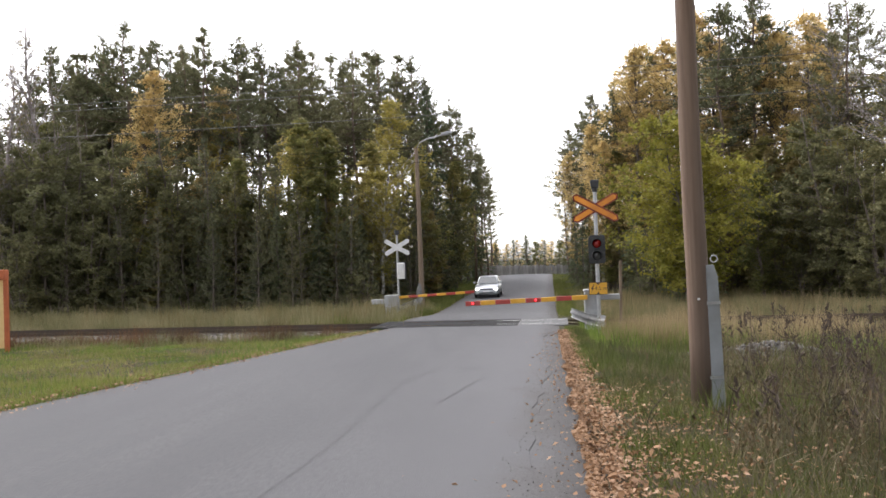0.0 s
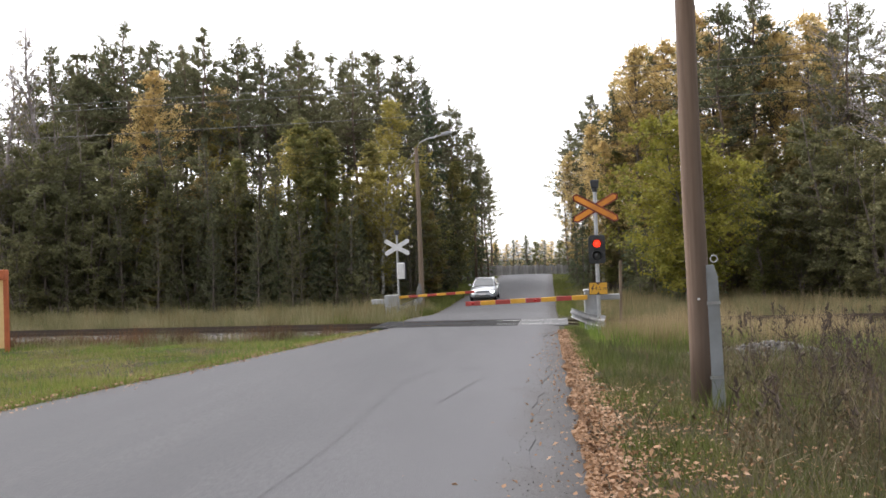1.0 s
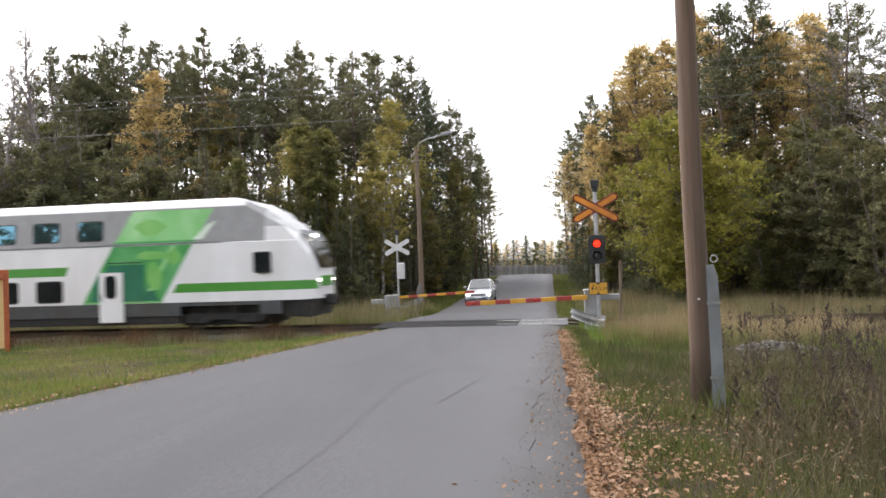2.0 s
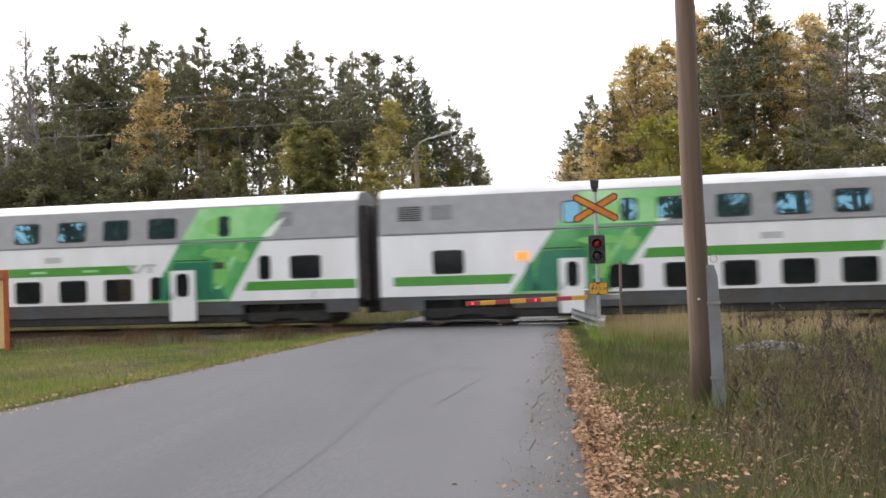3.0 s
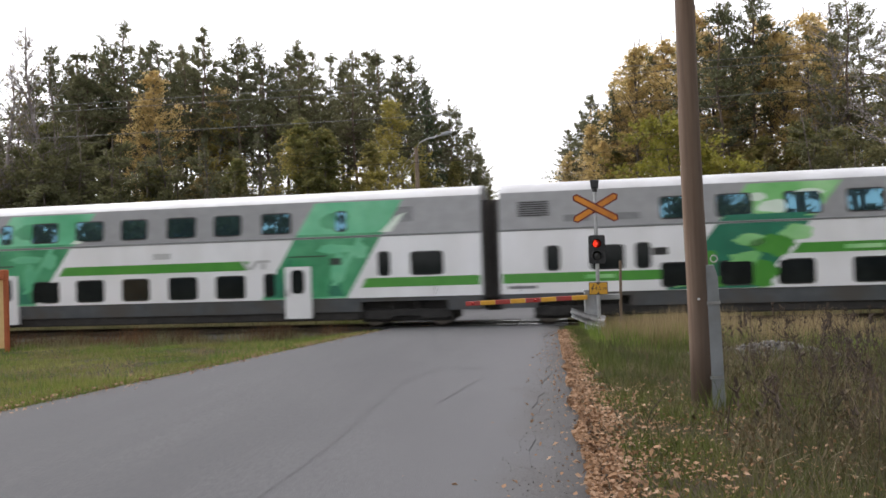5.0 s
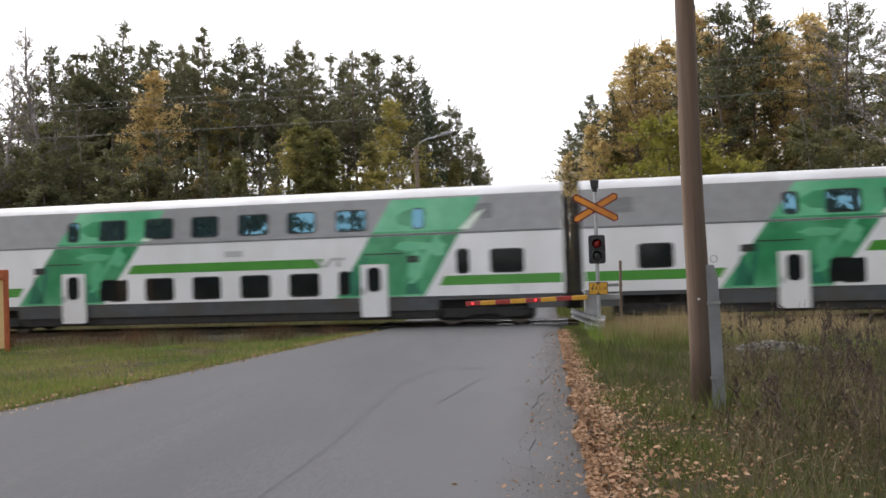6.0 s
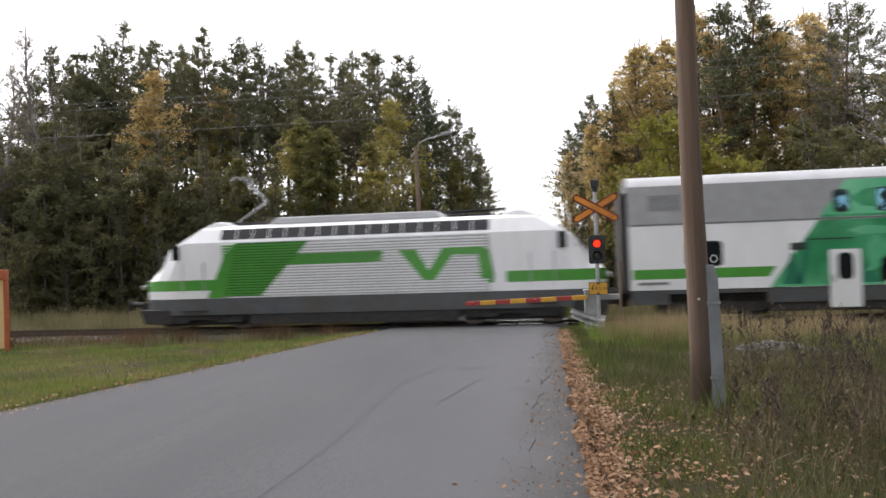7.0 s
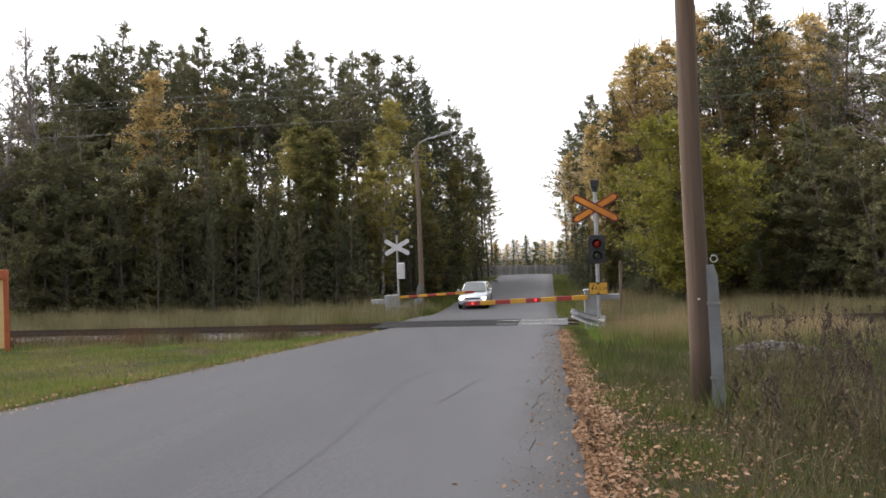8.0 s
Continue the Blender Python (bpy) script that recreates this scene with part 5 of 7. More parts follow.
        part("emblem_stroke", plate([(2.75, 1.72), (3.15, 1.72), (3.85, 2.62), (3.45, 2.82)], 0.06, 0.02, side, lambda q: 1.5), M_GREEN, emb)
        part("emblem_stroke", plate([(3.45, 2.82), (3.75, 2.86), (4.9, 2.86), (5.15, 2.7), (4.75, 2.58), (3.85, 2.6)], 0.064, 0.02, side, lambda q: 1.5), M_GREEN, emb)
        part("emblem_stroke", plate([(4.75, 2.6), (5.15, 2.72), (5.3, 1.74), (4.85, 1.74)], 0.068, 0.02, side, lambda q: 1.5), M_GREEN, emb)
        # dark vents along the roof edge
        for i in range(16):
            x = -L + 4.45 + i * 0.64
            part("roof_vent", plate([(x, 3.44), (x + 0.6, 3.44), (x + 0.6, 3.83), (x, 3.83)], 0.012, 0.02, side, loco_side), M_VENT, body)
        part("underfloor_box", box(bmesh.new(), -4.0, min(side * 1.0, side * 1.38), 0.2, 4.0, max(side * 1.0, side * 1.38), 0.66, 0.04), M_DARK, body)
    part("roof_hood", prism(bmesh.new(), [(-3.3, 3.98), (3.4, 3.98), (3.15, 4.24), (-2.95, 4.24)], -0.95, 0.95, 0.05), M_ROOF, body, "raised white roof equipment hood")
    for x in (-5.9, 5.9):
        bogie(loco, x, 0.55, 2.8)
    # pantographs: one raised, one folded
    pan = part("pantograph", box(bmesh.new(), -5.2, -0.55, 4.02, -3.6, 0.55, 4.12, 0.02), M_DARK, loco, "raised single-arm pantograph")
    bm = bmesh.new()
    tube(bm, [(-5.0, 0, 4.1), (-3.7, 0, 4.95)], 0.045, 8)
    part("lower_arm", bm, M_SILVER, pan)
    bm = bmesh.new()
    tube(bm, [(-3.7, 0, 4.95), (-4.6, -0.3, 5.86)], 0.025, 6)
    tube(bm, [(-3.7, 0, 4.95), (-4.6, 0.3, 5.86)], 0.025, 6)
    part("upper_arm", bm, M_SILVER, pan)
    bm = bmesh.new()
    for x in (-4.75, -4.45):
        tube(bm, [(x, -0.95, 5.7), (x, -0.6, 5.9), (x, 0.6, 5.9), (x, 0.95, 5.7)], 0.025, 6)
    part("collector_head", bm, M_LOUVRE, pan)
    fold = part("pantograph", box(bmesh.new(), 3.6, -0.55, 4.02, 5.2, 0.55, 4.1, 0.02), M_DARK, loco, "folded pantograph")
    bm = bmesh.new()
    for y in (-0.35, 0.0, 0.35):
        tube(bm, [(3.3, y, 4.2), (5.7, y, 4.26)], 0.03, 6)
    part("folded_arm", bm, M_DARK, fold)
    bm = bmesh.new()
    for x in (5.3, 5.65):
        tube(bm, [(x, -0.95, 4.12), (x, -0.6, 4.3), (x, 0.6, 4.3), (x, 0.95, 4.12)], 0.03, 6)
    part("collector_head", bm, M_DARK, fold)
    for i in range(4):
        bm = bmesh.new()
        tube(bm, [(-3.4 + i * 0.02, -0.7 + i * 0.45, 4.0), (-3.4, -0.7 + i * 0.45, 4.3)], [0.07, 0.05], 8)
        part("insulator", bm, M_BARK, body)
    return loco


train_cars = [
    (driving_trailer(), 27.5),
    (passenger_car("white and green double-deck carriage with dark green shield emblem", "shield"), 0.0),
    (passenger_car("white and green double-deck carriage with dark forest mural", "restaurant"), -26.4),
    (passenger_car("white and green double-deck carriage with pale forest mural", "plain"), -52.8),
    (passenger_car("white and green double-deck carriage coupled to the locomotive", "plain"), -79.2),
    (locomotive(), -102.1),
]


def train_at(t):
    """Metres along the track of the first passenger carriage's middle."""
    return -1.75 + 28.8 * (t - 3.5) + 0.35 * math.exp(-((t - 3.0) / 0.25) ** 2) + 0.5 * math.exp(-((t - 4.0) / 0.2) ** 2) - 0.45 * math.exp(-((t - 7.5) / 0.22) ** 2) + 0.75 * math.exp(-((t - 6.0) / 0.22) ** 2) + 0.15 * smooth_step(3.6, 4.4, t) - 0.35 * smooth_step(4.6, 6.4, t) - 0.4 * (1.0 - smooth_step(1.9, 2.8, t))


# ---------------------------------------------------------------- crossing equipment
M_ORANGE = material("orange_sign_paint", [(0.62, 0.21, 0.012), (0.72, 0.27, 0.02)], 6, 0.45, stains=(0.5, 0.17, 0.02), stain_scale=3)
M_SIGN_YELLOW = material("yellow_sign_paint", [(0.52, 0.27, 0.02), (0.62, 0.33, 0.028)], 6, 0.5)
M_RED = material("red_barrier_paint", [(0.3, 0.03, 0.022), (0.38, 0.04, 0.03)], 6, 0.5, stains=(0.24, 0.035, 0.028), stain_scale=3)
M_SIGN_RED = material("dark_red_border", [(0.13, 0.018, 0.01), (0.2, 0.028, 0.014)], 6, 0.5)
M_BLACK = material("black_signal_paint", [(0.012, 0.013, 0.015), (0.025, 0.026, 0.028)], 6, 0.45)
M_BACK = material("bare_aluminium_back", [(0.5, 0.5, 0.5), (0.62, 0.62, 0.62)], 6, 0.5, 0.3)
M_CABINET = material("grey_cabinet_steel", [(0.27, 0.28, 0.29), (0.36, 0.37, 0.38)], 5, 0.55, stains=(0.24, 0.24, 0.23), stain_scale=2)
M_RED_LAMP = material("lit_red_lamp", [(0.9, 0.03, 0.012), (1.0, 0.05, 0.02)], 30, 0.3, emit=0.55)
M_RED_SPOT = material("lit_red_spot", [(1.0, 0.02, 0.03), (1.0, 0.035, 0.045)], 30, 0.3, emit=1.1)
M_RED_DULL = material("unlit_red_lens", [(0.2, 0.01, 0.008), (0.28, 0.015, 0.012)], 30, 0.25)
M_DARK_LENS = material("unlit_dark_lens", [(0.03, 0.032, 0.035), (0.05, 0.052, 0.055)], 30, 0.2)
M_POLE = material("weathered_pole_wood", [(0.085, 0.055, 0.038), (0.15, 0.1, 0.07), (0.2, 0.14, 0.1)], 5, 0.9, bump=0.6, bump_scale=10, stretch=(3, 3, 0.12), stains=(0.1, 0.072, 0.055), stain_scale=1.2)
M_LAMP_WOOD = material("pale_lamp_post_wood", [(0.14, 0.1, 0.07), (0.22, 0.165, 0.12)], 5, 0.9, bump=0.4, stretch=(3, 3, 0.15))
M_COVER = material("blue_grey_cable_cover", [(0.2, 0.22, 0.24), (0.27, 0.29, 0.31)], 4, 0.6, stains=(0.17, 0.18, 0.185), stain_scale=2.5)
M_BOARD_RED = material("rust_red_board", [(0.32, 0.075, 0.025), (0.42, 0.11, 0.035)], 6, 0.6)
M_BOARD_YELLOW = material("cream_yellow_board", [(0.6, 0.4, 0.17), (0.68, 0.48, 0.22)], 6, 0.6)
M_FENCE = material("grey_fence_boards", [(0.2, 0.195, 0.185), (0.32, 0.31, 0.3)], 3, 0.9, vary="object", stretch=(1, 1, 0.3))
M_COPPER = material("sooty_contact_wire", [(0.03, 0.027, 0.025), (0.05, 0.045, 0.04)], 3, 0.85, spec=0.1)
M_WIRE = material("grey_line_wire", [(0.1, 0.1, 0.1), (0.16, 0.16, 0.16)], 3, 0.5, 0.5)
BLINKERS = []


def facing(x, y, z, turn=0.0):
    """Upright gear whose front (-y) looks down the road."""
    return pose(x, y, z, 0, 0, -math.degrees(math.atan(LEAN)) + turn)


def saltire(mast, z, front, border, back_side=False):
    for sgn in (-1, 1):
        m = pose(0, 0, z, 0, sgn * 29.5, 0)
        y0 = -0.075 - (0.012 if sgn > 0 else 0.0)
        tips = [(-0.72, 0.0), (-0.64, -0.11), (0.64, -0.11), (0.72, 0.0), (0.64, 0.11), (-0.64, 0.11)]
        arm = part("sign_arm", prism(bmesh.new(), tips, y0, y0 + 0.01), border, mast, "crossing sign arm", at=m)
        inner = [(x * 0.95, q * 0.62) for x, q in tips]
        part("sign_face", prism(bmesh.new(), inner, y0 - 0.003 if not back_side else y0 + 0.01, y0 if not back_side else y0 + 0.013), front, arm)
        if back_side:
            part("sign_back", prism(bmesh.new(), inner, y0 - 0.004, y0), M_BACK, arm)


def flasher(parent, x, y, z, r, lamp, phase, long_on, name):
    """A lamp with a turning dull shell added round it; the shell shows or hides the glow to imitate flashing."""
    bm = bmesh.new()
    bmesh.ops.create_uvsphere(bm, u_segments=16, v_segments=10, radius=r * 0.86)
    bulb = part(name, bm, lamp, parent, "red warning lamp", True, at=Matrix.Translation((x, y, z)))
    bm = bmesh.new()
    bmesh.ops.create_uvsphere(bm, u_segments=24, v_segments=12, radius=r)
    bmesh.ops.delete(bm, geom=[v for v in bm.verts if v.co.y > 0.25 * r], context="VERTS")
    sh = part("blink_shell", bm, M_RED_DULL, parent, "added dull red shell that turns to blink the lamp", True, at=Matrix.Translation((x, y, z)))
    BLINKERS.append((sh, (x, y, z), phase, long_on))


def guard_rail(points, label):
    rail = thing("guard_rail", label, "guard rail", Matrix(), "short guard rails at the crossing")
    prof = [(0, -0.15), (0.045, -0.12), (0.045, -0.06), (0, -0.02), (0, 0.02), (0.045, 0.06), (0.045, 0.12), (0, 0.15)]
    bm = bmesh.new()
    rows = []
    for i, p in enumerate(points):
        p = Vector(p)
        d = (Vector(points[min(i + 1, len(points) - 1)]) - Vector(points[max(i - 1, 0)])).normalized()
        n = Vector((-d.y, d.x, 0)).normalized()
        rows.append([bm.verts.new(p + n * a + Vector((0, 0, b))) for a, b in prof])
    for a, b in zip(rows, rows[1:]):
        for i in range(len(prof) - 1):
            bm.faces.new((a[i], a[i + 1], b[i + 1], b[i]))
    bmesh.ops.solidify(bm, geom=bm.faces, thickness=0.006)
    part("beam", bm, M_SILVER, rail, "galvanised corrugated beam", True)
    for p in points[-2:-1]:
        g = ground_z(p[0], p[1])
        part("post", box(bmesh.new(), p[0] + 0.02, p[1] - 0.05, g - 0.1, p[0] + 0.12, p[1] + 0.05, p[2] + 0.12, 0.01), M_SILVER, rail)
    return rail


def text_part(words, size, mat, parent, at):
    cu = bpy.data.curves.new("lettering", "FONT")
    cu.body, cu.size, cu.extrude, cu.align_x, cu.align_y = words, size, 0.001, "CENTER", "CENTER"
    tmp = bpy.data.objects.new("lettering", cu)
    me = bpy.data.meshes.new_from_object(tmp)
    bpy.data.objects.remove(tmp)
    me.materials.append(mat)
    return part("lettering", me, None, parent, at=at)


def barrier_arm(mast, length, at, lamps, first_red):
    n = 8
    step = length / n
    arm = part("boom", box(bmesh.new(), -length, -0.018, -0.055, 0.0, 0.018, 0.055, 0.012), M_SILVER, mast, "lowered barrier boom in red and yellow", at=at)
    for i in range(n):
        x1 = -i * step
        part("boom_field", box(bmesh.new(), x1 - step + 0.003, -0.03, -0.064, x1 - 0.003, 0.03, 0.064, 0.012), M_RED if (i % 2) == (1 if first_red else 0) else M_SIGN_YELLOW, arm)
    for x in lamps:
        part("lamp_housing", box(bmesh.new(), x - 0.06, 0.03, -0.06, x + 0.06, 0.07, 0.06, 0.01), M_BLACK, arm)
    return arm


def near_barrier():
    base = 0.16
    mast = thing("level_crossing_signal", "level crossing signal mast with orange saltire, red lamps and lowered barrier", "crossing signal", facing(4.33, 21.5, base))
    bm = bmesh.new()
    tube(bm, [(0, 0, -0.1), (0, 0, 4.1)], 0.055, 14)
    part("post", bm, M_SILVER, mast, "galvanised steel post")
    part("bell", prism(bmesh.new(), [(-0.1, 4.12), (0.1, 4.12), (0.12, 4.36), (-0.12, 4.36)], -0.1, 0.1, 0.03), M_BLACK, mast, "black warning bell")
    bm = bmesh.new()
    tube(bm, [(0, 0, 4.02), (0, 0, 4.14)], 0.075, 12)
    part("bell_bracket", bm, M_BLACK, mast)
    saltire(mast, 3.57, M_ORANGE, M_SIGN_RED)
    head = part("signal_head", prism(bmesh.new(), rounded(-0.23, 2.0, 0.23, 2.8, 0.06, 3), -0.14, -0.07, 0.01), M_BLACK, mast, "black signal head with two lamps")
    part("lamp_box", box(bmesh.new(), -0.16, -0.07, 2.06, 0.16, 0.1, 2.74, 0.03), M_BLACK, head)
    for z in (2.56, 2.23):
        bm = bmesh.new()
        ring = 20
        rows = []
        for yy, r in ((-0.14, 0.15), (-0.2, 0.15), (-0.2, 0.135), (-0.14, 0.13)):
            rows.append([bm.verts.new((math.cos(2 * math.pi * k / ring) * r, yy - (0.11 if yy < -0.15 and math.sin(2 * math.pi * k / ring) > -0.2 else 0.0), z + math.sin(2 * math.pi * k / ring) * r)) for k in range(ring)])
        for a, b in zip(rows, rows[1:]):
            for k in range(ring):
                bm.faces.new((a[k], a[(k + 1) % ring], b[(k + 1) % ring], b[k]))
        part("lamp_hood", bm, M_BLACK, head)
    bm = bmesh.new()
    bmesh.ops.create_uvsphere(bm, u_segments=16, v_segments=10, radius=0.125)
    bmesh.ops.scale(bm, verts=bm.verts, vec=(1, 0.35, 1))
    part("dark_lens", bm, M_DARK_LENS, head, "unlit dark lens", True, at=Matrix.Translation((0, -0.14, 2.23)))
    flasher(mast, 0, -0.12, 2.56, 0.125, M_RED_LAMP, 0, True, "red_lamp")
    board = part("height_sign", prism(bmesh.new(), rounded(-0.26, 1.13, 0.26, 1.48, 0.02, 2), -0.1, -0.09), M_BLACK, mast, "yellow height limit sign with black writing")
    part("sign_face", prism(bmesh.new(), rounded(-0.245, 1.145, 0.245, 1.465, 0.015, 2), -0.104, -0.1), M_SIGN_YELLOW, board)
    text_part("4,5 m", 0.15, M_BLACK, board, pose(0.07, -0.1055, 1.305, 90, 0, 0))
    part("lightning_mark", prism(bmesh.new(), [(-0.13, 1.42), (-0.2, 1.29), (-0.165, 1.29), (-0.2, 1.19), (-0.12, 1.32), (-0.155, 1.32), (-0.1, 1.41)], -0.107, -0.1), M_BLACK, board)
    for z, d in ((1.46, -1), (1.15, 1)):
        part("triangle_mark", prism(bmesh.new(), [(-0.06, z), (0.06, z), (0.0, z + d * 0.06)], -0.107, -0.1), M_BLACK, board)
    drive = part("barrier_drive", prism(bmesh.new(), rounded(-0.38, -0.1, 0.02, 1.22, 0.04, 2), 0.1, 0.55, 0.02), M_CABINET, mast, "grey barrier drive cabinet")
    part("drive_lid", prism(bmesh.new(), [(-0.4, 1.22), (0.04, 1.22), (0.02, 1.27), (-0.38, 1.27)], 0.08, 0.57), M_CABINET, drive)
    part("counterweight", box(bmesh.new(), 0.06, 0.28, 0.96, 0.62, 0.4, 1.12, 0.02), M_CABINET, mast, "grey counterweight arm")
    arm_at = pose(-0.3, 0.05, 1.06, 0, -1.9, -3.0)
    arm = barrier_arm(mast, 3.5, arm_at, (-3.28, -1.46), True)
    for i, x in enumerate((-3.28, -1.46)):
        p = arm_at @ Vector((x, -0.05, 0.0))
        flasher(mast, p.x, p.y, p.z, 0.038, M_RED_SPOT, 1, False, "boom_lamp")
    return mast


def far_barrier():
    x, y = -2.28, 38.0
    g = ground_z(x, y)
    mast = thing("level_crossing_signal", "far level crossing signal mast seen from behind with lowered barrier", "crossing signal", pose(x, y, g, 0, 0, -6))
    bm = bmesh.new()
    tube(bm, [(0, 0, -0.1), (0, 0, 3.8 - g)], 0.055, 12)
    part("post", bm, M_SILVER, mast, "galvanised steel post")
    bm = bmesh.new()
    tube(bm, [(0, 0, 3.75 - g), (0, 0, 3.8 - g), (0, 0, 3.98 - g)], [0.07, 0.12, 0.12], 12)
    part("bell", bm, M_BLACK, mast, "black warning bell")
    saltire(mast, 3.13 - g, M_ORANGE, M_BACK, True)
    part("signal_head_back", box(bmesh.new(), -0.02, -0.2, 1.55 - g, 0.36, 0.05, 2.35 - g, 0.05), M_BACK, mast, "pale grey back of the signal head")
    part("signal_shield", box(bmesh.new(), -0.12, 0.05, 1.5 - g, 0.42, 0.08, 2.4 - g, 0.01), M_BLACK, mast)
    part("barrier_drive", prism(bmesh.new(), rounded(-0.62, -0.1, 0.05, 0.78 - g, 0.05, 2), -0.6, -0.12, 0.02), M_CABINET, mast, "grey barrier drive cabinet")
    part("counterweight", box(bmesh.new(), -1.3, -0.45, 0.34 - g, -0.62, -0.25, 0.58 - g, 0.03), M_CABINET, mast, "grey counterweight block")
    barrier_arm(mast, 3.75, pose(0.04, -0.1, 0.64 - g, 0, 2.6, 180), (), True)
    return mast


near_barrier()
far_barrier()
guard_rail([(3.98, 24.3, 0.62), (3.94, 22.6, 0.64), (3.9, 21.2, 0.66), (3.9, 20.5, 0.68), (3.97, 20.0, 0.69), (4.1, 19.7, 0.69)], "short galvanised guard rail curving beside the signal")
guard_rail([(-2.25, 36.6, 0.16), (-2.0, 38.0, 0.2), (-1.6, 40.0, 0.26), (-1.2, 42.0, 0.32)], "short galvanised guard rail beyond the track")


# ---------------------------------------------------------------- poles and wires
def utility_pole():
    pole = thing("utility_pole", "weathered brown wooden utility pole with grey cable cover", "utility pole", pose(2.6, 7.8, 0.75, 0, -0.6, 0))
    bm = bmesh.new()
    tube(bm, [(0.008 * math.sin(i * 1.3), 0, i * 0.7) for i in range(14)], [0.118 - 0.0036 * i for i in range(14)], 20)
    part("shaft", bm, M_POLE, pole, "cracked wooden shaft", True)
    bm = bmesh.new()
    prism(bm, [(0.06, 0.0), (0.2, 0.0), (0.19, 0.75), (0.18, 1.38), (0.145, 1.5), (0.06, 1.5)], -0.1, 0.05, 0.01)
    cover = part("cable_cover", bm, M_COVER, pole, "blue-grey steel cable cover")
    for z in (0.35, 1.1):
        part("strap", box(bmesh.new(), 0.05, -0.106, z, 0.19, 0.04, z + 0.03), M_SILVER, cover)
    bm = bmesh.new()
    pts = [(0.145 + 0.035 * math.cos(a), -0.1, 1.56 + 0.035 * math.sin(a)) for a in [2 * math.pi * k / 16 for k in range(17)]]
    tube(bm, pts, 0.007, 6)
    part("ring", bm, M_BACK, pole, "small pale steel ring")
    bm = bmesh.new()
    tube(bm, [(-0.03, -0.12, 1.16), (-0.03, -0.105, 1.16)], 0.012, 8)
    part("nail", bm, M_BACK, pole)


def street_lamp():
    g = ground_z(-1.35, 46)
    lamp = thing("street_lamp", "tall wooden street lamp with steel arm", "street lamp", pose(-1.35, 46, g, 0, 0, 0))
    top = 9.25 - g
    bm = bmesh.new()
    tube(bm, [(0, 0, -0.2), (-0.03, 0, top * 0.5), (-0.07, 0, top)], [0.16, 0.135, 0.11], 12)
    part("shaft", bm, M_LAMP_WOOD, lamp, "pale wooden shaft")
    bm = bmesh.new()
    tube(bm, [(-0.15, -0.15, -0.2), (-0.15, -0.15, 1.2), (-0.13, -0.1, 1.6)], [0.2, 0.17, 0.08], 10)
    part("footing", bm, M_CONCRETE, lamp, "pale concrete footing")
    bm = bmesh.new()
    tube(bm, [(0.02, 0, top - 1.0), (-0.02, 0, top), (0.13, 0, top + 0.3), (0.55, 0, top + 0.52), (1.6, 0, top + 0.75)], 0.045, 8)
    part("arm", bm, M_CABINET, lamp, "bent steel arm")
    part("lamp_head", prism(bmesh.new(), [(1.45, top + 0.68), (2.1, top + 0.8), (2.15, top + 0.87), (1.95, top + 0.96), (1.5, top + 0.84)], -0.16, 0.16, 0.03), M_CABINET, lamp, "grey lamp head")


def far_post():
    g = ground_z(4.1, 75)
    post = thing("telephone_pole", "slim grey-brown wooden pole beside the far road", "pole", pose(4.1 - 0.9, 75, g))
    bm = bmesh.new()
    tube(bm, [(0, 0, -0.2), (0, 0, 4), (0, 0, 7.6)], [0.13, 0.11, 0.09], 10)
    part("shaft", bm, M_POLE, post, "", True)


def stake():
    g = ground_z(5.05, 22)
    st = thing("wooden_stake", "thin grey wooden stake standing in dry grass", "stake", pose(5.05, 22, g, 1, 1, 0))
    part("shaft", box(bmesh.new(), -0.035, -0.035, -0.1, 0.035, 0.035, 2.15, 0.008), M_LAMP_WOOD, st)


def wires():
    for i, (z, r, sag) in enumerate(((9.38, 0.011, 0.5), (9.12, 0.011, 0.5), (8.05, 0.011, 0.5), (6.78, 0.007, 0.35), (6.08, 0.009, 0.0))):
        name, label = (("overhead_line", "thin dark overhead line along the railway"), ("contact_wire", "thin railway contact wire with droppers"))[i > 2]
        ob = thing(name, label, "wire", track_pose(0, 0 if i > 2 else 0.0, 0), "wires along the railway")
        bm = bmesh.new()
        pts = []
        for k in range(-24, 25):
            s = k * 5.0
            f = ((s + 30.0) / 60.0) % 1.0
            pts.append((s, 0, z + 0.1 - sag * 4 * f * (1 - f) * 0.4))
        tube(bm, pts, r, 5)
        part("wire", bm, M_COPPER if i > 2 else M_WIRE, ob)
        if i == 4:
            for k in range(-12, 13):
                bm = bmesh.new()
                tube(bm, [(k * 7.0 + 3.9, 0, z + 0.1), (k * 7.0 + 3.9, 0, 6.78 - 0.03)], 0.004, 4)
                part("dropper", bm, M_COPPER, ob)


def notice_board():
    g = ground_z(-14.9, 25)
    bd = thing("notice_board", "rust-red framed board with cream yellow panel", "board", pose(-14.9, 25, g, 0, 0, 0))
    for x in (0.42, -1.5):
        part("post", box(bmesh.new(), x + 0.06, -0.06, -0.2, x + 0.19, 0.06, 2.42, 0.015), M_BOARD_RED, bd)
    part("panel", box(bmesh.new(), -1.38, -0.03, 0.15, 0.475, 0.03, 2.38), M_BOARD_YELLOW, bd, "cream yellow panel")
    part("cap", box(bmesh.new(), -1.62, -0.14, 2.38, 0.58, 0.14, 2.72, 0.03), M_BOARD_RED, bd, "rust-red cap")


utility_pole()
street_lamp()
far_post()
stake()
wires()
notice_board()


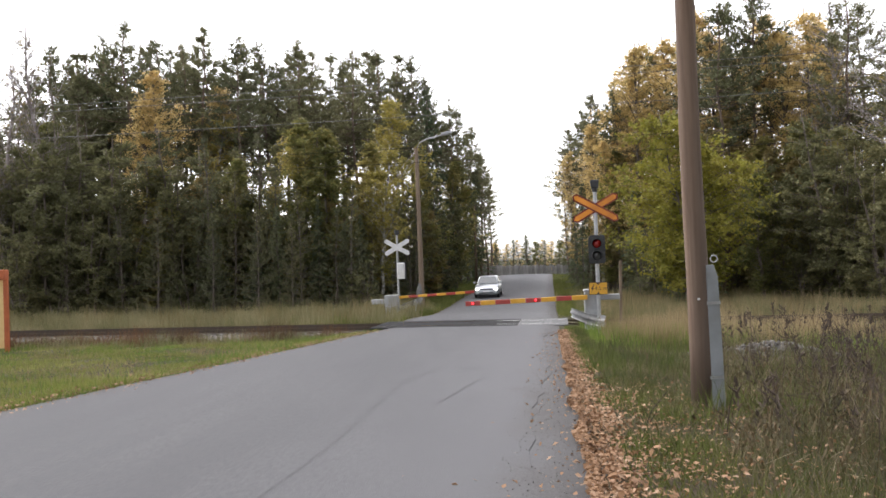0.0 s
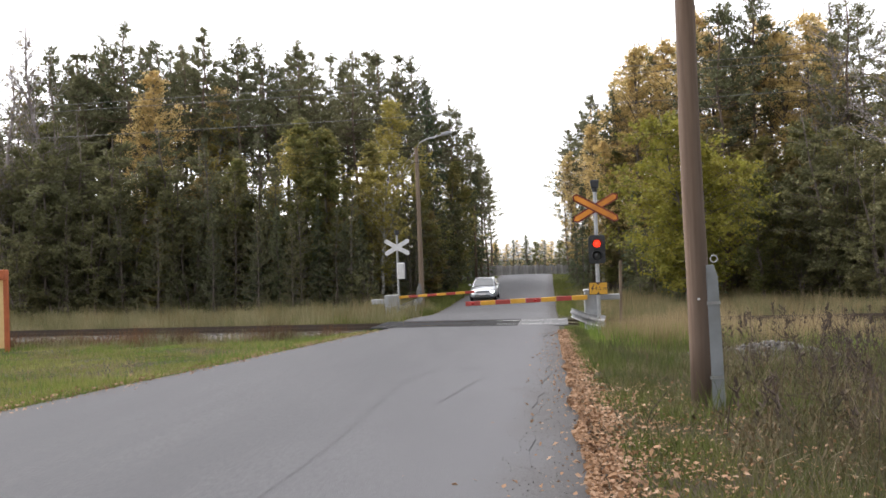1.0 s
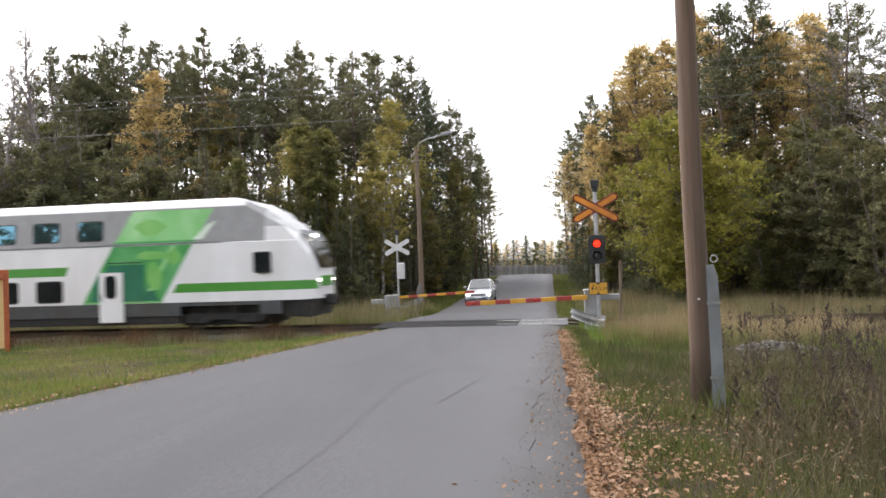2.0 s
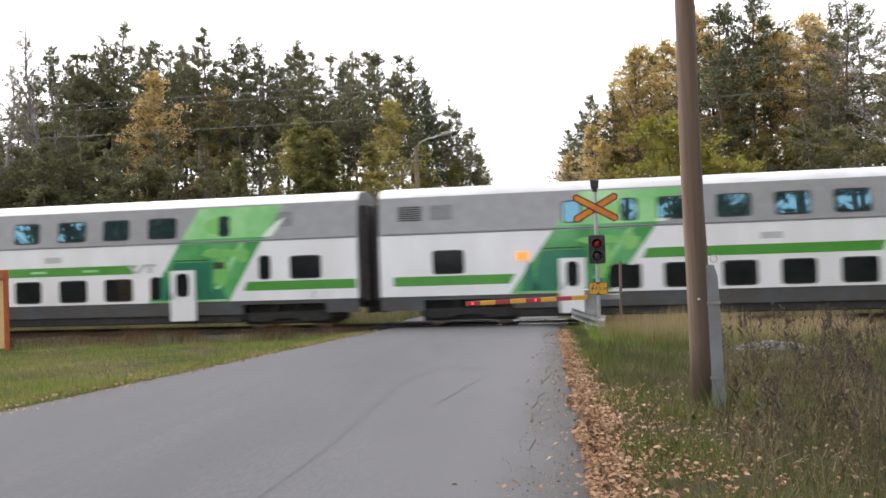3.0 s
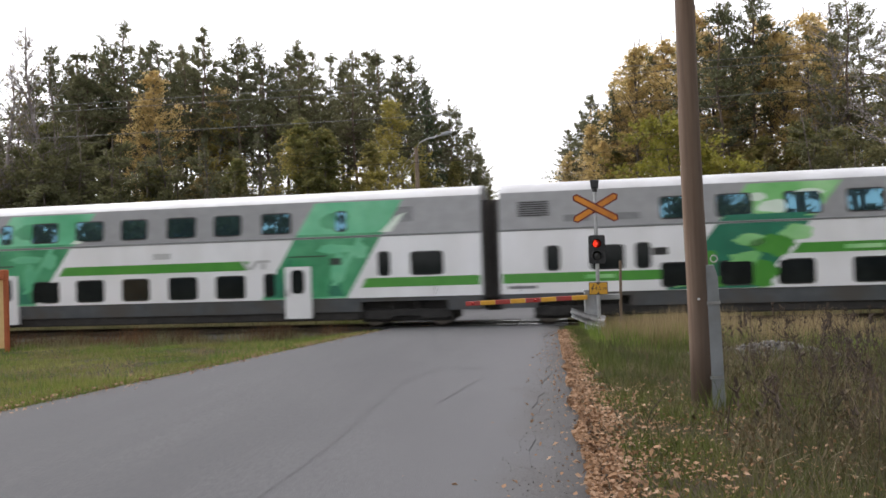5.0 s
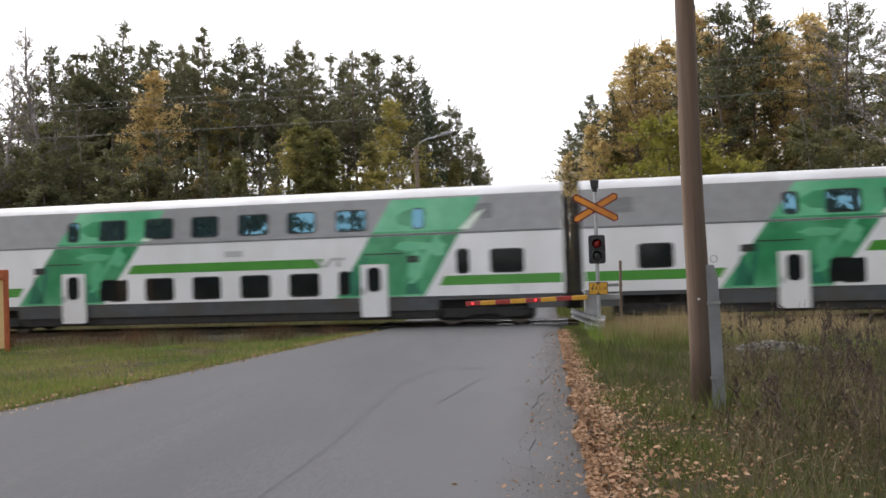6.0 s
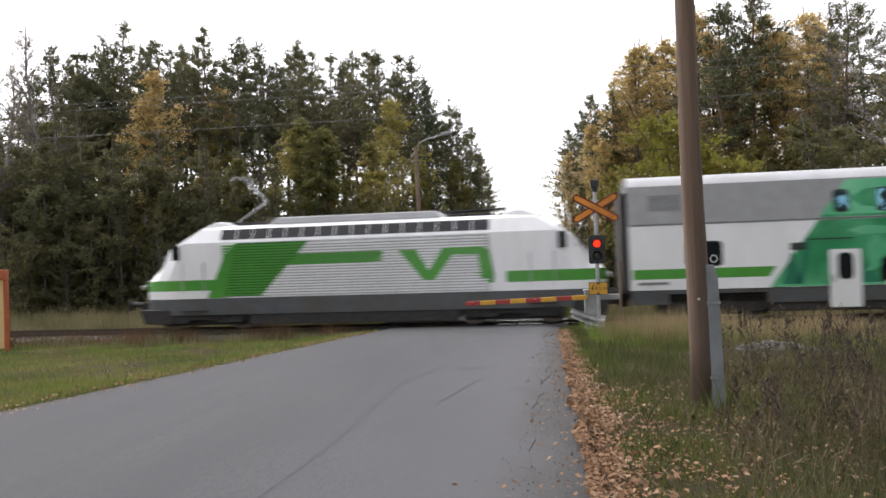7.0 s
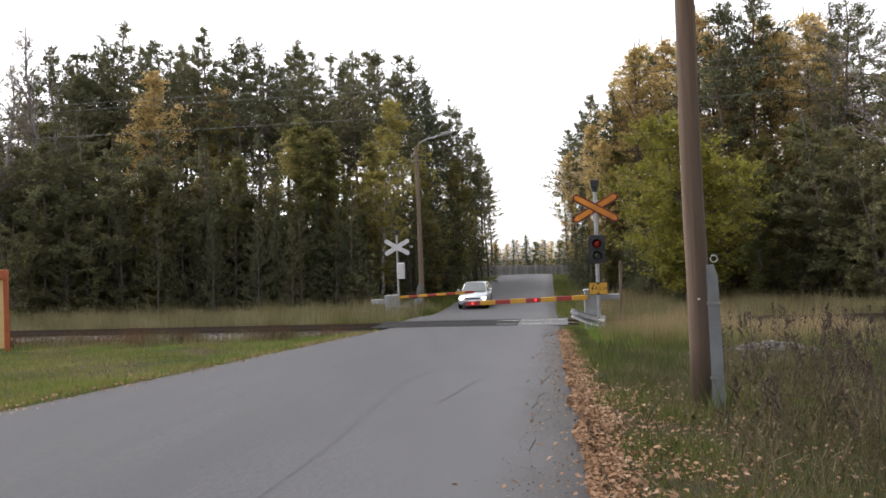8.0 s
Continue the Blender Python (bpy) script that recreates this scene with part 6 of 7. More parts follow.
def far_fence():
    fence = thing("board_fence", "tall grey board fence across the far road end", "fence", pose(3, 97, 0, 0, 0, -6))
    bm = box(bmesh.new(), -0.16, -0.03, 0, 0.16, 0.03, 2.3, 0.01)
    me = mesh_of("board", bm, M_FENCE)
    pm = mesh_of("post", box(bmesh.new(), -0.09, -0.1, -0.3, 0.09, 0.1, 2.4, 0.01), M_FENCE)
    for i in range(80):
        x = -9 + i * 0.36
        b = part("board", me, None, fence, at=Matrix.Translation((x, 0, -0.55 - 0.018 * (x + 9) + 0.06 * math.sin(i * 2.1))))
        if i % 7 == 0:
            part("post", pm, None, fence, at=Matrix.Translation((x + 0.18, -0.09, -0.55 - 0.018 * (x + 9))))


far_fence()

# trees behind the fence and behind the viewer, which the carriage windows mirror
for i in range(52):
    x, y = -8 + i * 0.85 + random.uniform(-1, 1), random.uniform(150, 185)
    tree(("spruce", "pine", "spruce", "olive", "gold")[i % 5 if i % 9 else 4], x + 8, y, random.uniform(6.6, 8.0) + (0.8 if i % 5 == 0 else 0), 2.2, False)
for i in range(15):
    a = i / 14.0
    tree(("pine", "spruce", "green", "pine", "olive")[i % 5], -25 - 30 * a + random.uniform(-2, 2), -5 - random.uniform(0, 12), random.uniform(21, 27), 1.5, False)
    tree(("pine", "spruce", "green", "pine", "gold")[i % 5], 4.5 + 30 * a + random.uniform(-1, 2), -7 - random.uniform(0, 10), random.uniform(21, 27), 1.5, False)


# ---------------------------------------------------------------- the waiting car
M_CAR = material("silver_car_paint", [(0.38, 0.4, 0.43), (0.44, 0.46, 0.49)], 3, 0.28, 0.55, coat=0.6)
M_CAR_GLASS = material("car_glass", [(0.03, 0.04, 0.045), (0.05, 0.06, 0.065)], 2, 0.05, spec=0.8)
M_TYRE = material("tyre_rubber", [(0.012, 0.012, 0.012), (0.025, 0.025, 0.025)], 9, 0.85)
M_BEAM = material("lit_car_headlamp", [(1, 0.95, 0.85), (1, 0.97, 0.9)], 2, 0.2, emit=10.0)
M_PLATE = material("white_plate", [(0.7, 0.7, 0.7), (0.75, 0.75, 0.75)], 3, 0.4)


def car():
    """A small silver hatchback; its nose points along -y, the origin under its middle."""
    ob = thing("car", "silver hatchback with lit headlamps waiting on the road", "car")
    st = [(-2.05, 0.72, 0.35, 0.50), (-1.98, 0.80, 0.26, 0.66), (-1.6, 0.845, 0.22, 0.78), (-0.95, 0.86, 0.2, 0.90), (0.2, 0.865, 0.2, 0.93), (1.3, 0.86, 0.22, 0.95), (1.85, 0.82, 0.26, 0.95), (2.0, 0.74, 0.36, 0.9)]
    bm = bmesh.new()
    rings = []
    for y, w, lo, hi in st:
        half = [(w * 0.86, lo), (w * 0.98, lo + 0.1), (w, lo + (hi - lo) * 0.5), (w * 0.96, hi - 0.07), (w * 0.82, hi), (0, hi + 0.03)]
        rings.append([bm.verts.new((-a, y, z)) for a, z in half] + [bm.verts.new((a, y, z)) for a, z in half[::-1][1:]])
    for a, b in zip(rings, rings[1:]):
        for i in range(len(a) - 1):
            bm.faces.new((a[i], a[i + 1], b[i + 1], b[i]))
        bm.faces.new((a[-1], a[0], b[0], b[-1]))
    bm.faces.new(rings[0])
    bm.faces.new(rings[-1][::-1])
    bmesh.ops.recalc_face_normals(bm, faces=bm.faces)
    body = part("body", bm, M_CAR, ob, "silver painted body", True)
    # cabin: pillars and roof in paint, glass let into them
    cab = [(-0.98, 0.74, 0.90), (-0.22, 0.60, 1.38), (0.25, 0.60, 1.44), (1.1, 0.58, 1.42), (1.88, 0.66, 0.98)]
    bm = bmesh.new()
    rows = []
    for y, w, z in cab:
        base = 0.80 if y > -0.9 else 0.76
        rows.append([bm.verts.new((-base, y, 0.9)), bm.verts.new((-w, y, z - 0.03)), bm.verts.new((-w * 0.8, y, z)), bm.verts.new((w * 0.8, y, z)), bm.verts.new((w, y, z - 0.03)), bm.verts.new((base, y, 0.9))])
    for a, b in zip(rows, rows[1:]):
        for i in range(5):
            bm.faces.new((a[i], a[i + 1], b[i + 1], b[i]))
    bmesh.ops.recalc_face_normals(bm, faces=bm.faces)
    cabin = part("cabin", bm, M_CAR, ob, "silver roof and pillars")

    def pane(pts, name):
        b2 = bmesh.new()
        b2.faces.new([b2.verts.new(p) for p in pts])
        bmesh.ops.recalc_face_normals(b2, faces=b2.faces)
        part(name, b2, M_CAR_GLASS, cabin)
    pane([(-0.69, -0.965, 0.95), (0.69, -0.965, 0.95), (0.54, -0.26, 1.39), (-0.54, -0.26, 1.39)], "windscreen")
    pane([(-0.55, 1.2, 1.385), (0.55, 1.2, 1.385), (0.62, 1.87, 1.02), (-0.62, 1.87, 1.02)], "rear_window")
    for s in (-1, 1):
        pane([(s * 0.80, -0.75, 0.96), (s * 0.80, 0.42, 0.96), (s * 0.635, 0.42, 1.36), (s * 0.635, -0.2, 1.34)], "side_window")
        pane([(s * 0.80, 0.5, 0.96), (s * 0.80, 1.5, 0.96), (s * 0.635, 1.15, 1.34), (s * 0.635, 0.5, 1.36)], "side_window")
        part("mirror", box(bmesh.new(), min(s * 0.83, s * 1.0), -0.72, 0.93, max(s * 0.83, s * 1.0), -0.58, 1.06, 0.03), M_CAR, body)
        part("headlamp", box(bmesh.new(), min(s * 0.52, s * 0.73), -2.045, 0.57, max(s * 0.52, s * 0.73), -1.9, 0.655, 0.03), M_BEAM, body, "lit headlamp")
        part("door_seam", box(bmesh.new(), min(s * 0.85, s * 0.869), 0.44, 0.3, max(s * 0.85, s * 0.869), 0.452, 0.9), M_SEAL, body)
        part("door_handle", box(bmesh.new(), min(s * 0.85, s * 0.885), 0.22, 0.74, max(s * 0.85, s * 0.885), 0.38, 0.77, 0.008), M_CAR, body)
        part("tail_lamp", box(bmesh.new(), min(s * 0.55, s * 0.78), 1.93, 0.68, max(s * 0.55, s * 0.78), 2.02, 0.86, 0.02), M_RED_DULL, body)
    part("grille", box(bmesh.new(), -0.42, -2.075, 0.56, 0.42, -2.02, 0.64, 0.01), M_BLACK, body, "black grille")
    part("bumper", prism(bmesh.new(), rounded(-0.74, 0.3, 0.74, 0.5, 0.05, 2), -2.12, -1.98, 0.02), M_CAR, body)
    part("air_intake", box(bmesh.new(), -0.5, -2.128, 0.33, 0.5, -2.1, 0.39), M_BLACK, body)
    part("number_plate", box(bmesh.new(), -0.22, -2.135, 0.41, 0.22, -2.12, 0.5), M_PLATE, body, "white number plate")
    wheels = []
    for s in (-1, 1):
        for y in (-1.3, 1.25):
            b2 = bmesh.new()
            tube(b2, [(-0.09, 0, 0), (-0.07, 0, 0), (0.07, 0, 0), (0.09, 0, 0)], [0.27, 0.3, 0.3, 0.27], 24)
            at = Matrix.Translation((s * 0.76, y, 0.3))
            w = part("wheel", b2, M_TYRE, ob, "black tyre with steel rim", at=at)
            b2 = bmesh.new()
            tube(b2, [(s * 0.085, 0, 0), (s * 0.1, 0, 0)], [0.19, 0.17], 16)
            for k in range(5):
                a = k * 2 * math.pi / 5
                box(b2, s * 0.1 - 0.005, math.cos(a) * 0.1 - 0.02, math.sin(a) * 0.1 - 0.02, s * 0.1 + 0.008, math.cos(a) * 0.1 + 0.02, math.sin(a) * 0.1 + 0.02)
            part("rim", b2, M_SILVER, w)
            wheels.append((w, s * 0.76, y))
    return ob, wheels


silver_car, car_wheels = car()
CAR_ROLL = [(0, 0.0), (0.5, 0.16), (1.0, 0.32), (1.5, 0.49), (2.0, 0.64), (2.5, 0.77), (3.0, 0.88), (3.5, 0.95), (4.0, 0.985), (4.5, 1.0), (8.5, 1.0)]


def car_gone(t):
    """Metres that the car has rolled by t seconds."""
    for (a, p), (b, q) in zip(CAR_ROLL, CAR_ROLL[1:]):
        if a <= t <= b:
            return 9.3 * (p + (q - p) * (t - a) / (b - a))
    return 9.3


def car_pose(t):
    y = 53.4 - car_gone(t)
    x = -4.32 + LEAN * y
    dz = (road_z(beyond(x, y) + 1) - road_z(beyond(x, y) - 1)) / 2
    return pose(x, y, road_z(beyond(x, y)) + 0.03, math.degrees(math.atan(dz)), 0, -math.degrees(math.atan(LEAN)))


# ---------------------------------------------------------------- grass, weeds, litter and stones
G_GREEN = leaf_material("verge_grass", [(0.056, 0.078, 0.017), (0.1, 0.124, 0.028), (0.17, 0.178, 0.05)], 0.5, 0.3)
G_MOWN = leaf_material("mown_grass", [(0.115, 0.138, 0.032), (0.2, 0.215, 0.055), (0.3, 0.29, 0.1)], 0.5, 0.3)
G_VERGE = leaf_material("worn_verge_grass", [(0.046, 0.058, 0.016), (0.086, 0.098, 0.028), (0.15, 0.145, 0.052)], 0.8, 0.25)
G_LUSH = leaf_material("lush_grass", [(0.075, 0.125, 0.022), (0.125, 0.19, 0.034), (0.2, 0.26, 0.055)], 0.8, 0.3)
G_DULL = leaf_material("dull_withered_grass", [(0.06, 0.052, 0.026), (0.12, 0.1, 0.052), (0.23, 0.19, 0.11)], 1.2, 0.2)
G_DRY = leaf_material("dry_straw_grass", [(0.16, 0.132, 0.062), (0.28, 0.215, 0.115), (0.4, 0.315, 0.19)], 0.35, 0.25)
G_MIX = leaf_material("fading_tall_grass", [(0.072, 0.081, 0.025), (0.144, 0.125, 0.048), (0.229, 0.181, 0.091)], 0.3, 0.25)
G_WEED = leaf_material("grey_green_weeds", [(0.11, 0.115, 0.052), (0.19, 0.18, 0.09), (0.29, 0.25, 0.145)], 0.5, 0.25)
G_RUST = leaf_material("rusty_weeds", [(0.064, 0.04, 0.02), (0.128, 0.068, 0.032), (0.2, 0.104, 0.048)], 0.5, 0.2)
G_WILT = leaf_material("wilting_weed_leaves", [(0.04, 0.042, 0.016), (0.075, 0.062, 0.028), (0.13, 0.09, 0.05)], 1.2, 0.25)
G_STRAW = material("pale_straw", [(0.2, 0.16, 0.1), (0.34, 0.28, 0.19)], 8, 0.8)
G_STALK = material("brown_dead_stalks", [(0.035, 0.025, 0.018), (0.085, 0.06, 0.045)], 8, 0.95)
G_LEAF = leaf_material("fallen_leaves", [(0.12, 0.064, 0.032), (0.276, 0.156, 0.083), (0.46, 0.322, 0.221)], 3.0, 0.15)


def blades(rng, xs, ys, heights, width, lean):
    """Leaning grass blades, all in one array."""
    n = len(xs)
    zs = np.array([ground_z(x, y) for x, y in zip(xs, ys)]) - 0.02
    a = rng.uniform(0, 2 * math.pi, n)
    d = np.stack([np.cos(a), np.sin(a), np.zeros(n)], 1)
    b = rng.uniform(0, 2 * math.pi, n)
    bend = np.stack([np.cos(b), np.sin(b), np.zeros(n)], 1) * (rng.uniform(0.2, 1.0, n) * lean * heights)[:, None]
    base = np.stack([xs, ys, zs], 1)
    up = np.stack([np.zeros(n), np.zeros(n), heights], 1)
    w = d * (width * rng.uniform(0.6, 1.3, n))[:, None] * 0.5
    v = np.stack([base - w, base + w, base + up + bend], 1).reshape(-1, 3)
    f = np.arange(n * 3).reshape(-1, 3)
    return v, f


def meadow(name, seed, n, u_range, v_range, height, width, lean, mat, label, patch=0.0, patch_scale=0.3, near_bias=1.0, cat="grass"):
    """Blades scattered beside the road; patch leaves bare spots."""
    rng = np.random.default_rng(seed)
    u = rng.uniform(*u_range, n)
    v = v_range[0] + (v_range[1] - v_range[0]) * rng.uniform(0, 1, n) ** near_bias
    y = (v / TC + 29.0 - 0.1556 * u) / (1 + 0.1556 * LEAN)
    x = u + LEAN * y
    tone = np.array([noise.noise((a * patch_scale, b * patch_scale, seed)) for a, b in zip(x, y)])
    keep = (tone > patch - 0.5 + rng.uniform(-0.12, 0.12, n)) & (np.abs(v) > 1.9)
    x, y, tone = x[keep], y[keep], tone[keep]
    h = rng.uniform(*height, len(x)) * (0.82 + 0.8 * tone)
    vv, ff = blades(rng, x, y, h, width, lean)
    tagged(new(name, raw_mesh(name, vv, ff, mat)), label, cat, "", "stuff")


R0, L0 = ROAD_R + 0.42, ROAD_L - 0.38
meadow("grass", 1, 40000, (L0 - 0.7, L0 - 0.06), (-27, -2.0), (0.04, 0.14), 0.012, 0.5, G_MOWN, "short green grass edging the asphalt", 0.3, 0.8)
meadow("grass", 2, 110000, (L0 - 22, L0 - 0.3), (-24, -3.4), (0.04, 0.15), 0.018, 0.6, G_MOWN, "mown yellow-green verge grass", 0.34, 0.45)
meadow("grass_tufts", 24, 44000, (L0 - 18, L0 + 0.0), (-23, -4.5), (0.08, 0.26), 0.013, 0.8, G_LUSH, "lush green grass tufts in the verge", 0.6, 0.6)
meadow("grass_tufts", 25, 9000, (L0 - 0.9, L0 + 0.2), (-25, -2.0), (0.05, 0.16), 0.012, 0.8, G_LUSH, "grass tufts creeping over the asphalt edge", 0.5, 1.3)
meadow("dry_grass", 3, 36000, (L0 - 22, L0 - 0.3), (-21, -3.0), (0.05, 0.2), 0.014, 0.7, G_DRY, "pale withered grass patches in the verge", 0.48, 0.4)
meadow("weeds", 4, 26000, (L0 - 26, L0 - 0.8), (-4.8, -2.2), (0.2, 0.75), 0.016, 0.5, G_RUST, "rusty dry weeds along the track", 0.5, 0.8, cat="weeds")
meadow("dry_grass", 5, 18000, (L0 - 26, L0 - 0.8), (-5.8, -1.95), (0.15, 0.55), 0.014, 0.5, G_WEED, "fading rough grass along the track", 0.42, 0.9)
meadow("tall_grass", 6, 46000, (-46, ROAD_L - 0.6), (2.6, 14.5), (0.35, 1.05), 0.03, 0.5, G_WEED, "tall grey-green meadow weeds beyond the track", 0.26, 0.5)
meadow("tall_grass", 7, 15000, (-40, ROAD_L - 1.0), (5, 14.5), (0.6, 1.3), 0.025, 0.35, G_MIX, "tall fading grass at the forest edge", 0.5, 0.6)
meadow("verge_grass", 8, 26000, (ROAD_L - 6, ROAD_L - 0.35), (2, 60), (0.15, 0.6), 0.03, 0.4, G_GREEN, "green verge grass beside the far road", 0.2, 0.3)
meadow("verge_grass", 9, 20000, (R0, R0 + 4), (2, 62), (0.12, 0.5), 0.03, 0.4, G_GREEN, "green verge grass beside the far road", 0.15, 0.3)
meadow("tall_grass", 10, 42000, (R0 + 1.5, 40), (2.4, 26), (0.4, 1.05), 0.03, 0.45, G_DRY, "straw-coloured tall grass beyond the track", 0.36, 0.4)
meadow("tall_grass", 11, 34000, (R0 + 1.0, 40), (2.4, 26), (0.35, 0.95), 0.03, 0.45, G_WEED, "grey-green tall weeds beyond the track", 0.4, 0.5)
meadow("tall_stems", 21, 1800, (-46, ROAD_L - 1.5), (5, 14.5), (0.7, 1.7), 0.03, 0.35, G_WEED, "tall grey seed stems above the meadow", 0.4, 0.7)
meadow("tall_stems", 22, 2600, (R0 + 2, 36), (3, 22), (0.8, 1.4), 0.03, 0.3, G_DRY, "tall pale seed stems above the meadow", 0.3, 0.3)
meadow("grass", 12, 22000, (R0 + 0.12, R0 + 0.9), (-27, -2), (0.04, 0.16), 0.010, 0.7, G_GREEN, "green grass tufts at the gravel edge", 0.42, 0.9)
meadow("grass", 13, 90000, (R0 + 0.35, R0 + 9), (-26, -6), (0.06, 0.22), 0.010, 0.8, G_VERGE, "rough green verge grass", 0.42, 0.7)
meadow("grass_tufts", 23, 16000, (R0 + 0.3, R0 + 6), (-22, -4), (0.16, 0.42), 0.011, 0.7, G_GREEN, "taller green grass tufts in the verge", 0.62, 1.1)
meadow("dry_grass", 14, 60000, (R0 + 0.4, R0 + 12), (-26.5, -5), (0.06, 0.26), 0.008, 1.0, G_DULL, "withered grass among the leaf litter", 0.36, 0.8)
meadow("tall_grass", 15, 26000, (R0 + 0.9, R0 + 12), (-11, -2.4), (0.35, 0.8), 0.02, 0.35, G_DRY, "tall straw grass round the signal", 0.38, 0.4)
meadow("tall_grass", 16, 20000, (R0 + 0.6, R0 + 16), (-13, -2.2), (0.25, 0.6), 0.02, 0.4, G_LUSH, "tall green grass near the track", 0.4, 0.35)
meadow("weeds", 17, 14000, (R0 + 1.8, R0 + 12), (-24, -6), (0.2, 0.55), 0.009, 0.6, G_DULL, "brown tangled weeds", 0.45, 0.6, cat="weeds")


meadow("grass", 18, 40000, (R0 + 0.3, R0 + 5.5), (-27, -17), (0.03, 0.12), 0.006, 1.0, G_VERGE, "short rough verge grass among leaves", 0.54, 1.2)
meadow("dry_grass", 19, 60000, (R0 + 0.25, R0 + 6), (-27, -15), (0.03, 0.15), 0.005, 1.3, G_DULL, "matted brown grass under the leaves", 0.3, 1.2)
meadow("weeds", 20, 22000, (R0 + 1.2, R0 + 11), (-26, -8), (0.1, 0.4), 0.006, 1.0, G_DULL, "low brown tangled weeds", 0.45, 0.8, cat="weeds")


M_PEBBLE = material("mixed_pebbles", [(0.07, 0.066, 0.064), (0.12, 0.115, 0.112), (0.22, 0.21, 0.2)], 9, 0.9, vary="island")


def stalks():
    """Dead seed-head stalks standing in the rough ground."""
    rng = np.random.default_rng(5)
    bm = bmesh.new()
    for i in range(300):
        y = 5.6 + 15 * rng.random() ** 0.9
        x = y * (0.34 + 0.3 * rng.random() ** 0.55) + rng.normal() * 0.4
        z = ground_z(x, y)
        h = rng.uniform(0.3, 1.05) * (0.65 if y < 9 else 1.0)
        q = rng.normal(size=2) * 0.24
        p = [Vector((x, y, z - 0.03)), Vector((x + q[0] * 0.4, y + q[1] * 0.4, z + h * 0.55)), Vector((x + q[0], y + q[1], z + h))]
        tube(bm, p, [0.0045, 0.004, 0.003], 4, False)
        if i % 5 < 2:
            for k in range(int(rng.integers(9, 18))):     # a dense dark seed head
                c = p[2] - Vector((0, 0, rng.uniform(0, 0.24))) + Vector(rng.normal(size=3) * 0.016)
                tube(bm, [c, c + Vector((rng.normal() * 0.03, rng.normal() * 0.03, 0.05))], [0.012, 0.003], 4, False)
        for k in range(3):
            c = p[0].lerp(p[2], rng.uniform(0.25, 0.8))
            tube(bm, [c, c + Vector((rng.normal() * 0.11, rng.normal() * 0.11, rng.uniform(-0.02, 0.13)))], [0.004, 0.002], 3, False)
    tagged(new("dead_stalks", mesh_of("dead_stalks", bm, G_STALK)), "dark dead weed stalks with seed heads", "weeds", "", "stuff")


def leafy_weeds():
    """Wilting weeds: stems with hanging, curled narrow leaves, and fallen pale straws between them."""
    rng = np.random.default_rng(15)
    verts = []
    for i in range(300):
        y = 4.6 + 14 * rng.random() ** 1.1
        x = y * (0.3 + 0.34 * rng.random() ** 0.6) + rng.normal() * 0.3
        if x - LEAN * y < R0 + 0.9:
            continue
        z = ground_z(x, y)
        h = rng.uniform(0.2, 0.6)
        lean = rng.normal(size=2) * 0.3 * h
        for k in range(int(rng.integers(9, 18))):
            f = rng.uniform(0.1, 1.0)
            c = np.array([x + lean[0] * f, y + lean[1] * f, z + h * f])
            a = rng.uniform(0, 6.28)
            L = rng.uniform(0.03, 0.075) * (1.2 - 0.5 * f)
            d = np.array([math.cos(a), math.sin(a), rng.uniform(-0.7, 0.35)]) * L
            w = np.array([-math.sin(a), math.cos(a), rng.normal() * 0.4]) * L * 0.16
            mid = c + d * 0.55 + np.array([0, 0, 0.03])
            verts += [c, mid - w, mid + w, mid + w, mid - w, c + d * 1.1 - np.array([0, 0, 0.03])]
    v = np.array(verts)
    tagged(new("wilting_weeds", raw_mesh("wilting_weeds", v, np.arange(len(v)).reshape(-1, 3), G_WILT)), "wilting brown-green weeds with curled leaves", "weeds", "", "stuff")
    bm = bmesh.new()
    for i in range(80):
        y = 4.4 + 10 * rng.random()
        x = y * rng.uniform(0.3, 0.62)
        if x - LEAN * y < R0 + 0.7:
            continue
        a, L = rng.uniform(0, 6.28), rng.uniform(0.1, 0.3)
        z = ground_z(x, y) + 0.05
        tube(bm, [(x, y, z), (x + math.cos(a) * L, y + math.sin(a) * L, ground_z(x + math.cos(a) * L, y + math.sin(a) * L) + rng.uniform(0.04, 0.24))], [0.0022, 0.0014], 4, False)
    tagged(new("fallen_straws", mesh_of("fallen_straws", bm, G_STRAW)), "pale broken straws lying in the weeds", "straw", "", "stuff")


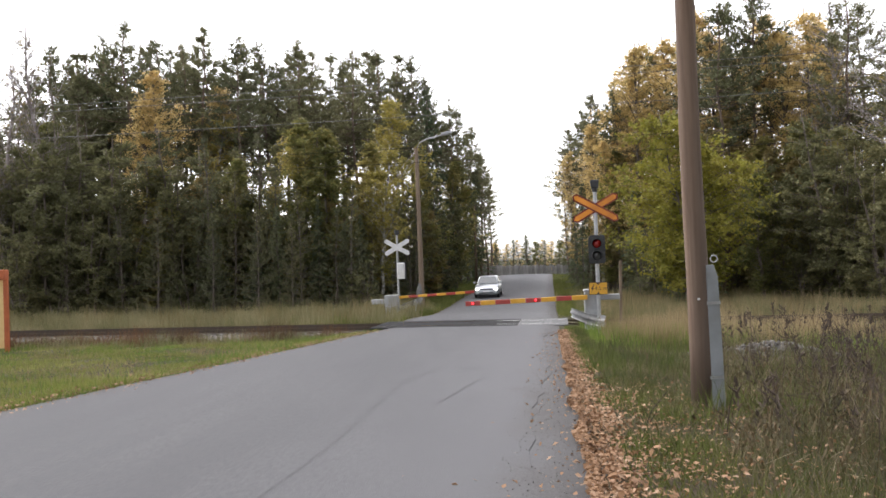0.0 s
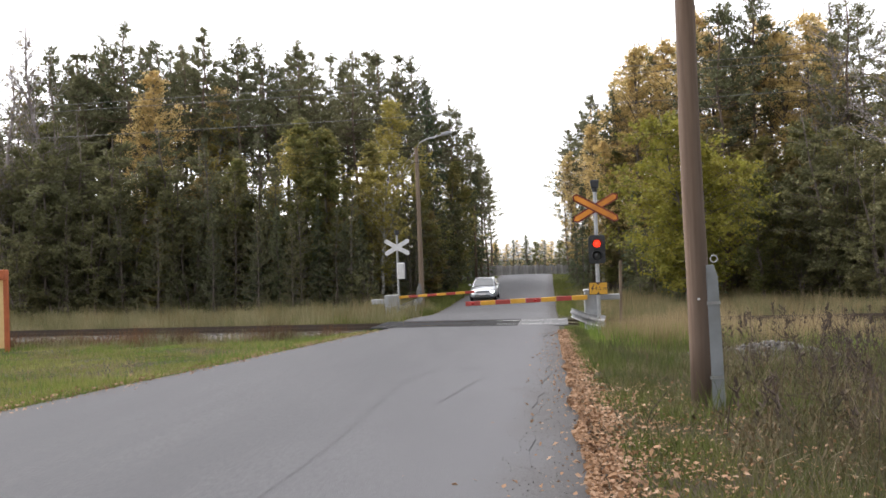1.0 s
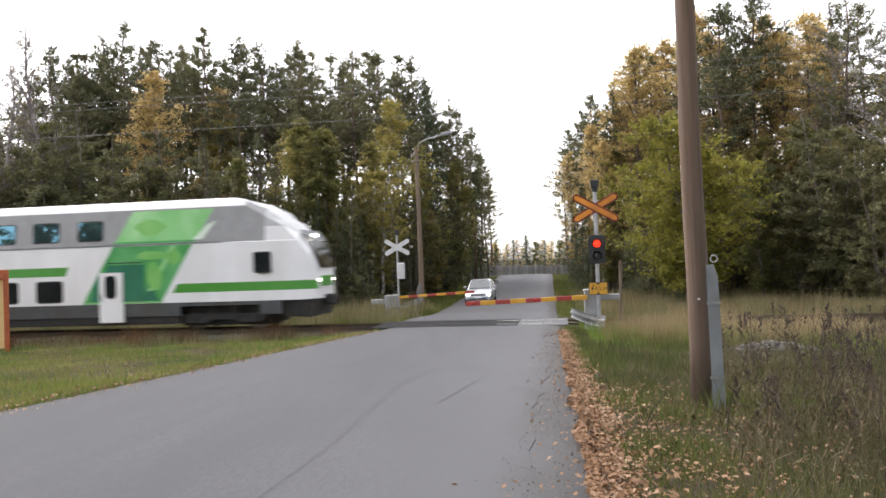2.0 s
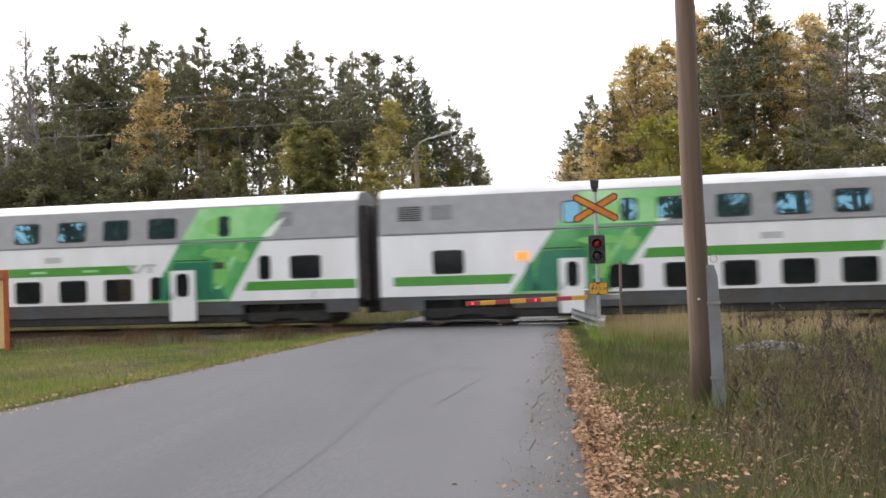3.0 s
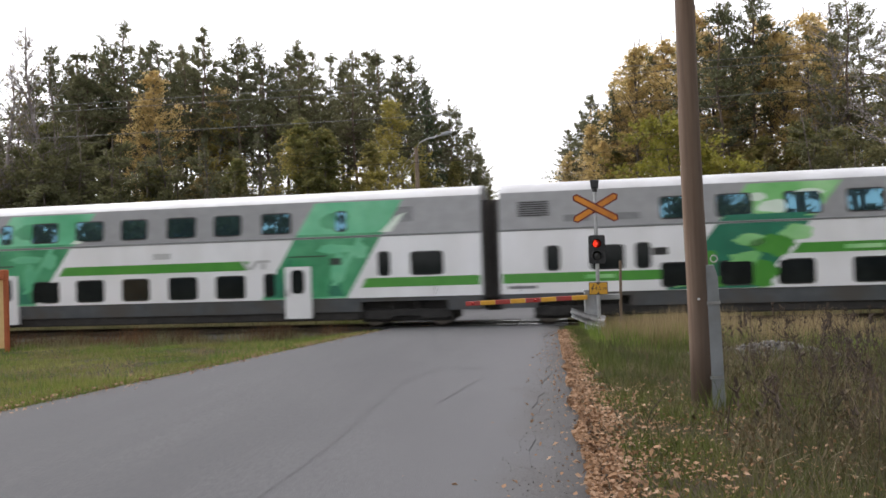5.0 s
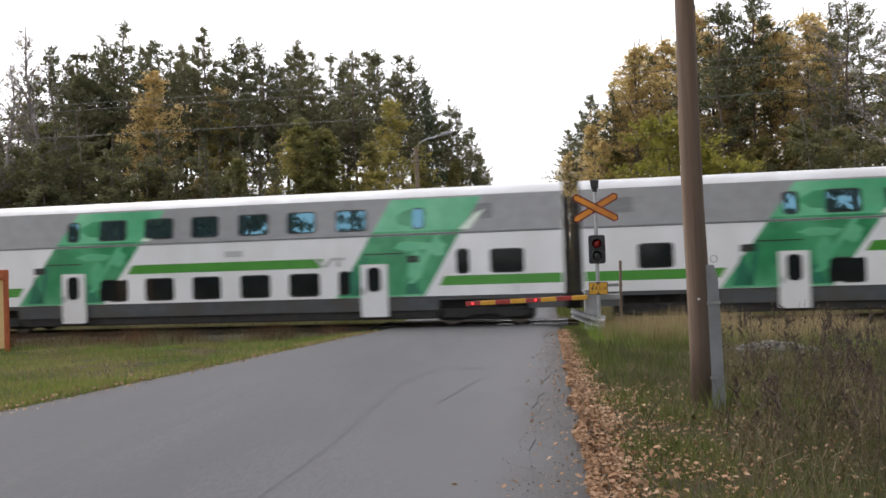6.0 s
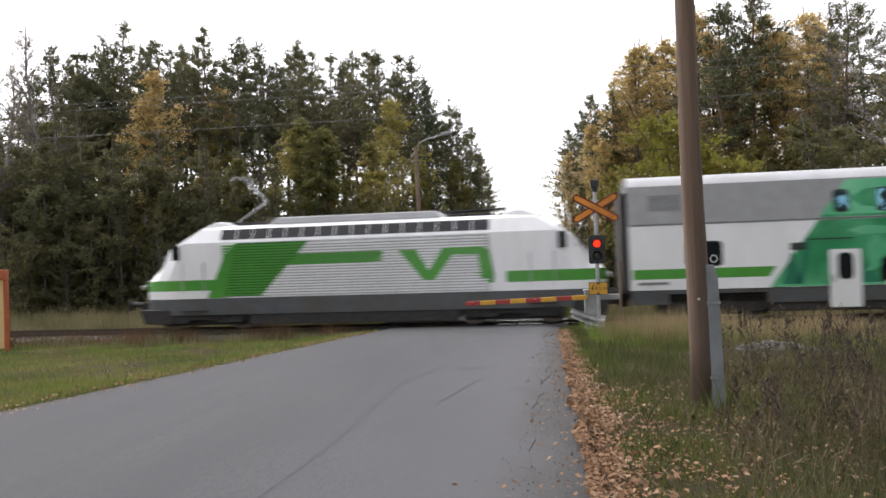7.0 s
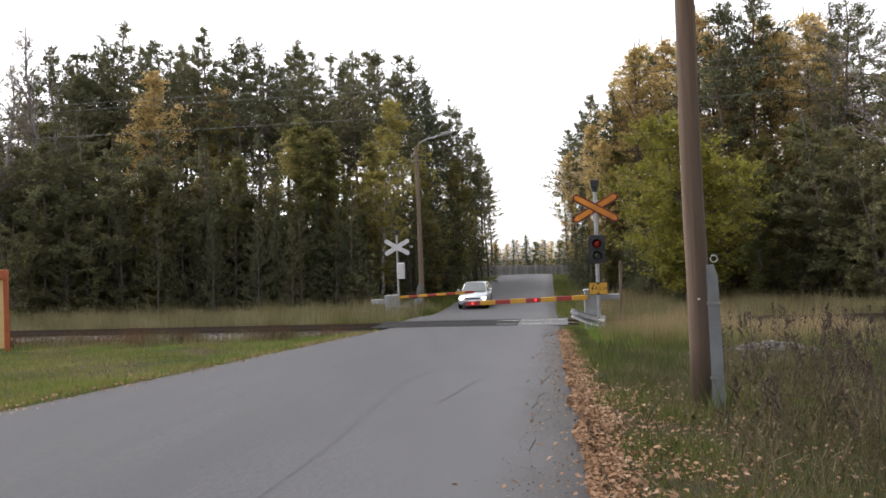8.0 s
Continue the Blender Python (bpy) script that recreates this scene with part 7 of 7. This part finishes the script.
def fallen_leaves():
    rng = np.random.default_rng(8)
    xs, ys, zs = [], [], []

    def sow(n, u0, spread, y0, y1, power, on_road=False):
        for _ in range(n):
            y = y0 + (y1 - y0) * rng.random() ** power
            u = u0 + (abs(rng.normal()) if not on_road else -abs(rng.normal())) * spread + 0.07 * noise.noise((y * 1.1, 3, 3))
            x = u + LEAN * y
            v = beyond(x, y)
            if abs(v) < 1.6:
                continue
            xs.append(x), ys.append(y)
            zs.append(max(road_z(v) + 0.005 if u < R0 - 0.05 else -9, ground_z(x, y) + 0.015) + (rng.uniform(0.01, 0.07) if u > R0 else 0.004))
    sow(15000, R0 - 0.13, 0.17, 2.2, 23, 1.5)
    sow(1700, R0 + 0.1, 0.5, 2.2, 9.0, 1.2)
    sow(1300, R0 + 0.4, 1.5, 2.2, 10.0, 1.2)
    sow(620, R0 - 0.05, 0.24, 2.2, 22, 1.4, True)
    sow(44, R0 - 0.6, 1.2, 3, 24, 1.2, True)
    sow(1600, R0, 0.3, 36, 75, 1.0)
    for _ in range(2300):      # along the other edge
        y = rng.uniform(7, 26)
        u = L0 + 0.12 + abs(rng.normal()) * 0.22 * (-1 if rng.random() < 0.6 else 1)
        x = u + LEAN * y
        xs.append(x), ys.append(y), zs.append(max(ground_z(x, y) + 0.012, road_z(beyond(x, y)) - 0.004) + 0.01)
    c = np.stack([xs, ys, zs], 1)
    n = len(c)
    nrm = rng.normal(size=(n, 3)) * 0.42 + np.array([0, 0, 1])
    nrm /= np.linalg.norm(nrm, axis=1)[:, None]
    a = np.cross(nrm, rng.normal(size=(n, 3)))
    a /= np.linalg.norm(a, axis=1)[:, None]
    b = np.cross(nrm, a)
    L = 0.009 + 0.019 * rng.random((n, 1)) ** 1.6
    W = L * rng.uniform(0.5, 0.8, n)[:, None]
    fold = nrm * L * rng.uniform(-0.1, 0.5, n)[:, None]
    v = np.stack([c - a * L, c - a * L * 0.1 - b * W + fold, c + a * L * 1.1, c - a * L * 0.1 + b * W + fold], 1).reshape(-1, 3)
    i = np.arange(n)[:, None] * 4
    f = np.concatenate([i + np.array([[0, 1, 2]]), i + np.array([[0, 2, 3]])])
    tagged(new("fallen_leaves", raw_mesh("fallen_leaves", v, f, G_LEAF)), "drift of dry tan autumn leaves along the road edge", "leaves", "", "stuff")


def stone_mesh(rng, r):
    bm = bmesh.new()
    bmesh.ops.create_icosphere(bm, subdivisions=2, radius=r)
    k = rng.normal(size=3) * 5
    for v in bm.verts:
        v.co *= 1 + 0.3 * noise.noise(v.co / r * 1.1 + Vector(k))
        v.co.z *= 0.62
    return bm


def stones():
    rng = np.random.default_rng(3)
    bm_all_v, bm_all_f, count = [], [], 0
    for i in range(700):
        k = rng.random()
        cx, cy, sp = (6.4, 15.0, 0.75) if k < 0.8 else (9.4, 17.6, 0.5)
        x, y = cx + rng.normal() * sp, cy + rng.normal() * sp * 0.55
        bm = bmesh.new()
        r = rng.uniform(0.02, 0.06)
        bmesh.ops.create_icosphere(bm, subdivisions=1, radius=r)
        z = ground_z(x, y) + 0.2 * math.exp(-((x - cx) / sp) ** 2 - ((y - cy) / (0.6 * sp)) ** 2) + r * 0.2
        m = Matrix.Translation((x, y, z)) @ Euler(rng.uniform(0, 6, 3)).to_matrix().to_4x4() @ Matrix.Diagonal((1.2, 0.9, 0.7, 1))
        vs = [m @ v.co for v in bm.verts]
        bm_all_v += [tuple(v) for v in vs]
        bm_all_f += [tuple(v.index + count for v in f.verts) for f in bm.faces] if not bm.verts.ensure_lookup_table() else []
        count += len(vs)
        bm.free()
    mound_v, mound_f = [], []
    for cx, cy, sp in ((6.4, 15.0, 0.75), (9.4, 17.6, 0.5)):
        o = len(mound_v)
        for j in range(9):
            for i in range(9):
                x, y = cx + (i - 4) * sp * 0.5, cy + (j - 4) * sp * 0.3
                mound_v.append((x, y, ground_z(x, y) - 0.04 + 0.22 * math.exp(-((x - cx) / sp) ** 2 - ((y - cy) / (0.6 * sp)) ** 2)))
        mound_f += [(o + j * 9 + i, o + j * 9 + i + 1, o + j * 9 + i + 10, o + j * 9 + i + 9) for j in range(8) for i in range(8)]
    tagged(new("gravel_heap", raw_mesh("gravel_heap", mound_v, mound_f, M_GRAVEL, True)), "low grey gravel heap in the weeds", "gravel", "", "stuff")
    tagged(new("heap_stones", raw_mesh("heap_stones", bm_all_v, bm_all_f, M_STONE)), "loose grey stones on the gravel heap", "stones", "", "stuff")
    gv, gf, count = [], [], 0
    bm = bmesh.new()
    bmesh.ops.create_icosphere(bm, subdivisions=1, radius=1)
    bm.verts.ensure_lookup_table()
    ball_v, ball_f = np.array([q.co[:] for q in bm.verts]), np.array([[q.index for q in fc.verts] for fc in bm.faces])
    bm.free()
    for i in range(3600):
        y = 2.2 + 21 * rng.random() ** 1.6
        u = (ROAD_R + 0.14 if i % 3 else ROAD_L - 0.15) + rng.normal() * 0.26
        if i % 3 and not ROAD_R - 0.6 < u < R0 + 0.1:
            continue
        x = u + LEAN * y
        r = rng.uniform(0.002, 0.006)
        gv.append(ball_v * r * rng.uniform(0.6, 1.3, (1, 3)) + np.array([x, y, road_z(beyond(x, y)) + r * 0.3 + 0.004]))
        gf.append(ball_f + count)
        count += len(ball_v)
    tagged(new("loose_gravel", raw_mesh("loose_gravel", np.concatenate(gv), np.concatenate(gf), M_PEBBLE)), "loose gravel along the asphalt edge", "gravel", "", "stuff")
    for x, y, r in ((-17.0, 29.4, 0.22), (-16.3, 29.2, 0.3), (-15.6, 29.2, 0.16), (-15.2, 29.0, 0.2)):
        ob = tagged(new("boulder", mesh_of("boulder", stone_mesh(rng, r), M_CONCRETE, True)), "pale grey boulder beside the ballast", "boulder", "boulders by the track")
        ob.matrix_world = pose(x, y, ground_z(x, y) + r * 0.25, 0, 0, r * 900)
    # ballast stones along the rails near the road
    v, f, count = [], [], 0
    bm = bmesh.new()
    bmesh.ops.create_icosphere(bm, subdivisions=1, radius=1)
    ico_v = np.array([q.co[:] for q in bm.verts])
    bm.verts.ensure_lookup_table()
    ico_f = np.array([[q.index for q in fc.verts] for fc in bm.faces])
    bm.free()
    for i in range(5200):
        s = rng.uniform(-24, 18)
        if -3.1 < s < 5:
            continue
        t = rng.uniform(-2.2, 1.9)
        z = -0.18 if abs(t) < 1.75 else -0.18 - (abs(t) - 1.75) * 0.55
        p = track_pose(s, t, z).translation
        r = rng.uniform(0.025, 0.055)
        v.append(ico_v * r * rng.uniform(0.6, 1.3, (1, 3)) + np.array(p))
        f.append(ico_f + count)
        count += len(ico_v)
    tagged(new("ballast_stones", raw_mesh("ballast_stones", np.concatenate(v), np.concatenate(f), M_STONE)), "loose ballast stones round the sleepers", "stones", "", "stuff")


stalks()
leafy_weeds()
fallen_leaves()
stones()


# ---------------------------------------------------------------- what moves
def blink_turn(t, phase, long_on):
    """Degrees of a lamp's added shell at t: 0 hides the lamp, 180 shows it; two flashes in a second and a half."""
    q = ((t - 0.19) % 0.74) / 0.74
    on = q < 0.46 if phase == 0 else q > 0.5
    return 180.0 if on else 0.0


def motions():
    for car_part, place in train_cars:
        walk(car_part, [(t / 10, track_pose(train_at(t / 10) + place)) for t in range(81)])
    walk(silver_car, [(t / 10, car_pose(t / 10)) for t in range(81)])
    for wheel, x, y in car_wheels:
        walk(wheel, [(t / 10, pose(x, y, 0.3, math.degrees(car_gone(t / 10) / 0.3), 0, 0)) for t in range(81)])
    # the added shells turn to imitate lamps going on and off
    for shutter, (x, y, z), phase, long_on in BLINKERS:
        angle, rows = blink_turn(0, phase, long_on), []
        for f in range(0, 241):
            goal = blink_turn(f / 30, phase, long_on)
            angle += max(-85.0, min(85.0, goal - angle))
            rows.append((f / 30, pose(x, y, z, 0, 0, angle)))
        walk(shutter, rows)


motions()
